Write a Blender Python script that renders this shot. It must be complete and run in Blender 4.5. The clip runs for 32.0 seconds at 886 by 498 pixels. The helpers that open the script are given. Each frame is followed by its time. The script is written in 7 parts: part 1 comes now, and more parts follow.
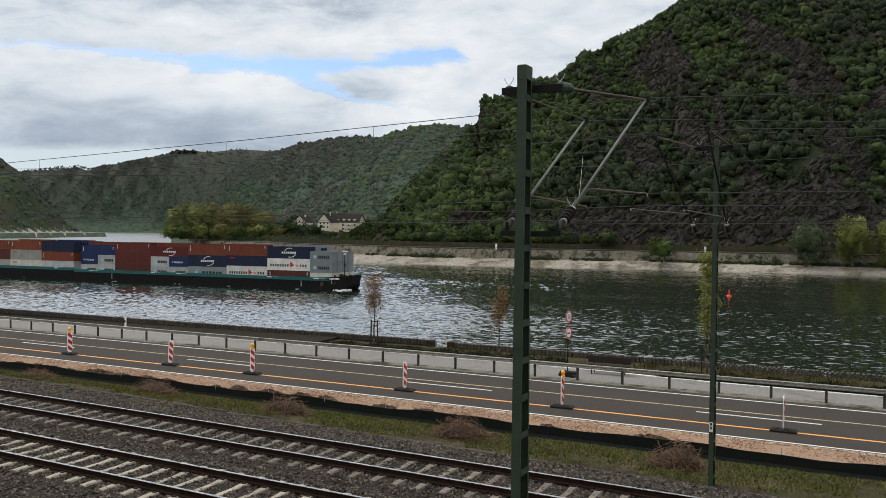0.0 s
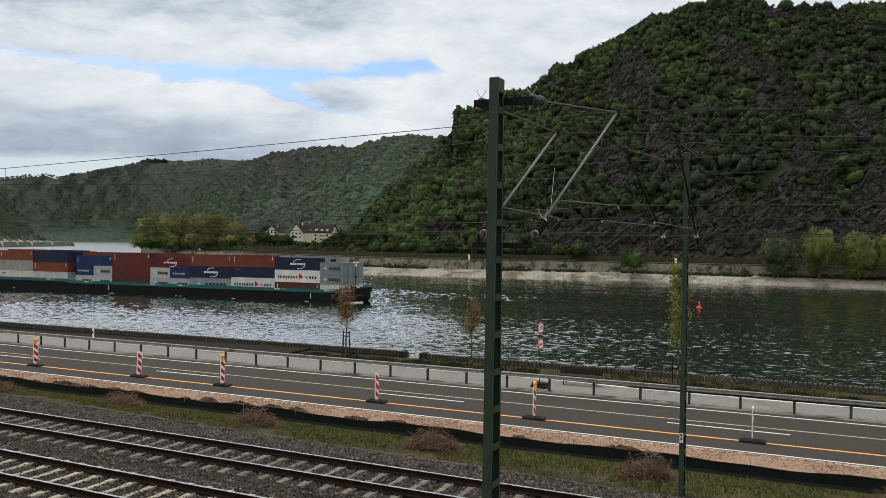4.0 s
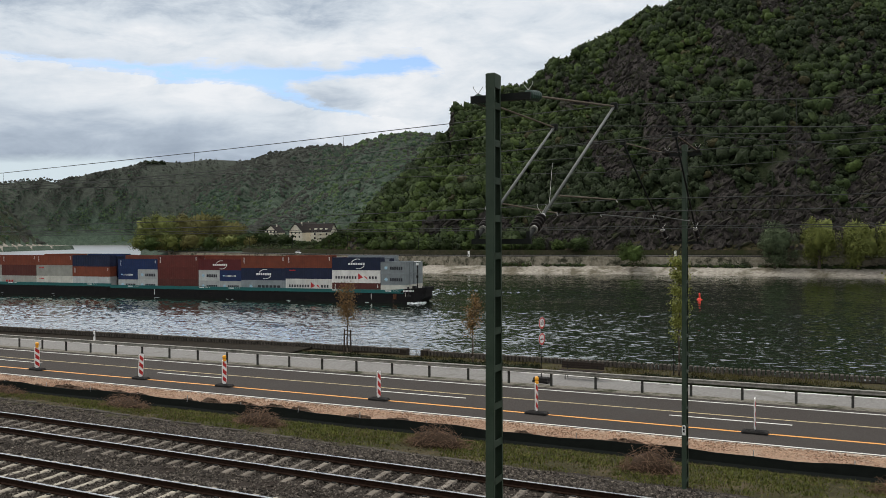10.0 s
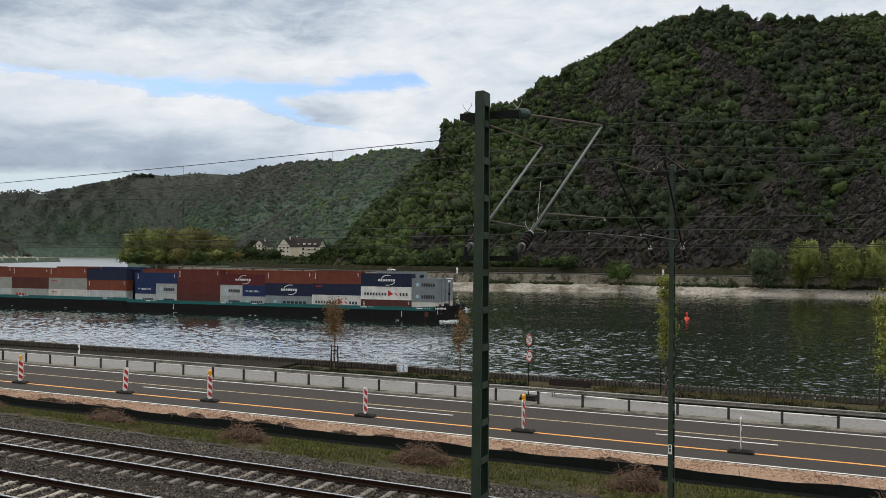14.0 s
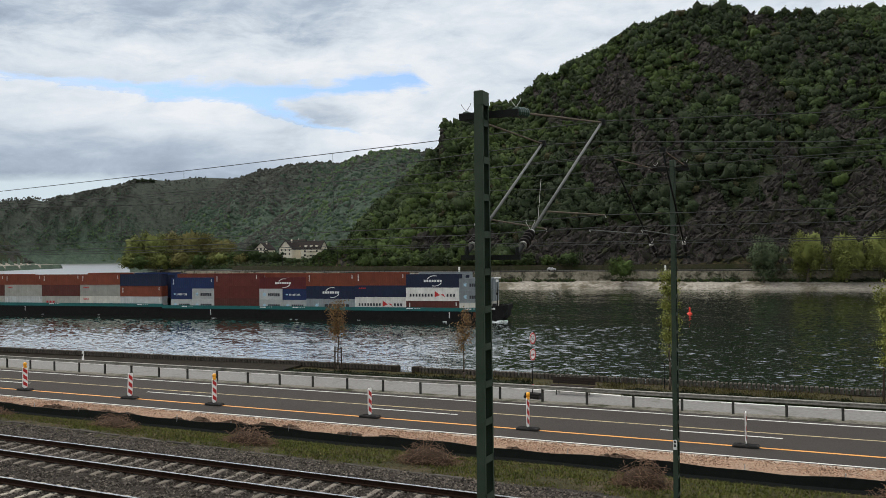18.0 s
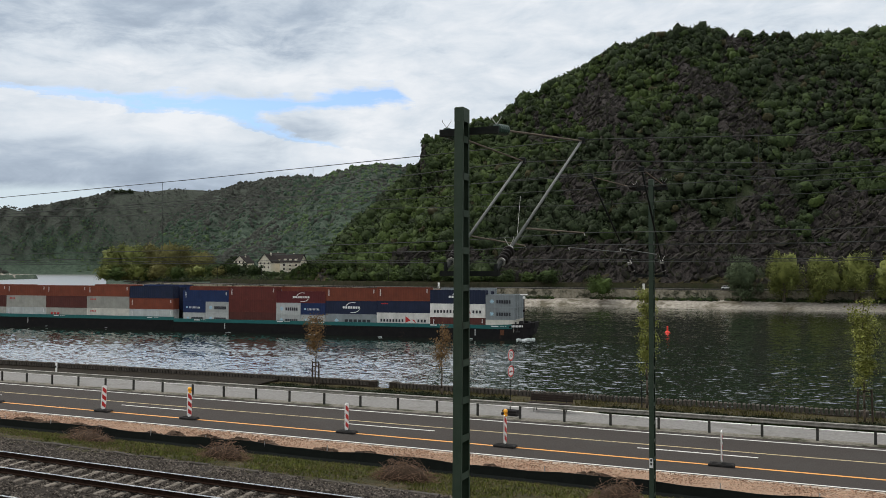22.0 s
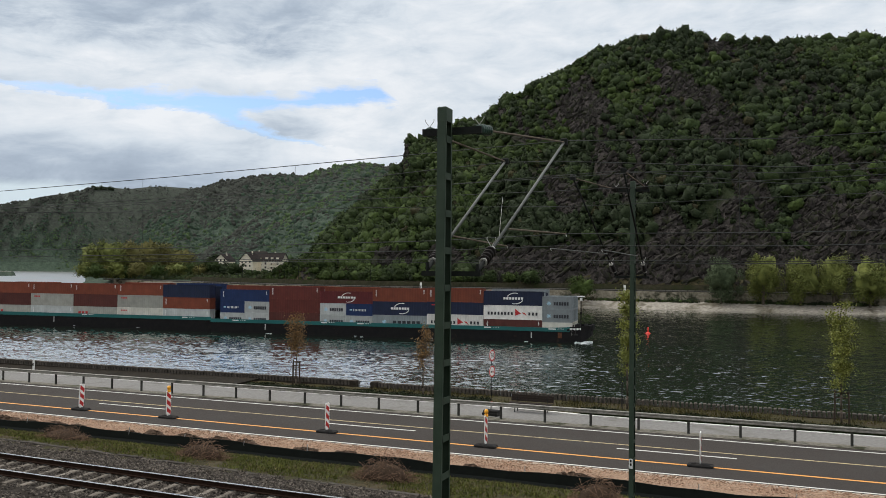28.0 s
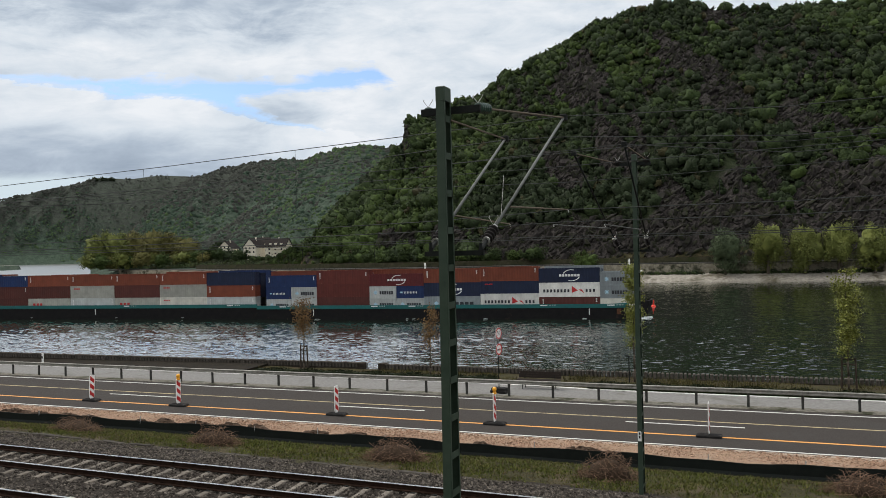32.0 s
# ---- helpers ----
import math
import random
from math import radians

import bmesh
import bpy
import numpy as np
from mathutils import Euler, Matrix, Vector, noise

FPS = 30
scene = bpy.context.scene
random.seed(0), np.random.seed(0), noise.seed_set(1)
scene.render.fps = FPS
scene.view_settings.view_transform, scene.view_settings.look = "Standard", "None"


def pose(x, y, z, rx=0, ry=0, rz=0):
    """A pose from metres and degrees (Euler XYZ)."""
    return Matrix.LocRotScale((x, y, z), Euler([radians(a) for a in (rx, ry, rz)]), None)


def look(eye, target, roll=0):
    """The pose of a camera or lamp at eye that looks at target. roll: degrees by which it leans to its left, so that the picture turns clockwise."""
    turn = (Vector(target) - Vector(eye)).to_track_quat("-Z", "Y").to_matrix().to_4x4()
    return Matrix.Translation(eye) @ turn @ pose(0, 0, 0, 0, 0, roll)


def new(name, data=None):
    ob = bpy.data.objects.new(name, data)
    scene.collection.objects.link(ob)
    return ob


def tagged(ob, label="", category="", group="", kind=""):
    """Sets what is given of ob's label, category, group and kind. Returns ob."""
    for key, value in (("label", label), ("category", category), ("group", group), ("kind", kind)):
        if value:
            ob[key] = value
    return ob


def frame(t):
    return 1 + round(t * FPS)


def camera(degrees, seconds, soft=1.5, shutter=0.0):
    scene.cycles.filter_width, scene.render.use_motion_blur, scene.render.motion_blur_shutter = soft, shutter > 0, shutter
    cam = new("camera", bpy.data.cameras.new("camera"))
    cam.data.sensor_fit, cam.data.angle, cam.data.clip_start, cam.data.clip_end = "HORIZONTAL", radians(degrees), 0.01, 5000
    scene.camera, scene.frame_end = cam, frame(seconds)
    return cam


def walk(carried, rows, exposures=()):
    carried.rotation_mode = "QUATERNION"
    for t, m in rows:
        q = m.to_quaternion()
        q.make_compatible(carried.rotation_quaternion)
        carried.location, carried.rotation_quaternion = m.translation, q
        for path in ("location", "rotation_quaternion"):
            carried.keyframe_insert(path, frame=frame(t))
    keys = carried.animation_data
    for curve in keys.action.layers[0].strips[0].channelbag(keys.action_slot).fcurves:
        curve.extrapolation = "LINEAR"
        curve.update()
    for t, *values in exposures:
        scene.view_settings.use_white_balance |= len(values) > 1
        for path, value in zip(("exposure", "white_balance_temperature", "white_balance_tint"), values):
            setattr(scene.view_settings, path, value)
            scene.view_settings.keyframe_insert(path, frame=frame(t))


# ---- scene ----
cam = camera(55.51, 32.0, soft=0.8, shutter=0.08)


def aim(x, y, z, yaw, tilt, roll):
    """The camera's pose: yaw to the left of +y, tilt upwards, roll as in look(), in degrees."""
    a, b = radians(yaw), radians(tilt)
    return look((x, y, z), (x - math.sin(a) * math.cos(b), y + math.cos(a) * math.cos(b), z + math.sin(b)), roll)


PATH = [
    (0, -0.026, -0.013, 6.460, 26.975, -1.107, 0.604),
    (0.5, -0.023, -0.003, 6.463, 26.685, -1.054, 0.647),
    (1, -0.030, -0.001, 6.460, 26.428, -1.003, 0.527),
    (1.5, -0.024, 0.002, 6.463, 26.263, -0.906, 0.408),
    (2, -0.023, 0.004, 6.461, 25.807, -0.777, 0.758),
    (2.5, -0.021, 0.003, 6.462, 25.542, -0.727, 0.892),
    (3, -0.020, 0.006, 6.465, 25.494, -0.627, 0.921),
    (3.5, -0.020, 0.009, 6.468, 25.416, -0.502, 0.802),
    (5.5, -0.017, 0.005, 6.473, 23.936, 0.059, 1.011),
    (6, -0.009, 0.003, 6.475, 23.844, 0.120, 0.809),
    (6.5, -0.009, 0.001, 6.469, 24.204, -0.169, 0.652),
    (7, -0.013, -0.004, 6.472, 24.748, -0.328, 0.422),
    (7.5, -0.012, -0.011, 6.470, 25.235, -0.360, 0.268),
    (8, -0.009, -0.009, 6.469, 25.745, -0.522, 0.251),
    (8.5, -0.018, -0.006, 6.464, 25.944, -0.821, 0.332),
    (9, -0.016, -0.003, 6.471, 25.709, -0.807, 0.034),
    (9.5, -0.018, 0.006, 6.475, 25.435, -0.853, -0.159),
    (10, -0.017, 0.009, 6.473, 25.112, -0.576, -0.212),
    (10.5, -0.015, 0.009, 6.472, 24.903, -0.081, 0.330),
    (11, -0.013, 0.006, 6.468, 24.878, 0.190, 0.749),
    (11.5, -0.008, 0.002, 6.472, 24.698, 0.392, 0.893),
    (12, -0.006, 0.003, 6.474, 24.493, 0.398, 0.612),
    (12.5, -0.011, 0.003, 6.473, 24.443, 0.303, 0.374),
    (13, -0.006, -0.000, 6.472, 24.336, 0.290, 0.282),
    (13.5, -0.001, 0.004, 6.468, 24.308, 0.449, 0.151),
    (14, -0.005, 0.003, 6.472, 24.339, 0.545, 0.416),
    (14.5, -0.008, 0.001, 6.471, 24.475, 0.523, 0.440),
    (16.5, -0.005, -0.005, 6.479, 23.860, 1.112, 0.538),
    (17, 0.004, -0.012, 6.478, 24.059, 1.100, 0.263),
    (17.5, 0.007, -0.016, 6.479, 24.355, 0.819, -0.332),
    (18, 0.006, -0.017, 6.477, 24.449, 0.518, -0.637),
    (18.5, 0.008, -0.016, 6.476, 24.260, 0.563, -0.710),
    (19, 0.012, -0.016, 6.479, 23.976, 0.837, -0.814),
    (19.5, 0.016, -0.014, 6.480, 23.731, 1.025, -0.981),
    (20, 0.016, -0.012, 6.475, 23.631, 1.085, -0.845),
    (20.5, 0.017, -0.018, 6.476, 23.482, 1.112, -0.785),
    (21, 0.023, -0.020, 6.478, 23.254, 1.089, -0.781),
    (21.5, 0.024, -0.018, 6.478, 23.108, 1.381, -0.420),
    (22, 0.019, -0.012, 6.476, 23.083, 1.576, 0.140),
    (22.5, 0.009, -0.001, 6.480, 23.070, 1.422, 0.593),
    (23, 0.003, 0.019, 6.479, 23.027, 1.264, 0.765),
    (23.5, 0.005, 0.018, 6.480, 22.908, 1.274, 0.794),
    (24, 0.005, 0.015, 6.482, 22.540, 1.488, 0.893),
    (24.5, 0.006, 0.013, 6.482, 22.268, 1.770, 0.961),
    (25, 0.005, 0.016, 6.487, 22.236, 1.982, 0.994),
    (25.5, 0.003, 0.019, 6.489, 22.175, 2.060, 0.949),
    (27.5, 0.018, 0.005, 6.480, 21.815, 1.897, 0.528),
    (28, 0.018, 0.004, 6.476, 21.881, 1.578, 0.579),
    (28.5, 0.019, 0.007, 6.479, 22.188, 1.069, 0.176),
    (29, 0.022, 0.011, 6.479, 22.471, 0.495, -0.308),
    (29.5, 0.018, 0.008, 6.476, 22.474, 0.406, -0.505),
    (30, 0.020, 0.005, 6.478, 22.398, 0.546, -0.651),
    (30.5, 0.025, 0.002, 6.478, 22.464, 0.553, -0.904),
    (31, 0.024, -0.001, 6.475, 22.523, 0.502, -1.119),
    (31.5, 0.024, 0.005, 6.477, 22.422, 0.347, -1.268),
    (32, 0.026, 0.003, 6.478, 22.124, 0.211, -1.325),
]
walk(cam, [(t, aim(*row)) for t, *row in PATH], [(0, 0.0, 6780, 10), (14, 0.0, 6740, 10), (18, 0.0, 6680, 9.6), (32, 0.0, 6680, 9.6)])


# ---- sky and sun ----
def ramp(nt, fac, stops, mode="LINEAR"):
    r = nt.nodes.new("ShaderNodeValToRGB")
    r.color_ramp.interpolation = mode
    el = r.color_ramp.elements
    while len(el) < len(stops):
        el.new(0.5)
    for e, (p, c) in zip(el, stops):
        e.position, e.color = p, (*c, 1) if len(c) == 3 else c
    nt.links.new(fac, r.inputs[0])
    return r.outputs[0]


def vmath(nt, op, a, b=None):
    n = nt.nodes.new("ShaderNodeVectorMath")
    n.operation = op
    for k, v in enumerate((a, b)):
        if v is None:
            continue
        if isinstance(v, (tuple, list)):
            n.inputs[k].default_value = v
        else:
            nt.links.new(v, n.inputs[k])
    return n.outputs[0]


def smath(nt, op, a, b=None, clamp=False):
    n = nt.nodes.new("ShaderNodeMath")
    n.operation, n.use_clamp = op, clamp
    for k, v in enumerate((a, b)):
        if v is None:
            continue
        if isinstance(v, (int, float)):
            n.inputs[k].default_value = v
        else:
            nt.links.new(v, n.inputs[k])
    return n.outputs[0]


def mix(nt, fac, a, b, blend="MIX"):
    n = nt.nodes.new("ShaderNodeMix")
    n.data_type, n.blend_type = "RGBA", blend
    for k, v in ((0, fac), (6, a), (7, b)):
        if isinstance(v, (int, float)):
            n.inputs[k].default_value = v
        elif isinstance(v, (tuple, list)):
            n.inputs[k].default_value = (*v, 1)
        else:
            nt.links.new(v, n.inputs[k])
    return n.outputs[2]


def noise_tex(nt, vec, scale, detail=5.0, rough=0.55, distort=0.0):
    n = nt.nodes.new("ShaderNodeTexNoise")
    n.inputs["Scale"].default_value, n.inputs["Detail"].default_value = scale, detail
    n.inputs["Roughness"].default_value, n.inputs["Distortion"].default_value = rough, distort
    if vec is not None:
        nt.links.new(vec, n.inputs["Vector"])
    return n.outputs["Fac"]


SUN_TURN, SUN_RISE = 285.0, 56.0


def skyline(nt, az, stops):
    """A height in degrees over the horizon that changes with the bearing, both in degrees."""
    r = ramp(nt, smath(nt, "DIVIDE", smath(nt, "ADD", az, 10.0), 80.0, True), [((a + 10) / 80, (e / 20,) * 3) for a, e in stops])
    return smath(nt, "MULTIPLY", r, 20.0)


def make_sky():
    """A broken stratocumulus deck under a Nishita sky: long gaps of blue over the valley, grey undersides."""
    w = bpy.data.worlds.new("sky")
    scene.world = w
    w.use_nodes = True
    nt = w.node_tree
    bg = nt.nodes["Background"]
    sky = nt.nodes.new("ShaderNodeTexSky")
    sky.sky_type, sky.sun_disc = "NISHITA", False
    sky.sun_elevation, sky.sun_rotation = radians(SUN_RISE), radians(SUN_TURN)
    co = nt.nodes.new("ShaderNodeTexCoord").outputs["Generated"]
    sep = nt.nodes.new("ShaderNodeSeparateXYZ")
    nt.links.new(co, sep.inputs[0])
    up = smath(nt, "MAXIMUM", sep.outputs[2], 0.0)
    # the deck all round, seen in perspective
    flat = smath(nt, "ADD", up, 0.16)
    comb = nt.nodes.new("ShaderNodeCombineXYZ")
    nt.links.new(smath(nt, "DIVIDE", sep.outputs[0], flat), comb.inputs[0])
    nt.links.new(smath(nt, "DIVIDE", sep.outputs[1], flat), comb.inputs[1])
    deck = vmath(nt, "ADD", comb.outputs[0], (3.1, 1.7, 0.0))
    body = smath(nt, "ADD", smath(nt, "MULTIPLY", noise_tex(nt, deck, 1.1, 7.0, 0.56, 0.25), 0.55), smath(nt, "MULTIPLY", noise_tex(nt, deck, 2.6, 8.0, 0.6, 0.15), 0.45))
    deck_shade = ramp(nt, body, [(0.38, (0.97, 0.97, 0.98)), (0.45, (0.86, 0.88, 0.91)), (0.52, (0.70, 0.73, 0.78)), (0.60, (0.50, 0.53, 0.59))])
    high = ramp(nt, sep.outputs[2], [(0.35, (1, 1, 1)), (0.80, (1.6, 1.6, 1.6))])
    deck_shade = mix(nt, 1.0, deck_shade, high, "MULTIPLY")
    # bearing to the left of +y and height, in degrees
    az = smath(nt, "MULTIPLY", smath(nt, "ARCTAN2", smath(nt, "MULTIPLY", sep.outputs[0], -1.0), sep.outputs[1]), 57.2958)
    el = smath(nt, "MULTIPLY", smath(nt, "ARCSINE", sep.outputs[2]), 57.2958)
    flow = nt.nodes.new("ShaderNodeCombineXYZ")
    nt.links.new(smath(nt, "MULTIPLY", az, 0.13), flow.inputs[0])
    nt.links.new(smath(nt, "ADD", smath(nt, "MULTIPLY", el, 0.36), smath(nt, "MULTIPLY", az, 0.015)), flow.inputs[1])
    puff = noise_tex(nt, flow.outputs[0], 1.7, 9.0, 0.62, 0.35)
    broad = noise_tex(nt, vmath(nt, "ADD", flow.outputs[0], (5.2, 1.3, 0.4)), 0.62, 5.0, 0.55, 0.5)
    wisp = noise_tex(nt, vmath(nt, "MULTIPLY", flow.outputs[0], (0.6, 1.6, 1.0)), 3.4, 7.0, 0.6, 0.4)
    warp = smath(nt, "ADD", smath(nt, "MULTIPLY", smath(nt, "SUBTRACT", puff, 0.5), 2.6), smath(nt, "MULTIPLY", smath(nt, "SUBTRACT", wisp, 0.5), 1.0))
    e = smath(nt, "ADD", el, warp)
    low_top = skyline(nt, az, ((24, 7.6), (27.5, 7.75), (30.4, 8.14), (33.4, 8.93), (36.3, 9.55), (40.3, 10.4), (44.7, 10.5), (49.9, 11.0), (56, 10.8)))
    up_foot = skyline(nt, az, ((24.6, 10.6), (25.8, 12.0), (26.4, 12.7), (28.7, 12.6), (32, 11.7), (38, 11.75), (40, 11.6), (44, 11.35), (50, 11.35), (56, 10.9)))
    mid_top = skyline(nt, az, ((24, 11.3), (26.3, 11.2), (35.1, 10.45), (37.0, 9.0)))
    mid_foot = skyline(nt, az, ((24, 6.0), (29.5, 7.6), (31, 8.7), (35.1, 10.05), (37.0, 11.0)))
    open_a = smath(nt, "MINIMUM", smath(nt, "SUBTRACT", e, low_top), smath(nt, "SUBTRACT", up_foot, e))
    shut = smath(nt, "MINIMUM", smath(nt, "SUBTRACT", e, mid_foot), smath(nt, "SUBTRACT", mid_top, e))
    gap = smath(nt, "MINIMUM", open_a, smath(nt, "MULTIPLY", shut, -1.0))
    cover = ramp(nt, smath(nt, "ADD", smath(nt, "MULTIPLY", gap, 0.5), 0.5, True), [(0.42, (1, 1, 1)), (0.54, (0.62, 0.62, 0.62)), (0.72, (0.06, 0.06, 0.06))])
    # how deep in the lower or the upper bank of cloud
    depth_low = smath(nt, "SUBTRACT", low_top, e)
    depth_up = smath(nt, "SUBTRACT", e, up_foot)
    tone_low = ramp(nt, smath(nt, "DIVIDE", depth_low, 8.0, True), [(0.0, (0.90,) * 3), (0.14, (0.84,) * 3), (0.34, (0.64,) * 3), (0.55, (0.42,) * 3), (0.8, (0.36,) * 3)])
    tone_up = ramp(nt, smath(nt, "DIVIDE", depth_up, 8.0, True), [(0.0, (0.74,) * 3), (0.12, (0.84,) * 3), (0.32, (0.72,) * 3), (0.52, (0.46,) * 3), (0.75, (0.50,) * 3)])
    tone = mix(nt, smath(nt, "GREATER_THAN", depth_low, 0.0), tone_up, tone_low)
    right = ramp(nt, smath(nt, "DIVIDE", az, 60.0, True), [(0.0, (1, 1, 1)), (0.36, (1, 1, 1)), (0.56, (0, 0, 0))])
    tone = mix(nt, right, tone, (0.78, 0.78, 0.78))
    mottle = smath(nt, "ADD", smath(nt, "MULTIPLY", smath(nt, "SUBTRACT", puff, 0.5), 1.1), smath(nt, "MULTIPLY", smath(nt, "SUBTRACT", broad, 0.5), 1.1))
    tone = smath(nt, "SUBTRACT", smath(nt, "SUBTRACT", tone, 0.06), mottle)
    shade = ramp(nt, tone, [(0.0, (0.285, 0.355, 0.46)), (0.36, (0.44, 0.525, 0.64)), (0.66, (0.655, 0.735, 0.83)), (1.0, (0.84, 0.885, 0.95))])
    blue = vmath(nt, "MULTIPLY", sky.outputs[0], (0.115, 0.135, 0.165))
    view = mix(nt, cover, blue, shade)
    # the bright slit over the far hills
    foot = skyline(nt, az, ((38, 3.0), (42, 4.6), (44, 5.3), (46.3, 5.35), (50, 5.3), (56, 5.0)))
    slit = ramp(nt, smath(nt, "ADD", smath(nt, "SUBTRACT", foot, smath(nt, "ADD", el, smath(nt, "MULTIPLY", warp, 0.25))), 0.5, True), [(0.3, (0, 0, 0)), (0.9, (0.9, 0.9, 0.9))])
    view = mix(nt, slit, view, (0.66, 0.78, 0.86))
    # the valley's own sky gives way to the deck overhead and behind
    near = smath(nt, "MULTIPLY", ramp(nt, smath(nt, "DIVIDE", el, 40.0, True), [(0.48, (1, 1, 1)), (0.75, (0, 0, 0))]), ramp(nt, smath(nt, "DIVIDE", smath(nt, "ADD", az, 60.0), 180.0, True), [(0.08, (0, 0, 0)), (0.25, (1, 1, 1)), (0.66, (1, 1, 1)), (0.8, (0, 0, 0))]))
    nt.links.new(mix(nt, near, deck_shade, view), bg.inputs[0])
    bg.inputs[1].default_value = 1.0


make_sky()
sun = new("sun", bpy.data.lights.new("sun", "SUN"))
sun.data.energy, sun.data.angle, sun.data.color = 1.9, radians(38), (1.0, 0.96, 0.9)
_a, _e = radians(SUN_TURN), radians(SUN_RISE)
sun.matrix_world = look((0, 0, 300), (-300 * math.sin(_a) * math.cos(_e), -300 * math.cos(_a) * math.cos(_e), 300 - 300 * math.sin(_e)))


# ---- materials ----
def mat(name, c1, c2=None, scale=4.0, rough=0.8, metal=0.0, bump=0.0, bscale=None, wear=None, wscale=0.7, wlow=0.55, vary=0.0, spec=None, island=False, stretch=(1, 1, 1)):
    """A surface with grain between two colours, a second coarse layer of wear, fine relief and a shade that varies by piece."""
    m = bpy.data.materials.new(name)
    m.use_nodes = True
    nt = m.node_tree
    bs = nt.nodes["Principled BSDF"]
    co = nt.nodes.new("ShaderNodeTexCoord").outputs["Object"]
    if stretch != (1, 1, 1):
        co = vmath(nt, "MULTIPLY", co, stretch)
    n1 = noise_tex(nt, co, scale, 6.0, 0.6)
    col = ramp(nt, n1, [(0.3, c1), (0.7, c2 or tuple(min(1, v * 1.25) for v in c1))])
    if wear:
        n2 = noise_tex(nt, co, wscale, 5.0, 0.65, 0.4)
        col = mix(nt, ramp(nt, n2, [(wlow, (0, 0, 0)), (min(1, wlow + 0.14), (1, 1, 1))]), col, wear)
    if vary:
        rnd = nt.nodes.new("ShaderNodeNewGeometry").outputs["Random Per Island"] if island else nt.nodes.new("ShaderNodeObjectInfo").outputs["Random"]
        f = smath(nt, "ADD", smath(nt, "MULTIPLY", rnd, 2 * vary), 1 - vary)
        col = vmath(nt, "MULTIPLY", col, vmath(nt, "MULTIPLY", (1, 1, 1), f))
    if isinstance(col, tuple):
        bs.inputs["Base Color"].default_value = (*col, 1)
    else:
        nt.links.new(col, bs.inputs["Base Color"])
    bs.inputs["Metallic"].default_value = metal
    bs.inputs["Specular IOR Level"].default_value = spec if spec is not None else (0.12 if rough > 0.7 else 0.4)
    r = ramp(nt, n1, [(0.3, (max(0, rough - 0.08),) * 3), (0.7, (min(1, rough + 0.08),) * 3)])
    nt.links.new(r, bs.inputs["Roughness"])
    if bump:
        b = nt.nodes.new("ShaderNodeBump")
        b.inputs["Strength"].default_value, b.inputs["Distance"].default_value = min(1, bump), 0.02 * max(1, bump)
        nt.links.new(noise_tex(nt, co, bscale or scale * 3, 6.0, 0.65), b.inputs["Height"])
        nt.links.new(b.outputs[0], bs.inputs["Normal"])
    return m


ASPHALT = mat("asphalt", (0.042, 0.037, 0.034), (0.064, 0.058, 0.053), 60, 0.9, spec=0.06, bump=0.5, bscale=180, wear=(0.056, 0.052, 0.048), wscale=0.35, wlow=0.5)
CONCRETE = mat("path_concrete", (0.145, 0.141, 0.133), (0.235, 0.23, 0.22), 6, 0.9, bump=0.3, wear=(0.13, 0.125, 0.11), wscale=0.5)
KERB_PALE = mat("kerb_concrete", (0.55, 0.54, 0.51), (0.72, 0.71, 0.68), 5, 0.9, bump=0.2, wear=(0.26, 0.25, 0.22), wscale=1.2, vary=0.12)
DUSTY = mat("dusty_strip", (0.10, 0.092, 0.072), (0.24, 0.225, 0.19), 7, 0.95, bump=0.8, bscale=18, wear=(0.040, 0.042, 0.022), wscale=0.9, wlow=0.5)
GRAVEL = mat("red_gravel", (0.14, 0.09, 0.06), (0.42, 0.29, 0.2), 22, 0.95, bump=1.0, bscale=40, wear=(0.30, 0.225, 0.17), wscale=0.8)
# Bed grain near black: the shade of the gaps between stones in its colour.
BALLAST_GAPS = mat("ballast", (0.004, 0.0032, 0.0026), (0.056, 0.047, 0.039), 24, 0.95, bump=1.0, bscale=34, wear=(0.030, 0.022, 0.018), wscale=0.4)
STONE_CHIP = mat("ballast_stone", (0.02, 0.017, 0.014), (0.15, 0.13, 0.11), 8, 0.92, vary=0.75, island=True)
GRASS_SOIL = mat("grass_soil", (0.016, 0.017, 0.007), (0.06, 0.054, 0.024), 11, 0.95, bump=1.0, bscale=20, wear=(0.085, 0.066, 0.042), wscale=0.6, wlow=0.52)
GRASS = mat("grass_blade", (0.044, 0.06, 0.011), (0.125, 0.13, 0.032), 3, 0.8, vary=0.4, island=True)
RAIL_RUST = mat("rail_rust", (0.016, 0.0095, 0.0068), (0.036, 0.0205, 0.0145), 10, 0.92, spec=0.05, bump=0.2)
RAIL_SHINE = mat("rail_head", (0.45, 0.45, 0.46), (0.62, 0.62, 0.63), 5, 0.28, metal=1.0)
SLEEPER_PALE = mat("sleeper_concrete", (0.22, 0.20, 0.162), (0.38, 0.345, 0.285), 9, 0.9, bump=0.3, wear=(0.20, 0.17, 0.14), wscale=1.6, vary=0.15)
SLEEPER_BROWN = mat("sleeper_dusty_concrete", (0.10, 0.086, 0.071), (0.21, 0.187, 0.16), 9, 0.9, bump=0.3, wear=(0.11, 0.09, 0.07), wscale=1.6, vary=0.2)
WHITE_LINE = mat("road_paint_white", (0.52, 0.51, 0.48), (0.68, 0.67, 0.64), 30, 0.8, wear=(0.26, 0.25, 0.235), wscale=5, wlow=0.56)
ORANGE_LINE = mat("road_paint_orange", (0.72, 0.30, 0.05), (0.82, 0.38, 0.09), 30, 0.6)
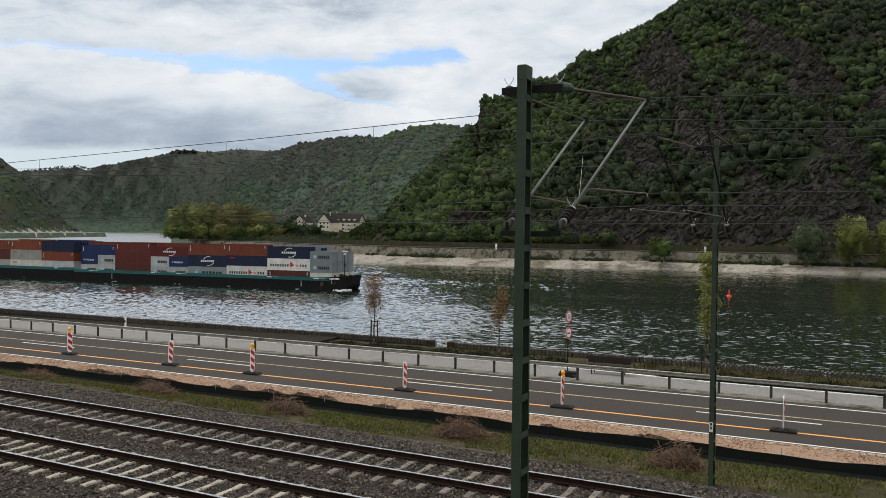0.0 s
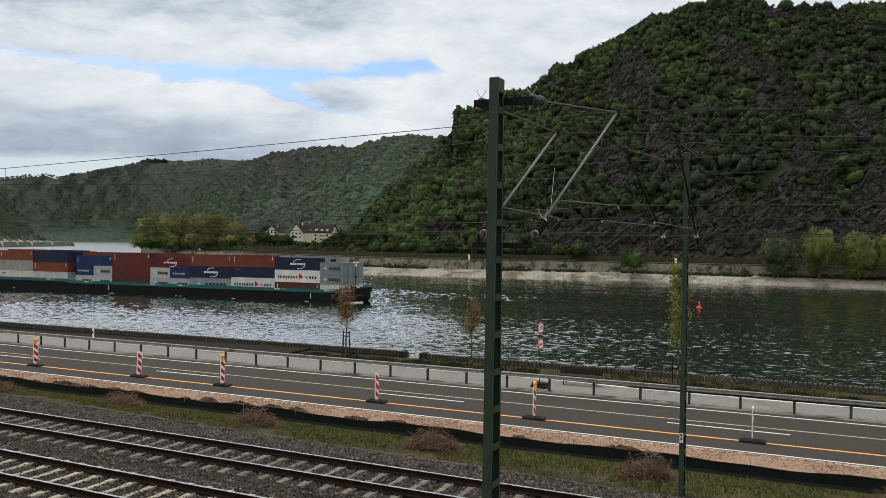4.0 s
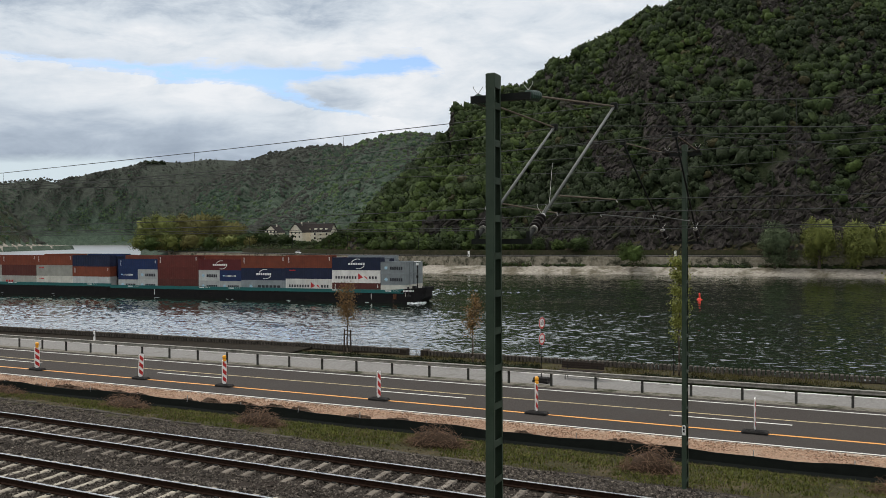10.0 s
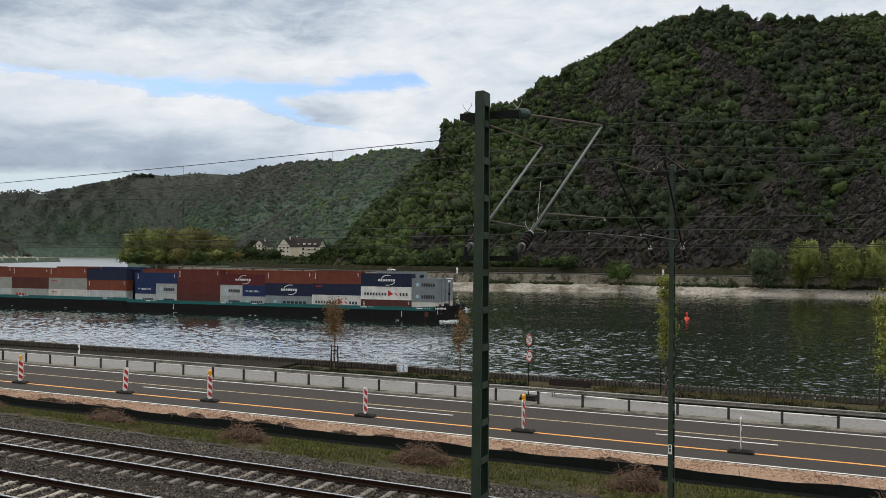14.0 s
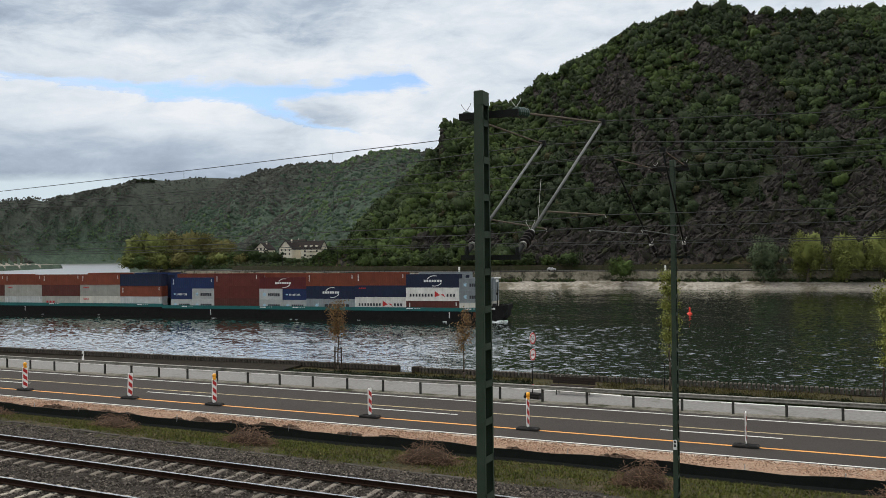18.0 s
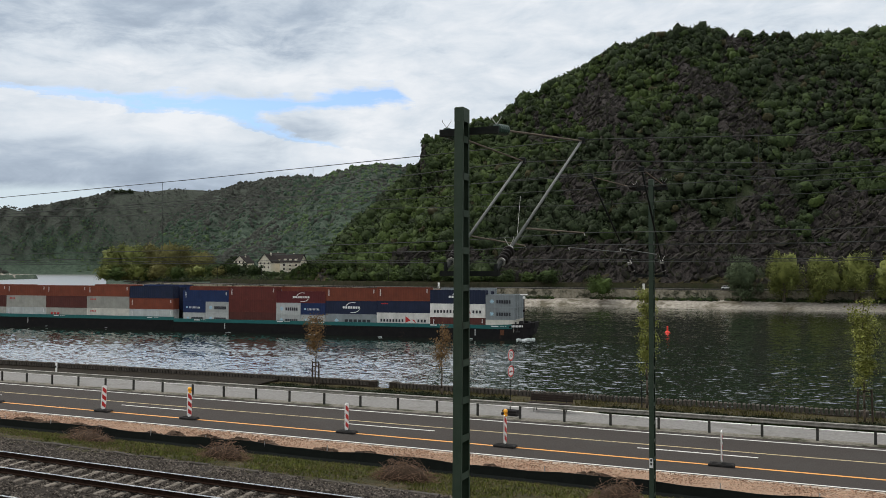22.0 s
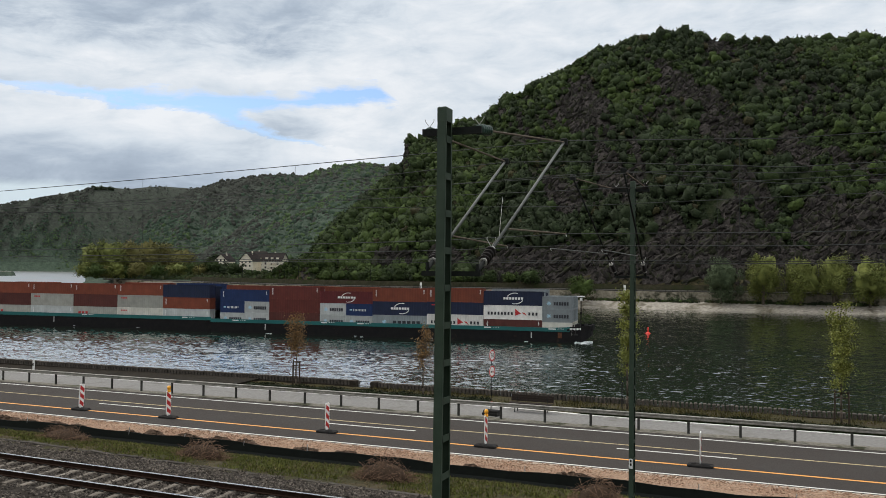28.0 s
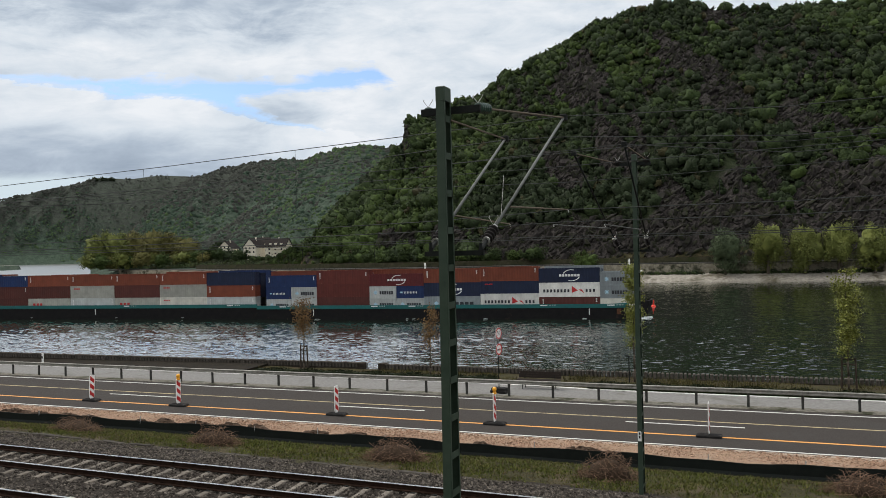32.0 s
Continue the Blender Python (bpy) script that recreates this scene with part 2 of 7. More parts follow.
FADED_LINE = mat("road_paint_faded", (0.36, 0.28, 0.15), (0.5, 0.41, 0.24), 30, 0.8, wear=(0.14, 0.13, 0.12), wscale=7, wlow=0.5)
MAST_GREEN = mat("mast_green_paint", (0.028, 0.048, 0.032), (0.046, 0.068, 0.048), 6, 0.6, spec=0.25, bump=0.12, wear=(0.055, 0.050, 0.040), wscale=3, wlow=0.66)
GALV = mat("galvanised_steel", (0.30, 0.31, 0.32), (0.46, 0.47, 0.48), 12, 0.55, metal=0.6, bump=0.1, wear=(0.20, 0.19, 0.17), wscale=2)
RAIL_STEEL = mat("guardrail_steel", (0.17, 0.165, 0.145), (0.33, 0.32, 0.285), 8, 0.65, metal=0.2, bump=0.1, wear=(0.10, 0.10, 0.085), wscale=1.5)
POST_STEEL = mat("guardrail_post", (0.035, 0.035, 0.032), (0.07, 0.07, 0.062), 10, 0.7, metal=0.2)
ARM_GREY = mat("cantilever_tube", (0.060, 0.066, 0.062), (0.125, 0.134, 0.126), 10, 0.6, metal=0.2)
ARM_RUST = mat("rusty_rod", (0.085, 0.066, 0.050), (0.17, 0.142, 0.11), 14, 0.8)
DARK_STEEL = mat("dark_steel", (0.008, 0.010, 0.009), (0.018, 0.020, 0.019), 9, 0.7, spec=0.12)
WIRE = mat("wire", (0.022, 0.026, 0.025), (0.045, 0.05, 0.046), 5, 0.5, metal=0.4)
WALL_STONE = mat("river_wall_stone", (0.022, 0.018, 0.014), (0.055, 0.046, 0.037), 3, 0.92, bump=0.5, wear=(0.03, 0.028, 0.02), wscale=0.6)
COPING = mat("coping_stone", (0.045, 0.039, 0.033), (0.125, 0.112, 0.096), 7, 0.92, bump=0.4, vary=0.2)
SIGN_WHITE = mat("sign_white", (0.80, 0.80, 0.78), (0.86, 0.86, 0.84), 4, 0.45)
SHEET_BLACK = mat("black_sheet", (0.004, 0.006, 0.005), (0.01, 0.013, 0.011), 5, 0.6, spec=0.15, bump=0.4, bscale=4)


# ---- mesh tools ----
class Geo:
    """Collects faces of one mesh."""

    def __init__(self):
        self.v, self.f = [], []

    def quad(self, a, b, c, d):
        n = len(self.v)
        self.v += [tuple(a), tuple(b), tuple(c), tuple(d)]
        self.f.append((n, n + 1, n + 2, n + 3))

    def box(self, x0, x1, y0, y1, z0, z1, m=None):
        n = len(self.v)
        p = [Vector((x, y, z)) for z in (z0, z1) for y in (y0, y1) for x in (x0, x1)]
        self.v += [tuple(m @ q) if m else tuple(q) for q in p]
        for a in ((0, 2, 3, 1), (4, 5, 7, 6), (0, 1, 5, 4), (2, 6, 7, 3), (0, 4, 6, 2), (1, 3, 7, 5)):
            self.f.append(tuple(n + i for i in a))
        return self

    def bevel_box(self, x0, x1, y0, y1, z0, z1, b=0.02, m=None):
        """A box with its upright edges and top edge broken."""
        outer = [(x0 + b, y0), (x1 - b, y0), (x1, y0 + b), (x1, y1 - b), (x1 - b, y1), (x0 + b, y1), (x0, y1 - b), (x0, y0 + b)]
        cx, cy = (x0 + x1) / 2, (y0 + y1) / 2
        sx, sy = 1 - 2 * b / max(1e-6, x1 - x0), 1 - 2 * b / max(1e-6, y1 - y0)
        inner = [(cx + (x - cx) * sx, cy + (y - cy) * sy) for x, y in outer]
        rings = [[(x, y, z0) for x, y in outer], [(x, y, z1 - b) for x, y in outer], [(x, y, z1) for x, y in inner]]
        return self.loft(rings, True, m)

    def loft(self, rings, caps=True, m=None, closed=True):
        n, k = len(self.v), len(rings[0])
        for r in rings:
            self.v += [tuple(m @ Vector(q)) if m else tuple(q) for q in r]
        for i in range(len(rings) - 1):
            for j in range(k if closed else k - 1):
                a, b = n + i * k + j, n + i * k + (j + 1) % k
                self.f.append((a, b, b + k, a + k))
        if caps:
            self.f.append(tuple(n + j for j in reversed(range(k))))
            e = n + (len(rings) - 1) * k
            self.f.append(tuple(e + j for j in range(k)))
        return self

    def tube(self, p0, p1, r0, r1=None, k=8):
        p0, p1 = Vector(p0), Vector(p1)
        r1 = r0 if r1 is None else r1
        d = (p1 - p0).normalized()
        u = d.orthogonal().normalized()
        w = d.cross(u)
        ring = lambda p, r: [p + (u * math.cos(2 * math.pi * i / k) + w * math.sin(2 * math.pi * i / k)) * r for i in range(k)]
        return self.loft([ring(p0, r0), ring(p1, r1)])

    def path(self, pts, r, k=6):
        for a, b in zip(pts, pts[1:]):
            self.tube(a, b, r, r, k)
        return self

    def lathe(self, prof, k=14, m=None):
        """Turns (radius, height) pairs about z."""
        rings = [[(r * math.cos(2 * math.pi * i / k), r * math.sin(2 * math.pi * i / k), z) for i in range(k)] for r, z in prof]
        return self.loft(rings, True, m)

    def strip(self, xs, prof):
        """A ribbon along x: prof(x) gives (y, z) points across."""
        rows = [[(x, y, z) for y, z in prof(x)] for x in xs]
        return self.loft(rows, False, None, False)

    def mesh(self, name="mesh", smooth=False):
        me = bpy.data.meshes.new(name)
        me.from_pydata(self.v, [], self.f)
        if smooth:
            me.polygons.foreach_set("use_smooth", [True] * len(me.polygons))
        me.update()
        return me


def part(name, geo, material, parent=None, label="", smooth=False):
    """One mesh object, under a thing or a part of it."""
    me = geo if isinstance(geo, bpy.types.Mesh) else geo.mesh(name, smooth)
    if material and not me.materials:
        me.materials.append(material)
    ob = new(name, me)
    ob.parent = parent
    if label:
        ob["label"] = label
    return ob


def thing(name, m, label, category, group=""):
    ob = new(name)
    ob.empty_display_size = 0.2
    ob.matrix_basis = m
    return tagged(ob, label, category, group)


def structure(name, geo, material, label, category="", smooth=False):
    ob = part(name, geo, material, None, "", smooth)
    return tagged(ob, label, category or name.split("_")[0], "", "structure")


def grid_mesh(name, P, closed=False):
    """A mesh from an array (rows, columns, 3) of places."""
    r, c, _ = P.shape
    idx = np.arange(r * c).reshape(r, c)
    if closed:
        idx = np.concatenate([idx, idx[:, :1]], 1)
    q = np.stack([idx[:-1, :-1], idx[:-1, 1:], idx[1:, 1:], idx[1:, :-1]], -1).reshape(-1, 4)
    return raw_mesh(name, P.reshape(-1, 3), q)


def raw_mesh(name, verts, faces, smooth=True):
    me = bpy.data.meshes.new(name)
    k = faces.shape[1]
    me.vertices.add(len(verts))
    me.vertices.foreach_set("co", np.ascontiguousarray(verts, dtype=np.float32).ravel())
    me.loops.add(faces.size)
    me.loops.foreach_set("vertex_index", np.ascontiguousarray(faces, dtype=np.int32).ravel())
    me.polygons.add(len(faces))
    me.polygons.foreach_set("loop_start", np.arange(0, faces.size, k, dtype=np.int32))
    me.polygons.foreach_set("use_smooth", np.full(len(faces), smooth))
    me.update(calc_edges=True)
    return me


# ---- ground, river, hills ----
WATER = -7.6
NEAR_BANK = [(4000, -150), (900, 20), (400, 42.6), (-480, 42.6), (-700, 300), (-980, 640), (-1290, 1130), (-1720, 1380), (-2700, 1950), (-3300, 2050), (-4600, 1700)]
FAR_BANK = [(4000, 200), (900, 320), (300, 352), (0, 350), (-80, 350), (-113, 344), (-157, 332), (-212, 339), (-300, 373), (-462, 456), (-740, 745), (-1060, 1066), (-2820, 2830), (-3050, 2660), (-3400, 2330), (-4600, 2000)]


def lattice(ix, iy, seed):
    n = (ix * 374761393 + iy * 668265263 + seed * 974634777) & 0xFFFFFFFF
    n = ((n ^ (n >> 13)) * 1274126177) & 0xFFFFFFFF
    return ((n ^ (n >> 16)) & 0xFFFF) / 65535.0


def vnoise(x, y, seed=0):
    ix, iy = np.floor(x).astype(np.int64), np.floor(y).astype(np.int64)
    fx, fy = x - ix, y - iy
    fx, fy = fx * fx * (3 - 2 * fx), fy * fy * (3 - 2 * fy)
    a, b = lattice(ix, iy, seed), lattice(ix + 1, iy, seed)
    c, d = lattice(ix, iy + 1, seed), lattice(ix + 1, iy + 1, seed)
    return (a + (b - a) * fx) * (1 - fy) + (c + (d - c) * fx) * fy


def fbm(x, y, size, seed=0, octaves=4, gain=0.5):
    s, amp, tot = 0.0, 1.0, 0.0
    for k in range(octaves):
        s = s + amp * (vnoise(x / size * 2 ** k, y / size * 2 ** k, seed + k * 17) * 2 - 1)
        tot += amp
        amp *= gain
    return s / tot


def bank_distance(x, y, line):
    """Distance to a bank's line, positive to the left of its run from east to west."""
    best, sign = np.full(x.shape, 1e9), np.ones(x.shape)
    for (ax, ay), (bx, by) in zip(line, line[1:]):
        dx, dy = bx - ax, by - ay
        t = np.clip(((x - ax) * dx + (y - ay) * dy) / (dx * dx + dy * dy), 0, 1)
        d = np.hypot(x - ax - t * dx, y - ay - t * dy)
        side = dx * (y - ay) - dy * (x - ax)
        m = d < best
        best, sign = np.where(m, d, best), np.where(m, np.sign(side), sign)
    return best * sign


# hills by bearing (degrees left of the road's normal): foot, crest and height
HILL_A = ((-75, -40, -20, -6, 0, 7, 11, 14, 18.4, 23.6, 24.45, 24.62, 25.2, 26.3, 28.2, 30, 32.3, 34.5),
          (600, 490, 402, 382, 378, 380, 385, 390, 398, 410, 414, 415, 418, 422, 426, 432, 440, 446),
          (980, 760, 640, 620, 620, 620, 635, 640, 625, 575, 560, 550, 530, 520, 505, 492, 478, 470),
          (20, 130, 160, 160, 163, 176, 172, 155, 126, 92, 90, 73, 67, 56, 37, 20, 5, 0))
HILL_B = ((26, 29, 31.5, 32.7, 35.06, 36.5, 38.4, 40, 42, 44.5),
          (1250, 1250, 1260, 1270, 1290, 1310, 1340, 1380, 1430, 1500),
          (1900, 1900, 1900, 1900, 1900, 1900, 1900, 1900, 1900, 1900),
          (211, 218, 221, 223, 213, 202, 183, 150, 103, 28))
HILL_E = ((22, 24.9, 27.1, 28.6, 30.36, 31.5, 32.5, 34, 36, 38.5),
          (860, 860, 860, 860, 870, 880, 890, 900, 920, 940),
          (1350, 1350, 1350, 1350, 1350, 1350, 1350, 1350, 1340, 1330),
          (176, 178, 179, 177, 167, 153, 126, 94, 62, 20))
HILL_F = ((20, 24.9, 26.5, 28.6, 30.5, 32.5, 35, 37.6),
          (690, 690, 690, 690, 690, 690, 690, 690),
          (950, 950, 950, 950, 950, 950, 940, 930),
          (112, 113, 110, 99, 81, 63, 42, 20))
HILL_D = ((34, 38.4, 39.1, 40.8, 42.5, 43.6, 44.65, 45.2, 46.1, 48.3, 49.75, 50.5, 51.6, 53.8, 60, 80),
          (4000, 4000, 4000, 4000, 4000, 4000, 4000, 4010, 4030, 4060, 4060, 4060, 4080, 4100, 4150, 4200),
          (4450, 4450, 4450, 4450, 4450, 4450, 4450, 4450, 4455, 4480, 4500, 4500, 4510, 4520, 4550, 4550),
          (380, 424, 429, 427, 409, 417, 412, 392, 374, 334, 309, 320, 308, 284, 250, 100))
HILL_C = ((49.9, 50.5, 51.7, 53.2, 54.7, 58, 64, 90, 120),
          (1420, 1420, 1380, 1350, 1320, 1250, 1100, 500, 300),
          (1700, 1700, 1750, 1850, 1900, 1900, 1700, 900, 600),
          (0, 8, 58, 105, 148, 200, 220, 160, 60))


def hill(a, r, table, power):
    foot, crest, top = (np.interp(a, table[0], col) for col in table[1:])
    u = (r - foot) / (crest - foot)
    z = top * np.where(u < 1, np.clip(u, 0, 1) ** power, np.maximum(0.3, 1 - 0.25 * (u - 1)))
    return np.where((a < table[0][0]) | (a > table[0][-1]), 0, z), np.clip(u, 0, 1.6)


def terrain(x, y):
    """Heights of the land, and which kind of ground it is: 0 verge, 1 beach, 2 rocky hillside, 3 far wooded hills."""
    r, a = np.hypot(x, y), np.degrees(np.arctan2(-x, y))
    near, far = -bank_distance(x, y, NEAR_BANK), bank_distance(x, y, FAR_BANK)
    near, far = -near, -far
    zn = np.interp(near, [-1.5, -0.1, 14.0, 17.1, 21.6, 31.0, 35.2, 40, 48, 100, 400], [-9.5, -0.06, -0.06, -0.10, 0.30, 0.30, 0.40, 4.7, 4.8, 14, 90])
    bed = -9.5 + 0.0 * x
    zf = np.interp(far, [-25, 0, 4, 11, 17, 24, 40, 70, 400], [-9.5, WATER, -6.0, -4.7, -4.4, -0.8, 0.4, 1.5, 12])
    zf = zf + np.where((far > -2) & (far < 12), 0.22 * fbm(x, y, 9.0, 5), 0)
    on_far, on_near = far > -25, near > -1.5
    z = np.where(on_near, zn, np.where(on_far, zf, bed))
    kind = np.where(on_far & (far < 13) & (r < 620), 1, np.where(r > 520, 3, 0))
    kind = np.where(on_near & (near < 26) & (r > 700), 1, kind)
    for table, power, k, seed, lean in ((HILL_A, 0.92, 2, 3, 0), (HILL_F, 0.85, 3, 29, 2.0), (HILL_E, 0.8, 3, 37, 2.6), (HILL_B, 0.75, 3, 31, 3.2), (HILL_C, 0.85, 3, 47, 3.0), (HILL_D, 0.8, 3, 53, 3.5)):
        zh, u = hill(a, r, table, power)
        if k == 2:
            rib = np.abs(fbm(x * 1.0 + y * 0.35, y * 0.28, 52, 11, 3))
            crag = fbm(x, y, 34, seed, 5, 0.55)
            rough = (9 * crag + 16 * (0.3 - rib) + bare(x, y) * (2.5 + 9 * np.abs(fbm(x + 0.3 * y, y * 0.5, 13, 19, 3, 0.6)))) * np.clip(u * 5, 0, 1) * np.clip((1.12 - u) * 3.2, 0.12, 1)
        else:
            # spurs and gullies that run down the slope to the left
            q = a - lean * (1 - np.clip(u, 0, 1)) + 0.25 * fbm(x, y, 160, seed + 3, 3)
            spur = np.abs(fbm(q, q * 0 + 3.3, 1.5, seed, 3))
            rough = (0.012 * r * (0.26 - spur) * 2.2 * np.clip((1.0 - u) * 3, 0.0, 1) + 0.006 * r * fbm(x, y, 90, seed + 5, 4) * np.clip((1.0 - u) * 4, 0.12, 1)) * np.clip(u * 4, 0, 1)
        shore = np.maximum(far, near)
        ease = np.clip((shore - 30) / (8.0 if k == 2 else 110.0), 0, 1)
        zh = np.where((zh > 0) & (shore > 30), zh + rough, 0) * ease * (2 - ease)
        take = zh > np.maximum(z, 0.8)
        z, kind = np.where(take, zh, z), np.where(take, 2 if table is HILL_C else k, kind)
    return z, kind


def leafy_ground(name, dark, light, rock, scale, amount, rock2, brown=None):
    """Shrub cover broken by bare rock where it is steep."""
    m = bpy.data.materials.new(name)
    m.use_nodes = True
    nt = m.node_tree
    bs = nt.nodes["Principled BSDF"]
    geo = nt.nodes.new("ShaderNodeNewGeometry")
    co = geo.outputs["Position"]
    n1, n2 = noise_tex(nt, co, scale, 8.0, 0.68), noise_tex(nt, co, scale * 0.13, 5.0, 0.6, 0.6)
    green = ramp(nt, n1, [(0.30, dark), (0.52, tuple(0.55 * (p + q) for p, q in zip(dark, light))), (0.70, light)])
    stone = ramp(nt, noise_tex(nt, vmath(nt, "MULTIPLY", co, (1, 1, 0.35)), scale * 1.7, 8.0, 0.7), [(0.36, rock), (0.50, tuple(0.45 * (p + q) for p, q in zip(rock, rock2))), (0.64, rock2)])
    sep = nt.nodes.new("ShaderNodeSeparateXYZ")
    nt.links.new(geo.outputs["Normal"], sep.inputs[0])
    rockiness = nt.nodes.new("ShaderNodeAttribute")
    rockiness.attribute_name = "bare_rock"
    steep = smath(nt, "SUBTRACT", amount, sep.outputs[2])
    f = smath(nt, "ADD", smath(nt, "MULTIPLY", rockiness.outputs["Fac"], 2.2), smath(nt, "ADD", smath(nt, "MULTIPLY", smath(nt, "SUBTRACT", n1, 0.5), 2.0), steep))
    f = smath(nt, "SUBTRACT", smath(nt, "MULTIPLY", f, 2.0), 0.9, True)
    if brown:
        pos = nt.nodes.new("ShaderNodeSeparateXYZ")
        nt.links.new(co, pos.inputs[0])
        h = smath(nt, "ADD", smath(nt, "DIVIDE", pos.outputs[2], 260.0), smath(nt, "MULTIPLY", smath(nt, "SUBTRACT", n2, 0.5), 1.5))
        green = mix(nt, ramp(nt, h, [(0.25, (0, 0, 0)), (0.62, (0.9, 0.9, 0.9))]), green, vmath(nt, "ADD", vmath(nt, "MULTIPLY", green, (0.5, 0.5, 0.5)), brown))
    nt.links.new(mix(nt, f, green, stone), bs.inputs["Base Color"])
    bs.inputs["Roughness"].default_value, bs.inputs["Specular IOR Level"].default_value = 0.95, 0.15
    b = nt.nodes.new("ShaderNodeBump")
    b.inputs["Strength"].default_value, b.inputs["Distance"].default_value = 1.0, 0.8 / scale
    nt.links.new(n1, b.inputs["Height"])
    nt.links.new(b.outputs[0], bs.inputs["Normal"])
    return m


# rock outcrops on the near hillside: bearing, rise, half length, half width, lean (degrees)
OUTCROPS = ((12.2, 10.6, 2.8, 1.6, -58), (9.0, 8.1, 1.6, 0.7, -75), (4.9, 11.0, 4.6, 1.0, -40), (4.0, 8.6, 1.5, 1.2, -50), (6.6, 2.3, 2.4, 1.2, -60), (-2.2, 3.2, 2.4, 1.9, -60),
            (-0.6, 7.4, 2.2, 0.8, -48), (13.8, 5.2, 2.0, 1.1, -40), (3.9, 14.2, 1.3, 0.6, -30), (10.4, 6.0, 2.8, 0.8, -55), (21.4, 0.8, 1.8, 0.7, 0), (25.5, 0.3, 1.8, 0.4, 0), (1.6, 5.0, 2.0, 0.9, -50), (24.6, 7.6, 0.5, 1.3, 0), (0.0, 1.2, 3.4, 1.1, 0), (6.0, 1.0, 3.0, 0.8, 0), (-5.5, 2.4, 2.4, 1.8, -20))


def bare(x, y):
    """How bare the rock lies on the near hillside, 0 to 1."""
    a, r = np.degrees(np.arctan2(-x, y)), np.hypot(x, y)
    foot, crest, top = (np.interp(a, HILL_A[0], col) for col in HILL_A[1:])
    u = np.clip((r - foot) / (crest - foot), 0, 1)
    rise = np.degrees(np.arctan2(top * u ** 0.92 - 6.5, r))
    f = 0.72 * np.clip((0.13 - u) / 0.05, 0, 1) * np.clip((21 - a) / 3, 0, 1)
    for ba, br, hl, hw, lean in OUTCROPS:
        c, s = math.cos(radians(lean)), math.sin(radians(lean))
        da, dr = -(a - ba), rise - br
        p, q = (da * c + dr * s) / hl, (-da * s + dr * c) / hw
        f = np.maximum(f, 1.15 - np.sqrt(p * p + q * q))
    broken = 0.55 * fbm(x, y * 0.7, 26, 71, 4, 0.6) + 0.30 * (1 - np.abs(fbm(x + 0.4 * r, r * 0.3, 24, 11, 3)) * 3.0)
    return np.clip((f - 0.04 + 0.80 * broken) * 1.6, 0, 1)


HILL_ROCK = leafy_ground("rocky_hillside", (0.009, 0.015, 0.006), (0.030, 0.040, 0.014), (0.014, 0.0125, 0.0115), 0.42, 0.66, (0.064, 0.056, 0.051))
# Far hills: base colours paled and blued for haze; brown bare woods higher up.
HILL_WOOD_HAZED = leafy_ground("hazed_wooded_hills", (0.028, 0.045, 0.034), (0.080, 0.114, 0.078), (0.045, 0.045, 0.044), 0.045, 0.30, (0.075, 0.074, 0.070), (0.020, 0.014, 0.015))
BEACH = mat("pale_river_stones", (0.14, 0.125, 0.10), (0.36, 0.335, 0.29), 0.9, 0.95, bump=1.0, bscale=2.5, wear=(0.09, 0.08, 0.055), wscale=0.10, wlow=0.5)


def make_ground():
    turn = np.concatenate([np.arange(-150, -14, 2.5), np.arange(-14, 60, 0.16), np.arange(60, 210, 2.5)])
    rings = [0.03, 0.5, 1.5, 3.0]
    while rings[-1] < 4700:
        step = 0.011 if 330 < rings[-1] < 760 else 0.02
        rings.append(rings[-1] * (1 + step))
    a, r = np.meshgrid(np.radians(turn), np.array(rings))
    x, y = -r * np.sin(a), r * np.cos(a)
    z, kind = terrain(x, y)
    me = grid_mesh("ground", np.stack([x, y, z], -1), True)
    for m in (GRASS_SOIL, BEACH, HILL_ROCK, HILL_WOOD_HAZED):
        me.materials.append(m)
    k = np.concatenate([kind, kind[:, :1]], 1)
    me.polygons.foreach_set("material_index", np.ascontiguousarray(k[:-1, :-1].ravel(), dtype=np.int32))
    at = me.attributes.new("bare_rock", "FLOAT", "POINT")
    at.data.foreach_set("value", np.ascontiguousarray(np.where(kind == 2, bare(x, y), 0).ravel(), dtype=np.float32))
    me.update()
    ob = new("ground", me)
    tagged(ob, "grassy valley floor with pale river beaches and steep rocky wooded hills", "ground", "", "structure")


make_ground()


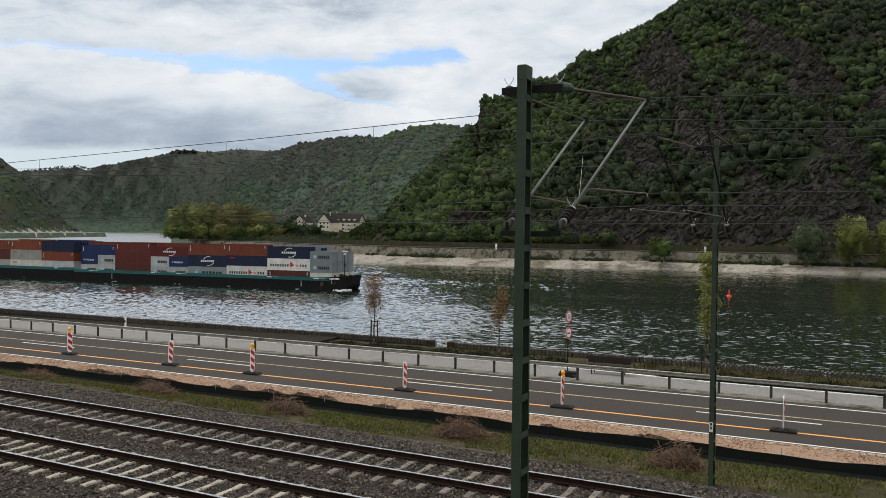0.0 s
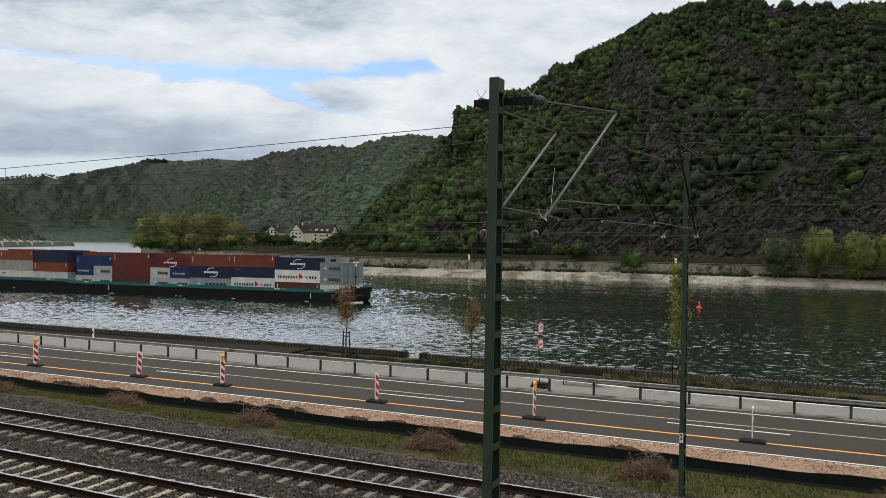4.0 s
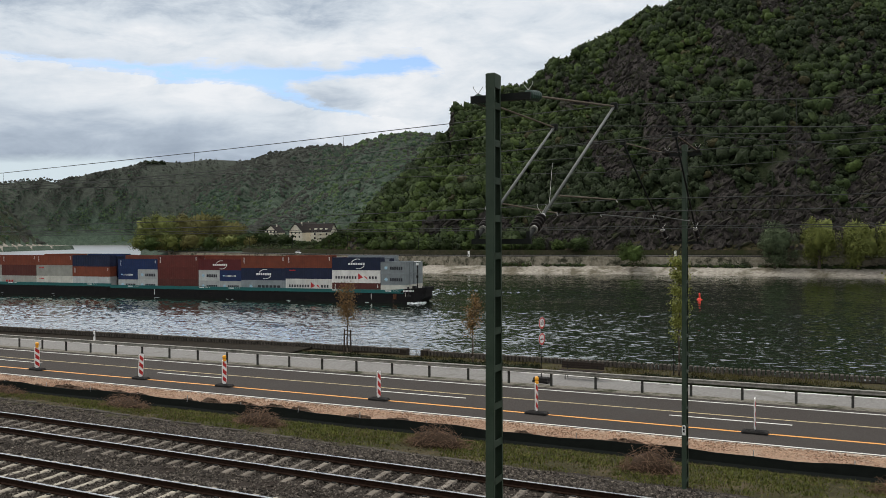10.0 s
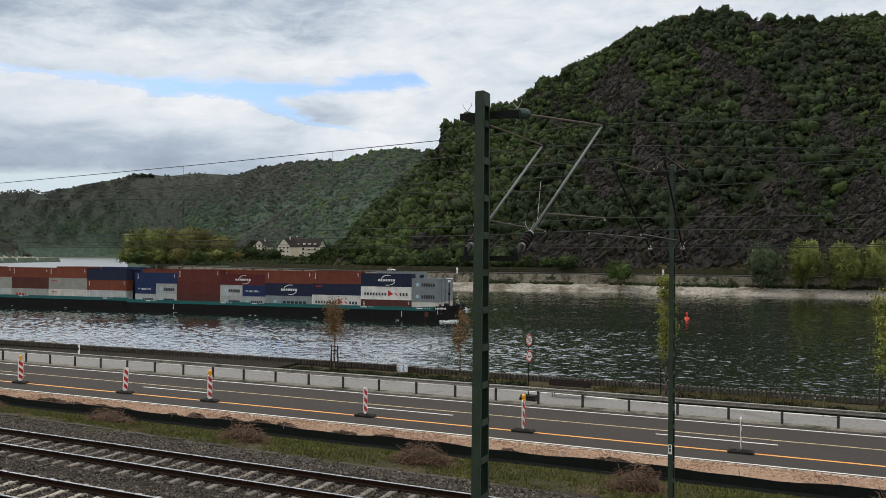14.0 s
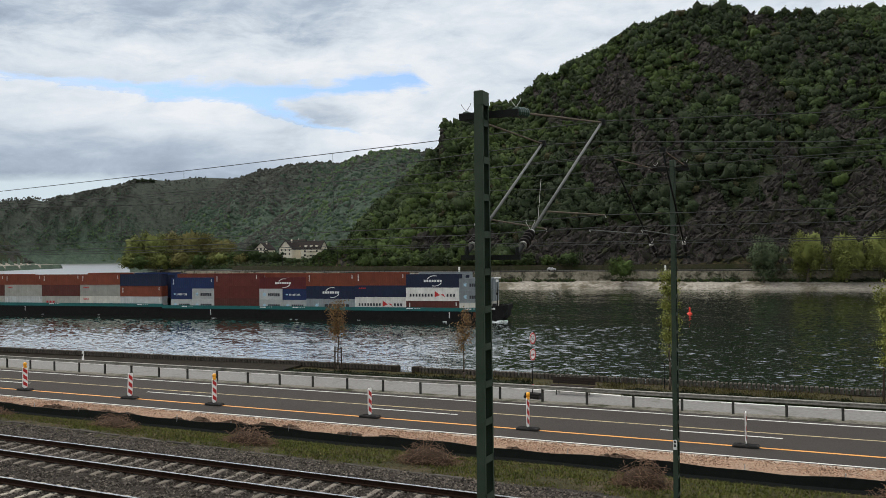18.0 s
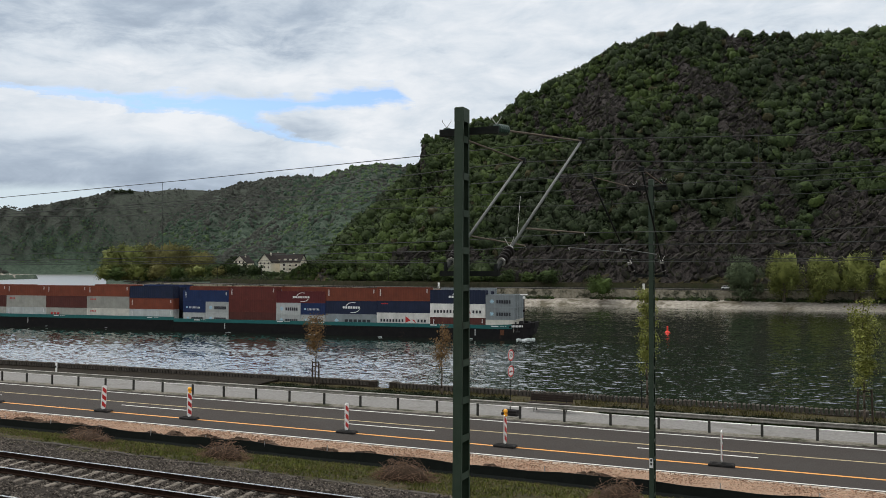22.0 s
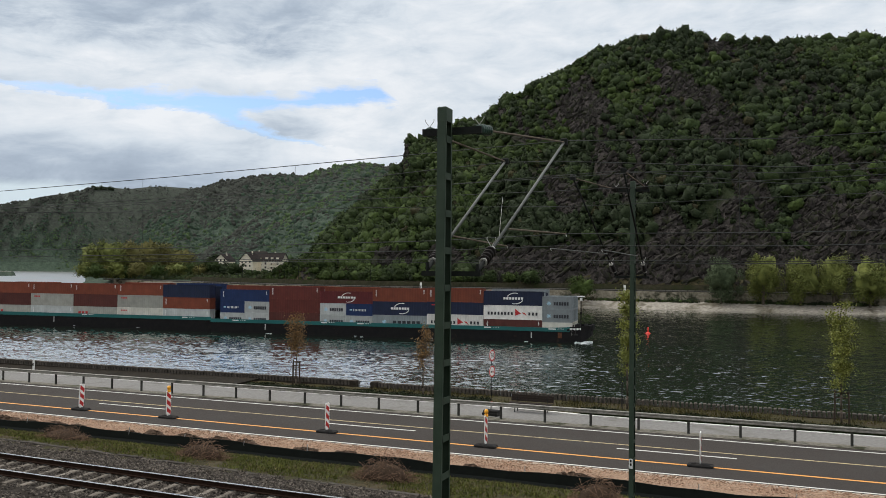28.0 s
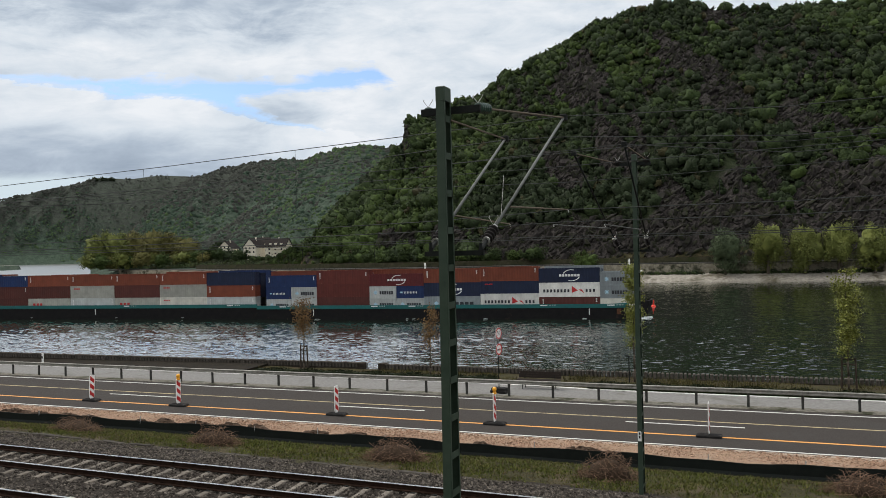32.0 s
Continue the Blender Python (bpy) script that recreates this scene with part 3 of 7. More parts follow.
def make_water():
    """The river's surface: wind ripples as real relief, drifting with the stream."""
    m = bpy.data.materials.new("river_water")
    m.use_nodes = True
    nt = m.node_tree
    bs = nt.nodes["Principled BSDF"]
    co = nt.nodes.new("ShaderNodeTexCoord").outputs["Object"]
    bs.inputs["Base Color"].default_value = (0.010, 0.021, 0.012, 1)
    bs.inputs["Roughness"].default_value, bs.inputs["IOR"].default_value = 0.04, 1.5
    bs.inputs["Coat Weight"].default_value, bs.inputs["Coat Roughness"].default_value, bs.inputs["Coat IOR"].default_value = 1.0, 0.04, 1.6
    b = nt.nodes.new("ShaderNodeBump")
    b.inputs["Strength"].default_value, b.inputs["Distance"].default_value = 1.0, 0.040
    nt.links.new(noise_tex(nt, vmath(nt, "MULTIPLY", co, (0.55, 1.0, 1.0)), 1.9, 2.0, 0.55, 0.6), b.inputs["Height"])
    nt.links.new(b.outputs[0], bs.inputs["Normal"])
    nt.links.new(b.outputs[0], bs.inputs["Coat Normal"])
    turn = np.concatenate([np.arange(-100, -14, 4.0), np.arange(-14, -9, 0.5), np.arange(-9, 62, 0.13), np.arange(62, 103, 2.5)])
    rings = [30.0]
    while rings[-1] < 4690:
        r = rings[-1]
        rings.append(r + (0.27 if r < 170 else 0.45 + 0.0028 * (r - 170) if r < 370 else 0.018 * r))
    a, r = np.meshgrid(np.radians(turn), np.array(rings))
    x, y = -r * np.sin(a), r * np.cos(a)
    gust = np.clip(0.95 + 0.9 * fbm(x * 0.4, y, 26, 61, 4, 0.6), 0.45, 1.5)
    # the reach upstream lies open to the wind, the one under the hill is sheltered
    gust = gust * np.interp(np.degrees(np.arctan2(-x, y)), [3, 14, 26, 45], [0.9, 1.4, 1.7, 1.7]) * np.clip(r / 90, 0.8, 2.5) ** 0.6
    chop = np.clip(1 - np.abs(fbm(x * 0.45, y, 0.75, 63, 2, 0.5)) * 2, 0, 1) ** 2
    z = (0.032 * chop + 0.036 * fbm(x * 0.45, y, 0.55, 67, 2, 0.5)) * gust + 0.08 * fbm(x * 0.7, y, 11, 65, 2)
    z = z * np.clip((420 - r) / 60, 0, 1)
    ob = new("water", grid_mesh("water", np.stack([x, y, WATER + z], -1)))
    ob.data.materials.append(m)
    far = m.copy()
    far.name = "distant_river_water"
    far.node_tree.nodes["Principled BSDF"].inputs["Coat Roughness"].default_value = 0.3
    far.node_tree.nodes["Principled BSDF"].inputs["Roughness"].default_value = 0.3
    ob.data.materials.append(far)
    ob.data.polygons.foreach_set("material_index", np.ascontiguousarray((r[:-1, :-1] > 415).ravel(), dtype=np.int32))
    ob.data.update()
    return tagged(ob, "dark green river water with wind ripples", "river", "", "structure")


RIVER = make_water()


# ---- railway, road, quay ----
TRACK_SLOPE = -0.024
RAIL_TOP = 0.75


def track_y(mid, x):
    return mid + TRACK_SLOPE * (x + 15)


def make_ballast():
    xs = np.arange(-75, 45.1, 0.5)
    rng = np.random.RandomState(5)
    rows = []
    ys = np.arange(11.0, 22.01, 0.25)
    for x in xs:
        off = TRACK_SLOPE * (x + 15)
        z = np.interp(ys, [11.0, 12.3, 13.0, 16.1, 16.5, 17.0, 19.9, 20.9, 21.6, 22.0], [0.30, 0.49, 0.54, 0.54, 0.475, 0.54, 0.54, 0.39, 0.34, 0.25])
        rows.append([(x, y + off, zz + rng.uniform(-0.018, 0.018)) for y, zz in zip(ys, z)])
    me = grid_mesh("track_bed", np.array(rows))
    structure("track_bed", me, BALLAST_GAPS, "dark grey railway ballast bed", "ballast")


make_ballast()


def make_rail(mid, side, name):
    g, head = Geo(), Geo()
    prof = [(-0.07, 0), (0.07, 0), (0.07, 0.02), (0.012, 0.04), (0.012, 0.115), (0.036, 0.13), (0.036, 0.150), (-0.036, 0.150), (-0.036, 0.13), (-0.012, 0.115), (-0.012, 0.04), (-0.07, 0.02)]
    xs = np.arange(-75, 45.1, 5)
    z0 = RAIL_TOP - 0.158
    g.loft([[(x, track_y(mid, x) + side + y, z0 + z) for y, z in prof] for x in xs])
    top = [(-0.036, 0.1505), (0.036, 0.1505), (0.034, 0.158), (-0.034, 0.158)]
    head.loft([[(x, track_y(mid, x) + side + y, z0 + z) for y, z in top] for x in xs])
    ob = thing("rail", Matrix(), "rusty steel rail with a polished running top on concrete sleepers", "rail", "rails of the two tracks")
    part("rail_web", g, RAIL_RUST, ob)
    part("running_surface", head, RAIL_SHINE, ob, "polished steel running surface")


def make_tracks():
    for mid, kind, lab in ((18.32, SLEEPER_BROWN, "dusty brown-grey concrete sleeper of the far track"), (14.65, SLEEPER_PALE, "pale concrete sleeper of the near track")):
        for side in (-0.7525, 0.7525):
            make_rail(mid, side, "rail")
        g, foot = Geo(), Geo()
        rings = []
        for x, wid, hh in ((-1.3, 0.14, 0.085), (-0.95, 0.15, 0.10), (-0.55, 0.135, 0.10), (-0.25, 0.12, 0.075), (0.25, 0.12, 0.075), (0.55, 0.135, 0.10), (0.95, 0.15, 0.10), (1.3, 0.14, 0.085)):
            rings.append([(-wid, x, -0.08), (wid, x, -0.08), (wid * 0.62, x, hh - 0.012), (wid * 0.5, x, hh), (-wid * 0.5, x, hh), (-wid * 0.62, x, hh - 0.012)])
        g.loft(rings)
        foot.bevel_box(-0.06, 0.06, -0.03, 0.03, 0.09, 0.125, 0.01)
        me, mf = g.mesh("sleeper_body"), foot.mesh("rail_clip")
        me.materials.append(kind), mf.materials.append(DARK_STEEL)
        n = 0
        x = -52.0
        while x < 22:
            off = 0.02 * math.sin(x * 7.1)
            ob = thing("sleeper", pose(x + off, track_y(mid, x), RAIL_TOP - 0.158 - 0.10, 0, 0, math.degrees(math.atan(TRACK_SLOPE)) + 0.4 * math.sin(x * 3.7)), lab, "sleeper", "sleepers of the tracks")
            part("sleeper_body", me, None, ob)
            for s in (-0.7525, 0.7525):
                for d in (-0.13, 0.13):
                    part("rail_clip", mf, None, ob).matrix_basis = pose(0, s + d, 0)
            x += 0.62
            n += 1


make_tracks()

ROAD_X = np.arange(-470, 135.1, 5.0)


def flat_strip(name, y0, y1, z, material, label, category, xs=ROAD_X, thick=0.12):
    g = Geo()
    g.strip(xs, lambda x: [(y0, z - thick), (y0, z), (y1, z), (y1, z - thick)])
    return structure(name, g, material, label, category)


flat_strip("road", 27.95, 35.28, 0.0, ASPHALT, "dark grey fresh asphalt road with work-zone markings", "road")


def kerb_y(x):
    """The pale kerb on the river side of the path swings towards the road beyond the bench."""
    return float(np.interp(x, [-13.0, -7.0], [38.85, 38.22]))


g = Geo()
g.strip(np.arange(-470, 135.1, 2.5), lambda x: [(35.95, -0.12), (35.95, -0.005), (kerb_y(x) - 0.08, -0.005), (kerb_y(x) - 0.08, -0.12)])
structure("pavement", g, CONCRETE, "pale grey concrete riverside path", "path")
ob = thing("path_kerb", Matrix(), "pale concrete kerb along the riverside path", "kerb")
ob["kind"] = "structure"
for x0 in np.arange(-80, 20, 2.0):
    g = Geo()
    g.loft([[(x, kerb_y(x) - 0.08, -0.1), (x, kerb_y(x) - 0.08, 0.03), (x, kerb_y(x) - 0.06, 0.045), (x, kerb_y(x) + 0.07, 0.045), (x, kerb_y(x) + 0.07, -0.1)] for x in (x0 + 0.01, x0 + 1.99)])
    part("kerb_stone", g, KERB_PALE, ob)
g = Geo()
g.strip(ROAD_X, lambda x: [(35.28, -0.1), (35.28, 0.012), (35.95, 0.02), (35.95, -0.1)])
structure("road_verge", g, DUSTY, "narrow dusty strip under the crash barrier", "verge")
for nm, y, w, material, lab in (("edge_line", 34.80, 0.13, WHITE_LINE, "white painted road edge line"), ("old_line", 32.40, 0.12, FADED_LINE, "faded yellowish old road line"),
                                ("work_line", 29.86, 0.14, ORANGE_LINE, "orange temporary work-zone line"), ("edge_line_near", 28.30, 0.11, WHITE_LINE, "white painted road edge line")):
    g = Geo()
    g.strip(ROAD_X, lambda x: [(y - w / 2, 0.0), (y - w / 2, 0.004), (y + w / 2, 0.004), (y + w / 2, 0.0)])
    structure(nm, g, material, lab, "road marking")
for x0 in np.arange(-92.3, 40, 12.38):
    g = Geo().box(x0, x0 + 4.2, 31.63 - 0.06, 31.63 + 0.06, 0.0, 0.004)
    structure("lane_dash", g, WHITE_LINE, "white lane dash painted on the asphalt", "road marking")


flat_strip("gutter_strip", 27.80, 28.10, 0.012, mat("gutter_concrete", (0.26, 0.21, 0.16), (0.42, 0.35, 0.28), 7, 0.95, bump=0.3, wear=(0.20, 0.15, 0.11), wscale=1.4), "pale dusty concrete strip between road and gravel", "kerb", np.arange(-110, 50.1, 4.0))


def make_gravel():
    xs = np.arange(-100, 45.1, 0.4)
    ys = np.array([25.55, 25.7, 26.0, 26.4, 26.8, 27.2, 27.6, 27.95, 28.1])
    X, Y = np.meshgrid(xs, ys, indexing="ij")
    Z = 0.02 + 0.03 * fbm(X, Y, 1.2, 3) + np.where(Y < 26.5, 0.10 * np.clip(fbm(X, Y, 3.0, 9) + 0.1, 0, 1), 0)
    Z = np.where(Y > 27.8, 0.008, Z)
    structure("gravel_strip", grid_mesh("gravel_strip", np.stack([X, Y, Z], -1)), GRAVEL, "reddish crushed gravel strip beside the road", "gravel")


make_gravel()


def make_guardrail():
    ob = thing("guardrail", Matrix(), "dull steel crash barrier between road and riverside path", "guardrail")
    xs = np.arange(-127.5, 60, 2.0)
    prof = [(0.04, 0.745), (-0.05, 0.75), (-0.075, 0.735), (-0.075, 0.69), (-0.055, 0.675), (-0.055, 0.645), (-0.075, 0.63), (-0.075, 0.59), (-0.05, 0.575), (0.04, 0.58)]
    back = [(y + 0.012, z) for y, z in reversed(prof)]
    for i in range(0, len(xs) - 2, 2):
        g = Geo()
        g.loft([[(x, 35.62 + y, z) for y, z in prof + back] for x in (xs[i], xs[i + 2] + 0.02)])
        part("rail_beam", g, RAIL_STEEL, ob)
    me = Geo().loft([[(-0.05, -0.03, z), (0.05, -0.03, z), (0.05, -0.022, z), (0.005, -0.022, z), (0.005, 0.022, z), (0.05, 0.022, z), (0.05, 0.03, z), (-0.05, 0.03, z)] for z in (-0.1, 0.62)]).mesh("post")
    me.materials.append(POST_STEEL)
    for n in range(-30, 46):
        p = part("post", me, None, ob)
        p.matrix_basis = pose(-49.48 + 2 * n, 35.70, 0, 0, 0, 0)


make_guardrail()


# ---- overhead line ----
GLASS_GREEN = mat("insulator_green", (0.014, 0.040, 0.030), (0.030, 0.066, 0.050), 6, 0.35)
PORCELAIN = mat("insulator_brown", (0.008, 0.007, 0.007), (0.018, 0.015, 0.014), 6, 0.6, spec=0.15)
CLAMP_PALE = mat("clamp_pale", (0.34, 0.34, 0.33), (0.5, 0.5, 0.48), 6, 0.5, metal=0.4)


def insulator(parent, p0, p1, r, n, material, name="insulator"):
    p0, p1 = Vector(p0), Vector(p1)
    d = p1 - p0
    m = Matrix.Translation(p0) @ d.to_track_quat("Z", "Y").to_matrix().to_4x4()
    L = d.length
    prof = [(r * 0.4, 0)]
    for i in range(n):
        a = L * (i + 0.15) / n
        prof += [(r * 0.5, a), (r * 0.96, a + L * 0.2 / n), (r, a + L * 0.4 / n), (r * 0.5, a + L * 0.5 / n)]
    prof.append((r * 0.4, L))
    part(name, Geo().lathe(prof, 12, m), material, parent, "ribbed insulator")


def horn(parent, p, s=0.11):
    p = Vector(p)
    g = Geo()
    for k in (-1, 1):
        g.path([p, p + Vector((0.03 * k, 0, s * 0.5)), p + Vector((0.06 * k, 0, s)), p + Vector((0.055 * k, 0, s * 1.25))], 0.004, 5)
    part("arcing_horn", g, CLAMP_PALE, parent)


def lattice_mast(name, x, y, z0, top, label, beam_x0, beam_x1, z_up, z_low):
    ob = thing(name, pose(x, y, 0), label, "catenary mast", "overhead line masts")
    half = lambda z: 0.175 - 0.075 * (z - z0) / (top - z0)
    for s in (-1, 1):
        g = Geo()
        rings = []
        for z in (z0 - 0.6, top):
            c, w, t = s * half(z), 0.055, 0.03
            o = -s * t
            rings.append([(-w, c, z), (w, c, z), (w, c + o, z), (w - 0.01, c + o, z), (w - 0.01, c - s * 0.01, z), (-w + 0.01, c - s * 0.01, z), (-w + 0.01, c + o, z), (-w, c + o, z)])
        g.loft(rings)
        part("channel", g, MAST_GREEN, ob)
    z = z0 + 0.23
    while z < top - 0.3:
        a = half(z)
        part("batten", Geo().box(0.049, 0.055, -a + 0.012, a - 0.012, z - 0.04, z + 0.04), MAST_GREEN, ob)
        z += 0.443
    # Unseen plate added to shut out light and keep the slots dark.
    part("shade_plate", Geo().loft([[(-0.054, -half(q) + 0.004, q), (-0.047, -half(q) + 0.004, q), (-0.047, half(q) - 0.004, q), (-0.054, half(q) - 0.004, q)] for q in (z0 - 0.5, top - 0.1)]), MAST_GREEN, ob)
    a = half(top)
    part("cap", Geo().bevel_box(-0.06, 0.06, -a - 0.005, a + 0.005, top - 0.16, top + 0.012, 0.01), MAST_GREEN, ob)
    part("foundation", Geo().bevel_box(-0.32, 0.32, -0.4, 0.4, z0 - 0.7, z0 - 0.10, 0.04), CONCRETE, ob, "concrete foundation block")
    for zz, h in ((z_up, 0.042), (z_low, 0.030)):
        c = half(zz) + 0.03
        part("cross_beam", Geo().box(beam_x0, beam_x1, c - 0.025, c + 0.025, zz - h, zz + h), DARK_STEEL, ob, "dark steel cross beam")
    return ob


def cantilever(ob, fx, z_up, z_low, apex, steady, sgn, near):
    """One swivelling arm: insulators at the beams, top tie, diagonal tube, steady arm. Places in the mast's space."""
    up, low, apex = Vector((fx, 0.2 * sgn, z_up)), Vector((fx, 0.2 * sgn, z_low + 0.02)), Vector(apex)
    k = 0.085 if near else 0.095
    t0 = low + (apex - low) * (k + 0.03)
    u0 = up + (apex - up) * 0.085
    part("pivot", Geo().tube(low + Vector((0, 0, -0.06)), low + Vector((0, 0, 0.08)), 0.022), DARK_STEEL, ob)
    part("foot_tube", Geo().tube(low, low + (apex - low) * 0.06, 0.03), DARK_STEEL, ob)
    insulator(ob, low + (apex - low) * 0.05, t0, 0.072, 4, PORCELAIN)
    for q in (low + (apex - low) * 0.045, t0):
        part("insulator_cap", Geo().tube(q, q + (apex - low).normalized() * 0.05, 0.055, 0.04, 10), CLAMP_PALE, ob, "pale metal insulator cap")
    insulator(ob, up + Vector((0, 0.0, 0.0)), u0, 0.068, 5, GLASS_GREEN if near else PORCELAIN)
    part("diagonal_tube", Geo().tube(t0, apex + (apex - low).normalized() * 0.05, 0.0215 if near else 0.021, None, 10), ARM_GREY if near else DARK_STEEL, ob, "steel diagonal tube", True)
    part("tie_rod", Geo().tube(u0, apex, 0.014), ARM_RUST, ob, "rust-brown tie rod")
    part("apex_clamp", Geo().bevel_box(-0.06, 0.06, -0.05, 0.05, -0.05, 0.06, 0.015, Matrix.Translation(apex)), DARK_STEEL, ob)
    s0, s1 = Vector(steady[0]), Vector(steady[1])
    part("steady_arm", Geo().tube(s0, s1, 0.012), ARM_RUST if near else ARM_GREY, ob)
    part("steady_clamp", Geo().tube(s1, s1 + Vector((0.02, 0.0, -0.05)), 0.010), CLAMP_PALE, ob)
    horn(ob, up + Vector((0.0, 0.02 * sgn, 0.06)), 0.08)
    horn(ob, t0 + Vector((0, 0, 0.04)), 0.1)


MAST_A = lattice_mast("catenary_mast", -3.715, 9.32, 0.30, 8.43, "dark green steel mast carrying overhead line arms beside the track", -0.34, 0.42, 8.18, 6.46)
cantilever(MAST_A, 0.36, 8.20, 6.48, (0.235, 5.0, 8.76), ((0.37, 1.40, 7.06), (0.235, 5.14, 7.17)), 1, True)
cantilever(MAST_A, -0.29, 8.20, 6.50, (-0.805, 4.9, 8.45), ((-0.41, 1.32, 6.97), (-0.785, 4.98, 6.95)), 1, True)
part("stay_wire", Geo().tube((0.36, 1.0, 6.86), (0.09, 2.0, 7.55), 0.002, None, 5), CLAMP_PALE, MAST_A)
MAST_B = lattice_mast("catenary_mast", -3.41, 21.25, 0.34, 8.78, "dark green steel mast with a small white plate beside the track", -0.44, 0.38, 8.58, 6.40)
cantilever(MAST_B, -0.38, 8.58, 6.42, (-0.84, -2.95, 8.59), ((-0.40, -1.2, 6.95), (-1.34, -2.95, 7.03)), -1, False)
cantilever(MAST_B, 0.34, 8.62, 6.42, (0.27, -2.95, 8.71), ((0.30, -1.2, 6.9), (-0.2, -2.95, 7.0)), -1, False)
part("number_plate", Geo().bevel_box(-0.045, 0.045, -0.012, 0.012, 0, 0.24, 0.02, pose(0.0, -0.19, 1.70)), SIGN_WHITE, MAST_B, "small white plate")
for k in range(2):
    part("plate_mark", Geo().box(-0.02, 0.02, -0.016, 0.0, 1.77 + 0.09 * k, 1.83 + 0.09 * k, pose(0, -0.19, 0)), DARK_STEEL, MAST_B)


def span(name, pts, r, label, ext=60):
    """A wire hung through a few points, carried on to the next masts beyond."""
    pts = [Vector(p) for p in pts]
    d0, d1 = (pts[0] - pts[1]).normalized(), (pts[-1] - pts[-2]).normalized()
    pts = [pts[0] + Vector((d0.x, d0.y, 0.02)) * ext] + pts + [pts[-1] + Vector((d1.x, d1.y, 0.02)) * ext]
    fine = []
    for i in range(len(pts) - 1):
        p = [pts[max(0, i - 1)], pts[i], pts[i + 1], pts[min(len(pts) - 1, i + 2)]]
        for k in range(6):
            t = k / 6
            fine.append(p[1].lerp(p[2], t))
    fine.append(pts[-1])
    tagged(part(name, Geo().path(fine, r, 5), WIRE), label, "wire", "overhead wires")


span("messenger_wire", [(-20.62, 14.76, 8.2), (-12.27, 14.57, 8.46), (-3.49, 14.36, 8.79), (0.12, 14.28, 8.64)], 0.0075, "thin overhead messenger wire above the near track")
span("messenger_wire", [(-17.35, 14.49, 7.85), (-10.56, 14.33, 8.03), (-5.82, 14.22, 8.36), (-4.5, 14.19, 8.43), (-3.57, 14.17, 8.41), (0.12, 14.08, 8.16)], 0.0075, "thin overhead messenger wire above the near track")
span("contact_wire", [(-21.08, 14.87, 6.86), (-12.36, 14.67, 6.94), (-5.95, 14.52, 7.06), (-3.47, 14.46, 7.17), (0.15, 14.38, 7.16)], 0.008, "thin overhead contact wire above the near track")
span("contact_wire", [(-18.27, 14.61, 6.72), (-12.19, 14.47, 6.79), (-5.87, 14.32, 6.87), (-3.57, 14.27, 6.95), (0.15, 14.18, 6.94)], 0.008, "thin overhead contact wire above the near track")
span("messenger_wire", [(-18, 18.6, 8.3), (-9.18, 18.4, 8.48), (-7.5, 18.36, 8.53), (-4.59, 18.29, 8.65), (-3.14, 18.3, 8.71), (0.17, 18.18, 8.31)], 0.0075, "thin overhead messenger wire above the far track")
span("feeder_wire", [(-18, 18.9, 8.1), (-9.33, 18.7, 8.28), (-4.66, 18.59, 8.34), (0.18, 18.48, 8.44)], 0.0075, "thin feeder wire beside the far track")
span("feeder_wire", [(-18, 20.5, 8.2), (-10.13, 20.32, 8.20), (-4.84, 20.2, 8.11), (0.01, 20.08, 8.22)], 0.0075, "thin feeder wire beside the far track")
span("contact_wire", [(-22.77, 18.61, 6.74), (-15.53, 18.45, 6.76), (-7.47, 18.26, 6.76), (-4.54, 18.19, 6.76), (0.2, 18.08, 6.76)], 0.008, "thin overhead contact wire above the far track")
span("contact_wire", [(-22.77, 18.9, 6.68), (-15.53, 18.7, 6.70), (-7.47, 18.5, 6.71), (-4.54, 18.5, 6.71), (0.2, 18.4, 6.72)], 0.008, "thin overhead contact wire above the far track")
span("messenger_wire", [(-18.0, 18.3, 8.2), (-9, 18.1, 8.45), (-2.36, 17.94, 8.63), (0.17, 17.88, 8.5)], 0.007, "thin overhead messenger wire above the far track")
for x, y, z0, z1 in ((-19.3, 14.74, 6.87, 8.23), (-12.9, 14.58, 6.93, 8.43), (-9.0, 14.5, 7.0, 8.57), (-0.6, 14.3, 7.16, 8.66), (-14.0, 18.5, 6.75, 8.36), (-1.2, 18.2, 6.73, 8.47), (-14.6, 14.42, 6.75, 7.92)):
    ob = tagged(part("dropper", Geo().tube((x, y, z0), (x, y - 0.02, z1), 0.004, None, 5), WIRE), "thin wire dropper between messenger and contact wire", "wire", "droppers")


# ---- quay wall, path, signs, trees ----
WOOD_DARK = mat("bench_wood", (0.016, 0.012, 0.010), (0.034, 0.026, 0.021), 5, 0.75, bump=0.2, stretch=(1, 8, 8))
STAKE_WOOD = mat("stake_wood", (0.034, 0.026, 0.020), (0.075, 0.058, 0.044), 5, 0.9, bump=0.2)
BARK = mat("bark", (0.055, 0.043, 0.034), (0.12, 0.10, 0.08), 9, 0.95, bump=0.4)
LEAF_RUST = mat("copper_spring_leaf", (0.115, 0.062, 0.018), (0.20, 0.115, 0.034), 1.5, 0.7, vary=0.35, island=True)
LEAF_LIME = mat("lime_spring_leaf", (0.115, 0.135, 0.022), (0.22, 0.235, 0.046), 1.5, 0.7, vary=0.35, island=True)
HEDGE = mat("hedge_leaf", (0.008, 0.012, 0.005), (0.021, 0.028, 0.011), 4, 0.85, vary=0.4, island=True)
# Wall stone colour darkened for the shade on the wall's face.
LEDGE_SHADED = mat("shaded_ledge_stone", (0.012, 0.0105, 0.008), (0.032, 0.027, 0.021), 3, 0.95, bump=0.5, spec=0.05)
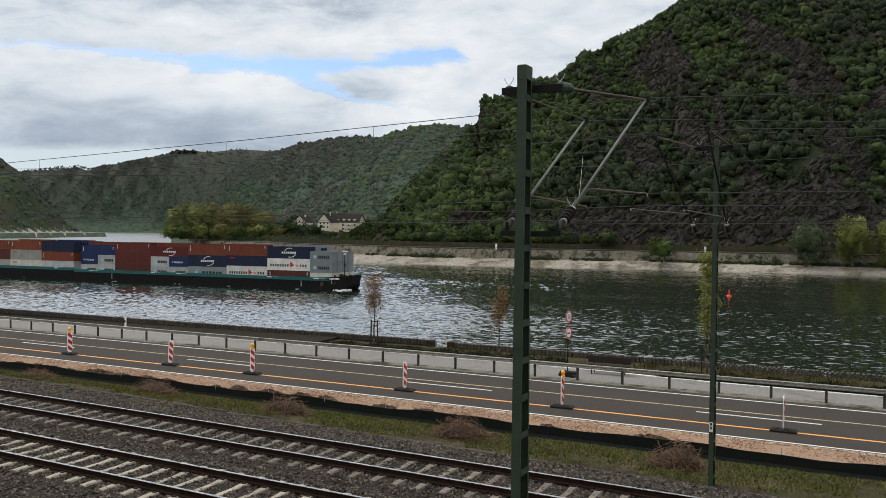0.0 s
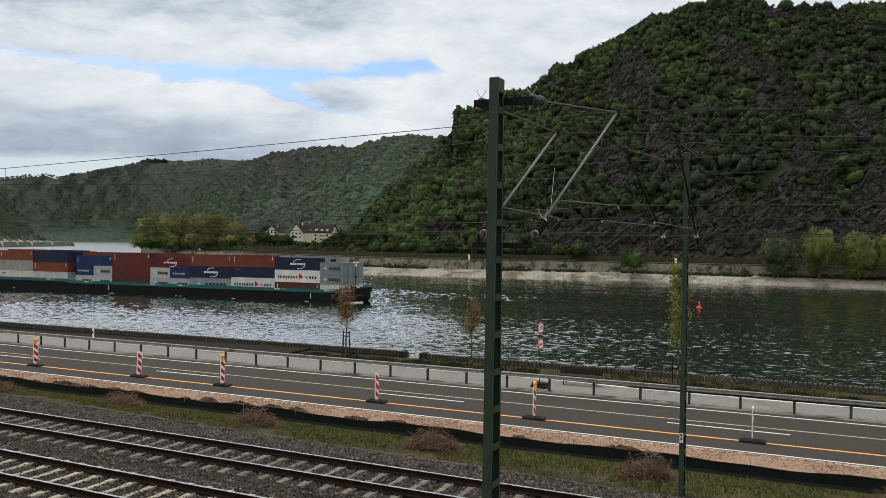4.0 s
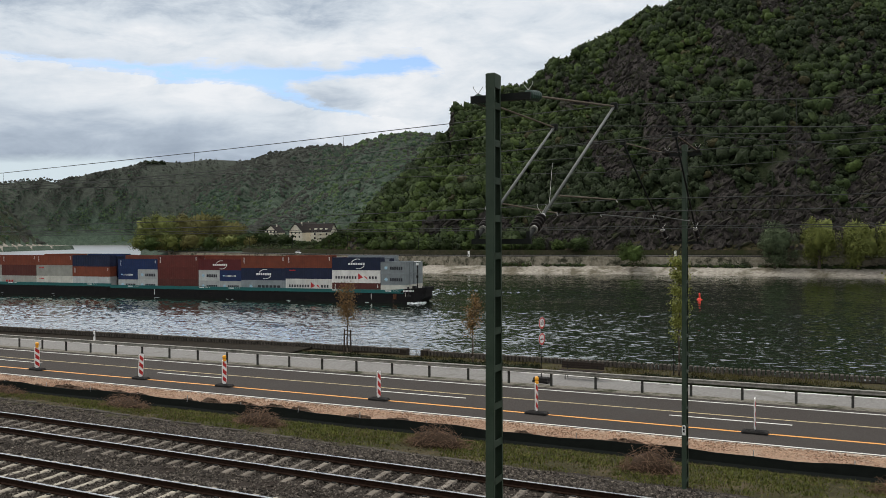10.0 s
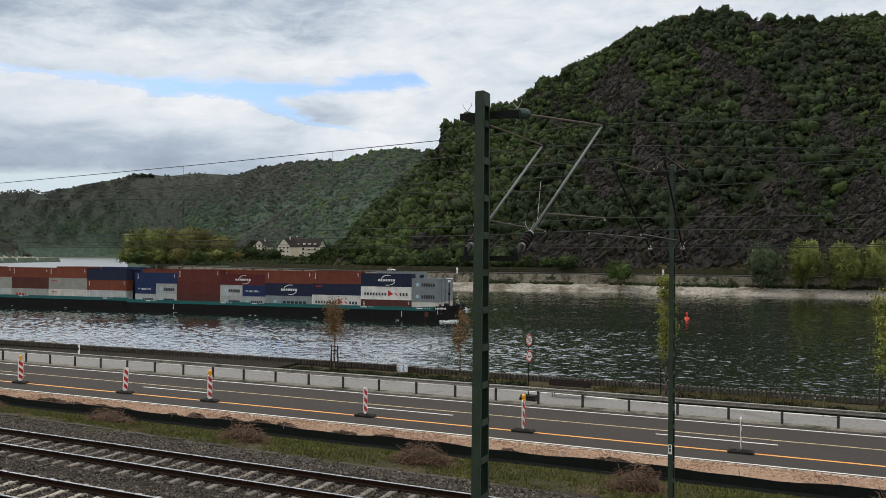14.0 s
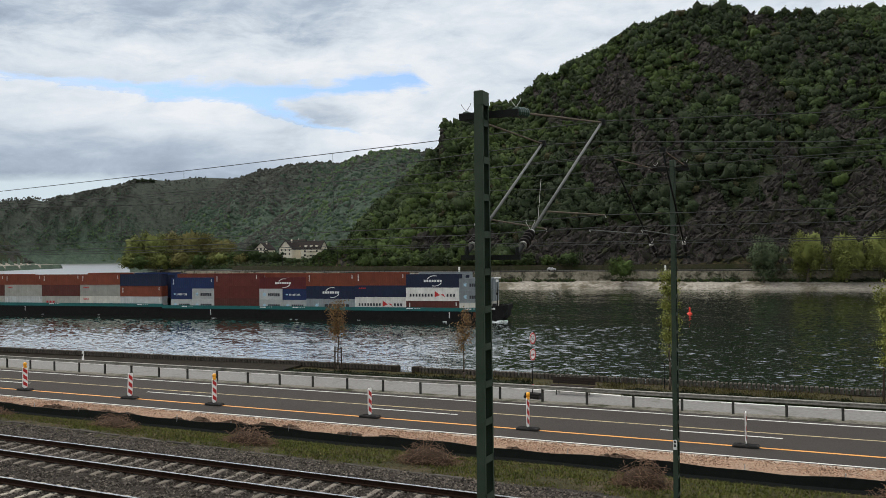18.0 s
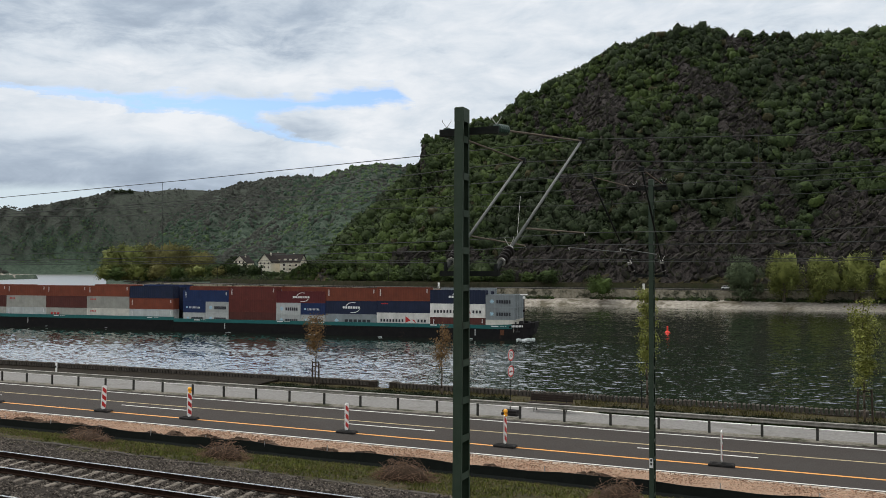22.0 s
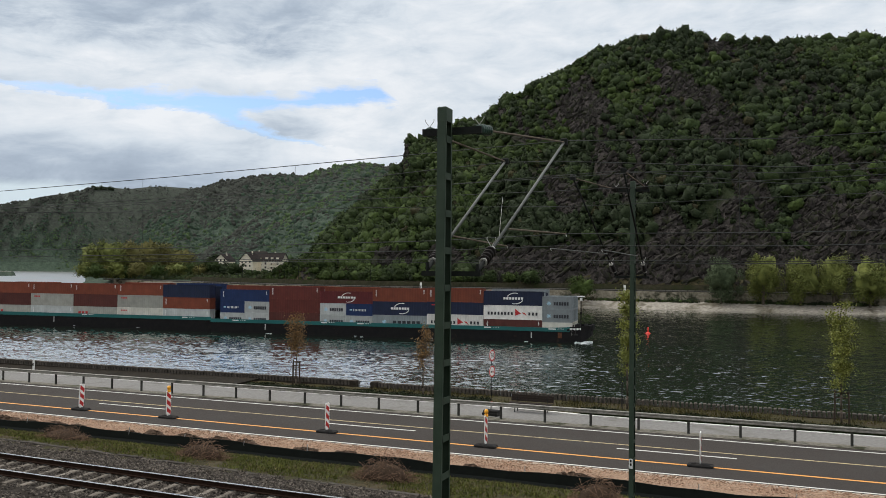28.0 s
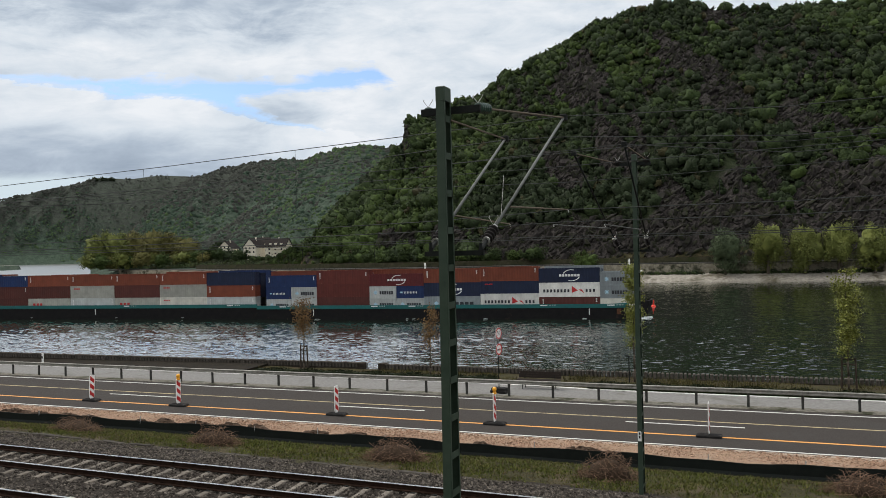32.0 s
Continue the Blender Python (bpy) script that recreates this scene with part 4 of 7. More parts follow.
VERGE = mat("dry_verge", (0.024, 0.023, 0.01), (0.062, 0.054, 0.024), 4, 0.95, bump=1.0, bscale=14, wear=(0.05, 0.036, 0.022), wscale=0.9, wlow=0.5)
SIGN_RED = mat("sign_red", (0.40, 0.017, 0.020), (0.48, 0.026, 0.026), 4, 0.45)
SIGN_BLACK = mat("sign_black", (0.012, 0.012, 0.012), (0.025, 0.025, 0.025), 4, 0.5)
RUBBER = mat("recycled_rubber", (0.013, 0.013, 0.013), (0.030, 0.029, 0.028), 20, 0.9, bump=0.4, wear=(0.08, 0.075, 0.07), wscale=4, wlow=0.6)
LAMP_AMBER = mat("amber_lens", (0.85, 0.36, 0.02), (0.9, 0.45, 0.04), 4, 0.3)


def wall_line(x):
    """Where the quay wall runs, and its top."""
    if x > -21.5:
        return 42.0, 0.37
    k = min(1.6, (-22.1 - x) / 38)
    return 42.0 - 2.4 * k, 0.42 + 0.24 * k


def make_wall():
    ob = thing("quay_wall", Matrix(), "weathered brown stone quay wall topped with upright coping stones", "wall")
    ob["kind"] = "structure"
    for x0, x1 in ((-120, -22.1), (-20.8, 60)):
        g = Geo()
        n = int((x1 - x0) / 4) + 2
        rings = []
        for x in np.linspace(x0, x1, n):
            y, top = wall_line(x)
            b = top - 0.28
            rings.append([(x, y - 0.17, -0.3), (x, y - 0.17, b), (x, y + 0.2, b), (x, y + 0.35, -8.4), (x, y + 0.1, -8.4)])
        g.loft(rings)
        part("wall_body", g, WALL_STONE, ob)
    rng = random.Random(8)
    shapes = []
    for k in range(5):
        w, d = 0.060 + 0.010 * k / 2, 0.15
        g = Geo().bevel_box(-w, w, -d, d, 0, 0.26 + 0.02 * rng.random(), 0.022)
        g.v = [(x + rng.uniform(-0.008, 0.008), y + rng.uniform(-0.01, 0.01), z + rng.uniform(-0.008, 0.008)) for x, y, z in g.v]
        me = g.mesh("coping_stone")
        me.materials.append(COPING)
        shapes.append(me)
    rest = Geo()
    x = -118.0
    while x < 40:
        if not -22.1 < x < -20.8:
            y, top = wall_line(x)
            turn = rng.uniform(-3, 3)
            if -51 < x < 8.5:
                p = part("coping_stone", shapes[rng.randrange(5)], None, ob)
                p.matrix_basis = pose(x, y, top - 0.285, rng.uniform(-2, 2), rng.uniform(-2, 2), turn)
            else:
                rest.box(x - 0.075, x + 0.075, y - 0.15, y + 0.15, top - 0.285, top - 0.01 + rng.uniform(-0.01, 0.01))
        x += 0.205 + rng.uniform(-0.008, 0.012)
    p = part("distant_coping", rest, COPING, ob)
    p["kind"] = "stuff"
    for x, s in ((-22.1, -1), (-20.8, 1)):
        part("gate_pier", Geo().bevel_box(x - 0.2, x + 0.2, 41.75, 42.3, -0.2, 0.40, 0.03), WALL_STONE, ob)
    rail = Geo()
    for z in (0.10, 0.36):
        rail.tube((-21.95, 42.15, z), (-20.95, 42.15, z), 0.022)
    part("gap_rail", rail, GALV, ob, "galvanised handrail at the steps")
    for k in range(3):
        part("gap_post", Geo().tube((-21.9 + 0.45 * k, 42.15, -0.3), (-21.9 + 0.45 * k, 42.15, 0.38), 0.022), GALV, ob)


make_wall()
# Ledge added in front of the wall to give its shadow-dark face.
g = Geo()
g.loft([[(x, 38.94, -0.2), (x, 38.97, 0.17), (x, wall_line(x)[0], 0.24), (x, wall_line(x)[0], -0.2)] for x in np.arange(-118, -27, 3.0)])
structure("quay_ledge", g, LEDGE_SHADED, "dark ledge added at the foot of the quay wall for its shaded face", "ledge")


def make_verge():
    xs = np.arange(-115, 50.1, 0.5)
    rows = []
    for x in xs:
        yw = wall_line(x)[0]
        ys = np.linspace(kerb_y(x) + 0.05, yw - 0.1, 9)
        z = 0.02 + 0.06 * fbm(np.full(9, x), ys, 1.5, 4) + np.where(ys > kerb_y(x) + 0.3, 0.05, -0.03)
        rows.append(np.stack([np.full(9, x), ys, z], -1))
    structure("verge", grid_mesh("verge", np.array(rows)), VERGE, "dry brownish grass verge along the quay wall", "verge")


make_verge()


def leaves(pts, size, rng, aspect=1.0, out=None):
    """Small quads about the given places, turned at random or to lie roughly on a crown's skin."""
    n = len(pts)
    u = rng.normal(size=(n, 3))
    if out is not None:
        face = out + rng.normal(0, 0.17, (n, 3))
        u = np.cross(face, u)
    u /= np.linalg.norm(u, axis=1)[:, None]
    w = np.cross(u, rng.normal(size=(n, 3)) if out is None else face)
    w /= np.linalg.norm(w, axis=1)[:, None]
    s = size * rng.uniform(0.6, 1.35, (n, 1))
    a, b = u * s * 0.5, w * s * 0.5 * aspect
    v = np.stack([pts - a, pts - b * 0.8, pts + a, pts + b], 1).reshape(-1, 3)
    return v, np.arange(4 * n).reshape(n, 4)


def hedge(x0, x1):
    rng = np.random.RandomState(int(x0 * 10) % 1000)
    n = int((x1 - x0) * 700)
    p = np.stack([rng.uniform(x0, x1, n), rng.uniform(0.1, 0.62, n), rng.uniform(0.0, 0.34, n)], -1)
    base = kerb_y((x0 + x1) / 2)
    p[:, 1] += base
    p[:, 2] += 0.05 * np.sin(p[:, 0] * 3.1)
    v, f = leaves(p, 0.07, rng)
    ob = thing("hedge", Matrix(), "low dark clipped hedge along the riverside path", "hedge", "hedges by the path")
    core = Geo().bevel_box(x0 + 0.05, x1 - 0.05, base + 0.14, base + 0.58, -0.05, 0.28, 0.08)
    part("hedge_core", core, HEDGE, ob)
    q = part("hedge_leaves", raw_mesh("hedge_leaves", v, f, False), HEDGE, ob)
    q["kind"] = "stuff"


hedge(-27.3, -13.2)
hedge(-8.6, 14)


def sapling(x, y, h, clear, wide, leaf, n, seed, label, staked):
    rng = np.random.RandomState(seed)
    ob = thing("young_tree", pose(x, y, 0), label, "tree", "young trees on the verge")
    g = Geo()
    trunk = [Vector((0.06 * math.sin(k * 1.3 + seed) * k / 8, 0.05 * math.cos(k * 1.7) * k / 8, h * 0.95 * k / 8)) for k in range(9)]
    for k in range(8):
        g.tube(trunk[k], trunk[k + 1], 0.05 * (1 - k / 9.5), 0.05 * (1 - (k + 1) / 9.5), 7)
    part("trunk", g, BARK, ob, "", True)
    pts = []
    for i in range(26):
        t = clear / h + (0.93 - clear / h) * rng.rand()
        base = trunk[min(7, int(t * 8 / 0.95))].lerp(trunk[min(8, int(t * 8 / 0.95) + 1)], 0.5)
        a = rng.uniform(0, 2 * math.pi)
        reach = wide * (0.35 + 0.65 * math.sin(math.pi * min(1, max(0.12, (t - clear / h) / (1 - clear / h))) ** 0.8)) * rng.uniform(0.5, 1)
        tip = base + Vector((math.cos(a) * reach, math.sin(a) * reach, reach * rng.uniform(0.5, 1.4)))
        mid = base.lerp(tip, 0.5) + Vector((0, 0, -0.06 * reach))
        b = Geo().tube(base, mid, 0.014, 0.010, 5).tube(mid, tip, 0.010, 0.004, 5)
        part("limb", b, BARK, ob)
        for q in range(n // 26):
            k = rng.uniform(0.25, 1.08)
            pts.append(np.array(base.lerp(tip, k)) + rng.normal(size=3) * 0.27 * wide)
    v, f = leaves(np.array(pts), 0.078, rng)
    c = part("crown", raw_mesh("crown", v, f, False), leaf, ob, "sparse spring leaves")
    if staked:
        for dx, dy in ((-0.28, 0.1), (0.30, -0.1)):
            part("stake", Geo().tube((dx, dy, -0.1), (dx * 0.9, dy, 1.5), 0.045, 0.04, 7), STAKE_WOOD, ob, "round wooden tree stake")
        for z in (1.42, 1.2):
            part("crossbar", Geo().tube((-0.28, 0.1, z), (0.30, -0.1, z), 0.03, None, 6), STAKE_WOOD, ob)


sapling(-24.95, 40.5, 4.1, 1.75, 0.62, LEAF_RUST, 1900, 3, "young tree with sparse coppery spring leaves tied to wooden stakes", True)
sapling(-17.3, 40.5, 3.7, 1.5, 0.55, LEAF_RUST, 1300, 5, "young tree with sparse coppery spring leaves on the verge", False)
sapling(-6.75, 40.5, 5.9, 1.9, 0.52, LEAF_LIME, 5200, 7, "slender young tree with fresh yellow-green leaves on the verge", False)
sapling(2.45, 40.5, 5.6, 1.9, 0.56, LEAF_LIME, 4600, 9, "slender young tree with fresh yellow-green leaves and wooden stakes", True)


def make_bench():
    ob = thing("park_bench", pose(-10.78, 38.15, -0.005), "dark brown wooden bench with a slatted back facing the road", "bench")
    for k in range(3):
        part("seat_slat", Geo().bevel_box(-1.02, 1.02, -0.32 + 0.14 * k, -0.20 + 0.14 * k, 0.40, 0.44, 0.01), WOOD_DARK, ob)
    for k in range(3):
        m = pose(0, 0.14 + 0.022 * k, 0.47 + 0.10 * k, -12)
        part("back_slat", Geo().bevel_box(-1.02, 1.02, -0.02, 0.02, 0, 0.10, 0.008, m), WOOD_DARK, ob)
    for x in (-0.72, 0.72):
        g = Geo().path([(x, -0.30, 0), (x, -0.26, 0.38), (x, 0.10, 0.39), (x, 0.21, 0.76)], 0.022, 6).path([(x, 0.16, 0), (x, 0.08, 0.38)], 0.022, 6)
        part("leg_frame", g, DARK_STEEL, ob, "dark metal leg frame")


make_bench()


def disc(r, t0, t1, k=28, squeeze=1.0):
    """A disc whose face looks along +x."""
    return Geo().loft([[(x, r * math.cos(2 * math.pi * i / k), r * math.sin(2 * math.pi * i / k)) for i in range(k)] for x in (t0, t1)])


def annulus(r0, r1, t, k=28):
    g = Geo()
    for i in range(k):
        a, b = 2 * math.pi * i / k, 2 * math.pi * (i + 1) / k
        g.quad(*[(t, r * math.cos(q), r * math.sin(q)) for r, q in ((r0, a), (r1, a), (r1, b), (r0, b))])
    return g


def make_signs():
    ob = thing("traffic_sign", pose(-12.19, 36.55, 0, 0, 0, -12), "round speed limit and no-overtaking signs on a grey post", "traffic sign")
    part("post", Geo().tube((-0.04, 0, 0.0), (-0.04, 0, 2.95), 0.022, None, 10), DARK_STEEL, ob, "", True)
    part("foot", Geo().bevel_box(-0.4, 0.4, -0.22, 0.22, 0.0, 0.13, 0.03), RUBBER, ob, "dark rubber foot")
    part("second_foot", Geo().bevel_box(-0.36, 0.38, -0.2, 0.2, 0.13, 0.24, 0.03), RUBBER, ob)
    for z, kind in ((2.71, "speed"), (1.98, "pass")):
        plate_ob = part("speed_sign" if kind == "speed" else "no_overtaking_sign", disc(0.27, -0.01, 0.0), SIGN_WHITE, ob, "round white sign with a red rim")
        plate_ob.matrix_basis = pose(0, 0, z)
        part("red_rim", annulus(0.20, 0.266, 0.003), SIGN_RED, plate_ob)
        if kind == "speed":
            cu = bpy.data.curves.new("limit", "FONT")
            cu.body, cu.size, cu.align_x, cu.align_y, cu.extrude = "50", 0.29, "CENTER", "CENTER", 0.001
            tmp = new("tmp", cu)
            dg = bpy.context.evaluated_depsgraph_get()
            me = bpy.data.meshes.new_from_object(tmp.evaluated_get(dg))
            bpy.data.objects.remove(tmp)
            me.materials.clear()
            txt = part("number", me, SIGN_BLACK, plate_ob)
            txt.matrix_basis = Matrix(((0, 0, 1, 0.005), (1, 0, 0, 0), (0, 1, 0, 0), (0, 0, 0, 1)))
        else:
            for y, mcol in ((-0.075, SIGN_BLACK), (0.075, SIGN_RED)):
                g = Geo().box(0.002, 0.006, y - 0.06, y + 0.06, -0.04, 0.0)
                g.box(0.002, 0.006, y - 0.04, y + 0.04, 0.0, 0.03)
                g.box(0.002, 0.006, y - 0.05, y - 0.022, -0.058, -0.04).box(0.002, 0.006, y + 0.022, y + 0.05, -0.058, -0.04)
                part("car_symbol", g, mcol, plate_ob)
    part("reflector", Geo().bevel_box(-0.02, 0.02, -0.05, 0.05, 0.52, 0.62, 0.01), SIGN_RED, ob, "small red and white reflector")


make_signs()


def make_beacon(x, y, lamp, tilt):
    ob = thing("road_work_beacon", pose(x, y, 0), "red and white striped road-work beacon" + (" with amber lamp" if lamp else "") + " on rubber foot", "beacon", "beacons along the lane")
    part("foot", Geo().bevel_box(-0.42, 0.42, -0.20, 0.20, 0.004, 0.10, 0.04), RUBBER, ob, "black recycled rubber foot")
    part("foot_grip", Geo().bevel_box(-0.30, -0.14, -0.10, 0.10, 0.09, 0.125, 0.02), RUBBER, ob)
    panel = part("panel", Geo().loft([[(-0.016, yy, z) for yy, z in ((-0.08, 0.0), (0.08, 0.0), (0.145, 0.07), (0.145, 1.04), (0.08, 1.07), (-0.08, 1.07), (-0.145, 1.04), (-0.145, 0.07))], [(0.016, yy, z) for yy, z in ((-0.08, 0.0), (0.08, 0.0), (0.145, 0.07), (0.145, 1.04), (0.08, 1.07), (-0.08, 1.07), (-0.145, 1.04), (-0.145, 0.07))]]), SIGN_WHITE, ob, "white panel with red diagonal bands")
    panel.matrix_basis = pose(0, 0, 0.12, tilt, 0, 0)
    for k in range(3):
        z = 0.08 + 0.33 * k
        g = Geo()
        for xx in (0.018, -0.018):
            q = [(xx, -0.125, z + 0.11), (xx, 0.125, z - 0.07), (xx, 0.125, z + 0.12), (xx, -0.125, z + 0.30)]
            q = [(a, b, min(1.03, max(0.03, c))) for a, b, c in q]
            g.quad(*q)
        part("red_band", g, SIGN_RED, panel)
    if lamp:
        m = pose(0.02, -0.02, 1.12)
        part("lamp_body", Geo().bevel_box(-0.06, 0.06, -0.07, 0.07, 0.02, 0.12, 0.02, m), LAMP_AMBER, ob, "amber lamp housing")
        part("lamp_lens", Geo().loft([[(xx, 0.09 * math.cos(a) * s, 0.20 + 0.09 * math.sin(a) * s) for a in [2 * math.pi * i / 14 for i in range(14)]] for xx, s in ((-0.06, 0.7), (-0.035, 1), (0.035, 1), (0.06, 0.7))], True, m), LAMP_AMBER, ob, "round amber lens", True)


for x, lamp, tilt in ((-46.5, False, 0), (-36.68, True, 0), (-29.73, False, -3), (-24.77, True, 0), (-16.88, False, 0), (-10.16, True, 0), (-2.51, False, 0), (5.0, True, 0)):
    make_beacon(x, 29.80, lamp, tilt)


def make_delineator():
    ob = thing("delineator_post", pose(-42.85, 39.05, 0.17), "white delineator post with a black band beside the path", "delineator")
    part("post", Geo().loft([[(-0.05, -0.04, z), (0.05, -0.04, z), (0.03, 0.05, z), (-0.03, 0.05, z)] for z in (0, 0.54, 0.60)]), SIGN_WHITE, ob)
    part("black_band", Geo().box(-0.055, 0.055, -0.05, -0.041, 0.28, 0.42), SIGN_BLACK, ob)
    ob = thing("path_lamp_post", pose(-6.95, 40.2, 0.0), "short dark metal post with a tilted cap near the quay wall", "post")
    part("post", Geo().tube((0, 0, -0.1), (0, 0, 1.32), 0.028, None, 8), DARK_STEEL, ob)
    part("cap", Geo().bevel_box(-0.16, 0.06, -0.06, 0.06, 0, 0.05, 0.015, pose(0, 0, 1.32, 0, 14, 0)), DARK_STEEL, ob)


make_delineator()


# ---- between track and road ----
TWIG = mat("dry_twig", (0.10, 0.060, 0.040), (0.21, 0.14, 0.095), 6, 0.9, vary=0.4, island=True)
TROUGH = mat("trough_concrete", (0.032, 0.028, 0.024), (0.085, 0.077, 0.066), 8, 0.92, bump=0.4, wear=(0.03, 0.026, 0.02), wscale=1.5, vary=0.25)


def bank_z(y, edge):
    """The grass bank between the cable trough and the sheet fence."""
    return float(np.interp(y, [edge, edge + 0.6, 24.6, 25.5], [0.36, 0.34, 0.04, -0.14]))


def trough_y(x):
    return 21.0 - 0.055 * (x + 3.8)


def make_bank():
    xs = np.arange(-90, 40.1, 0.4)
    rows = []
    for x in xs:
        e = max(20.2, min(23.6, trough_y(x)))
        ys = np.linspace(e - 0.5, 25.6, 16)
        z = np.array([bank_z(y, e) for y in ys]) + 0.05 * fbm(np.full(16, x), ys, 0.9, 2) - 0.02
        rows.append(np.stack([np.full(16, x), ys, z], -1))
    structure("grass_bank", grid_mesh("grass_bank", np.array(rows)), GRASS_SOIL, "patchy grass bank between track and road", "grass")


make_bank()


def make_grass():
    rng = np.random.RandomState(12)
    n = 78000
    x = rng.uniform(-48, 9, n)
    y = 21.2 + 4.25 * rng.rand(n)
    keep = (fbm(x, y, 1.4, 21) + 0.25 * (y > 23) + 0.35 * rng.rand(n) > -0.02) & (y > np.clip(21.0 - 0.055 * (x + 3.8), 20.2, 23.6) + 0.20)
    x, y = x[keep], y[keep]
    n = len(x)
    z = np.array([bank_z(b, max(20.2, min(23.6, trough_y(a)))) for a, b in zip(x, y)])
    h, w, a = rng.uniform(0.03, 0.12, n), rng.uniform(0.010, 0.024, n), rng.uniform(0, 6.28, n)
    lx, ly = rng.normal(0, 0.05, n), rng.normal(0, 0.05, n)
    p = np.stack([x, y, z - 0.02], -1)
    d = np.stack([np.cos(a) * w, np.sin(a) * w, 0 * a], -1)
    tip = np.stack([lx, ly, h], -1)
    v = np.stack([p - d, p + d, p + tip], 1).reshape(-1, 3)
    ob = new("grass", raw_mesh("grass", v, np.arange(3 * n).reshape(n, 3), False))
    ob.data.materials.append(GRASS)
    tagged(ob, "short patchy green grass on the bank", "grass", "", "stuff")


make_grass()


def make_verge_tufts():
    """Rough olive grass between the path's kerb and the quay wall."""
    rng = np.random.RandomState(15)
    n = 26000
    x = rng.uniform(-50, 10, n)
    y = 39.0 + 2.7 * rng.rand(n)
    keep = (fbm(x, y, 1.8, 35) + 0.4 * rng.rand(n) > 0.0) & (y < np.where(x > -21.5, 41.75, 40.9)) & ((x > -27) | (y > 40.3))
    x, y = x[keep], y[keep]
    n = len(x)
    h, w, a = rng.uniform(0.06, 0.24, n), rng.uniform(0.012, 0.03, n), rng.uniform(0, 6.28, n)
    p = np.stack([x, y, np.full(n, 0.03)], -1)
    d = np.stack([np.cos(a) * w, np.sin(a) * w, 0 * a], -1)
    tip = np.stack([rng.normal(0, 0.07, n), rng.normal(0, 0.07, n), h], -1)
    v = np.stack([p - d, p + d, p + tip], 1).reshape(-1, 3)
    ob = new("verge_grass", raw_mesh("verge_grass", v, np.arange(3 * n).reshape(n, 3), False))
    ob.data.materials.append(mat("olive_tuft", (0.034, 0.036, 0.010), (0.105, 0.088, 0.034), 2, 0.85, vary=0.5, island=True))
    tagged(ob, "rough olive grass tufts along the quay wall", "grass", "", "stuff")


make_verge_tufts()


def make_straw():
    """Dry stalks and leaf litter between the green tufts, up to the ballast and under the brush."""
    rng = np.random.RandomState(14)
    n = 34000
    x = rng.uniform(-48, 9, n)
    edge = np.clip(21.0 - 0.055 * (x + 3.8), 20.2, 23.6)
    y = edge + 0.12 + (25.4 - edge) * rng.rand(n)
    keep = fbm(x, y, 1.6, 33) + 0.5 * rng.rand(n) > 0.05
    x, y, edge = x[keep], y[keep], edge[keep]
    n = len(x)
    z = np.array([bank_z(b, e) for b, e in zip(y, edge)])
    p = np.stack([x, y, z + rng.uniform(0.0, 0.05, n)], -1)
    v, f = leaves(p, 0.07, rng, 0.28)
    ob = new("dry_grass", raw_mesh("dry_grass", v, f, False))
    ob.data.materials.append(mat("straw_litter", (0.060, 0.046, 0.024), (0.17, 0.135, 0.075), 3, 0.9, vary=0.5, island=True))
    tagged(ob, "dry straw and leaf litter among the grass", "grass", "", "stuff")


make_straw()


def stones(name, n, xr, yf, zf, size, material, label, seed):
    rng = np.random.RandomState(seed)
    x, u = rng.uniform(*xr, n), rng.rand(n)
    y = yf(x, u)
    c = np.stack([x, y, zf(x, y)], -1)
    base = np.array([(1, 0, 0), (-1, 0, 0), (0, 1, 0), (0, -1, 0), (0, 0, 1), (0, 0, -1)], float)
    s = size * rng.uniform(0.5, 1.2, (n, 1, 1)) * rng.uniform(0.6, 1.2, (n, 6, 1))
    q = rng.normal(size=(n, 3, 3))
    q, _ = np.linalg.qr(q)
    v = (np.einsum("kj,nij->nki", base, q) * s + c[:, None]).reshape(-1, 3)
    f = np.array([(0, 2, 4), (2, 1, 4), (1, 3, 4), (3, 0, 4), (2, 0, 5), (1, 2, 5), (3, 1, 5), (0, 3, 5)])
    ob = new(name, raw_mesh(name, v, (np.arange(n)[:, None, None] * 6 + f).reshape(-1, 3), False))
    ob.data.materials.append(material)
    tagged(ob, label, "stones", "", "stuff")


def bed_z(x, y):
    return np.interp(y - TRACK_SLOPE * (x + 15), [11.0, 12.3, 13.0, 16.1, 16.5, 17.0, 19.9, 20.9, 21.6], [0.30, 0.49, 0.54, 0.54, 0.475, 0.54, 0.54, 0.39, 0.34]) + 0.008


stones("ballast_stones", 64000, (-38, 4), lambda x, u: 12.0 + 9.4 * u + TRACK_SLOPE * (x + 15), bed_z, 0.046, STONE_CHIP, "loose angular grey ballast stones between the sleepers", 3)
stones("trough_edge_stones", 15000, (-44, 6), lambda x, u: np.clip(trough_y(x), 20.2, 23.6) + 0.10 - 1.0 * u, lambda x, y: 0.345 + 0.02 * np.sin(9 * x), 0.042, STONE_CHIP, "loose ballast stones spilled against the cable trough", 6)
GRAVEL_CHIP = mat("red_gravel_chip", (0.17, 0.1, 0.068), (0.43, 0.28, 0.195), 5, 0.95, vary=0.45, island=True)
stones("gravel_stones", 20000, (-45, 6), lambda x, u: 25.7 + 2.3 * u, lambda x, y: 0.02 + 0 * x, 0.034, GRAVEL_CHIP, "loose reddish gravel stones beside the road", 4)


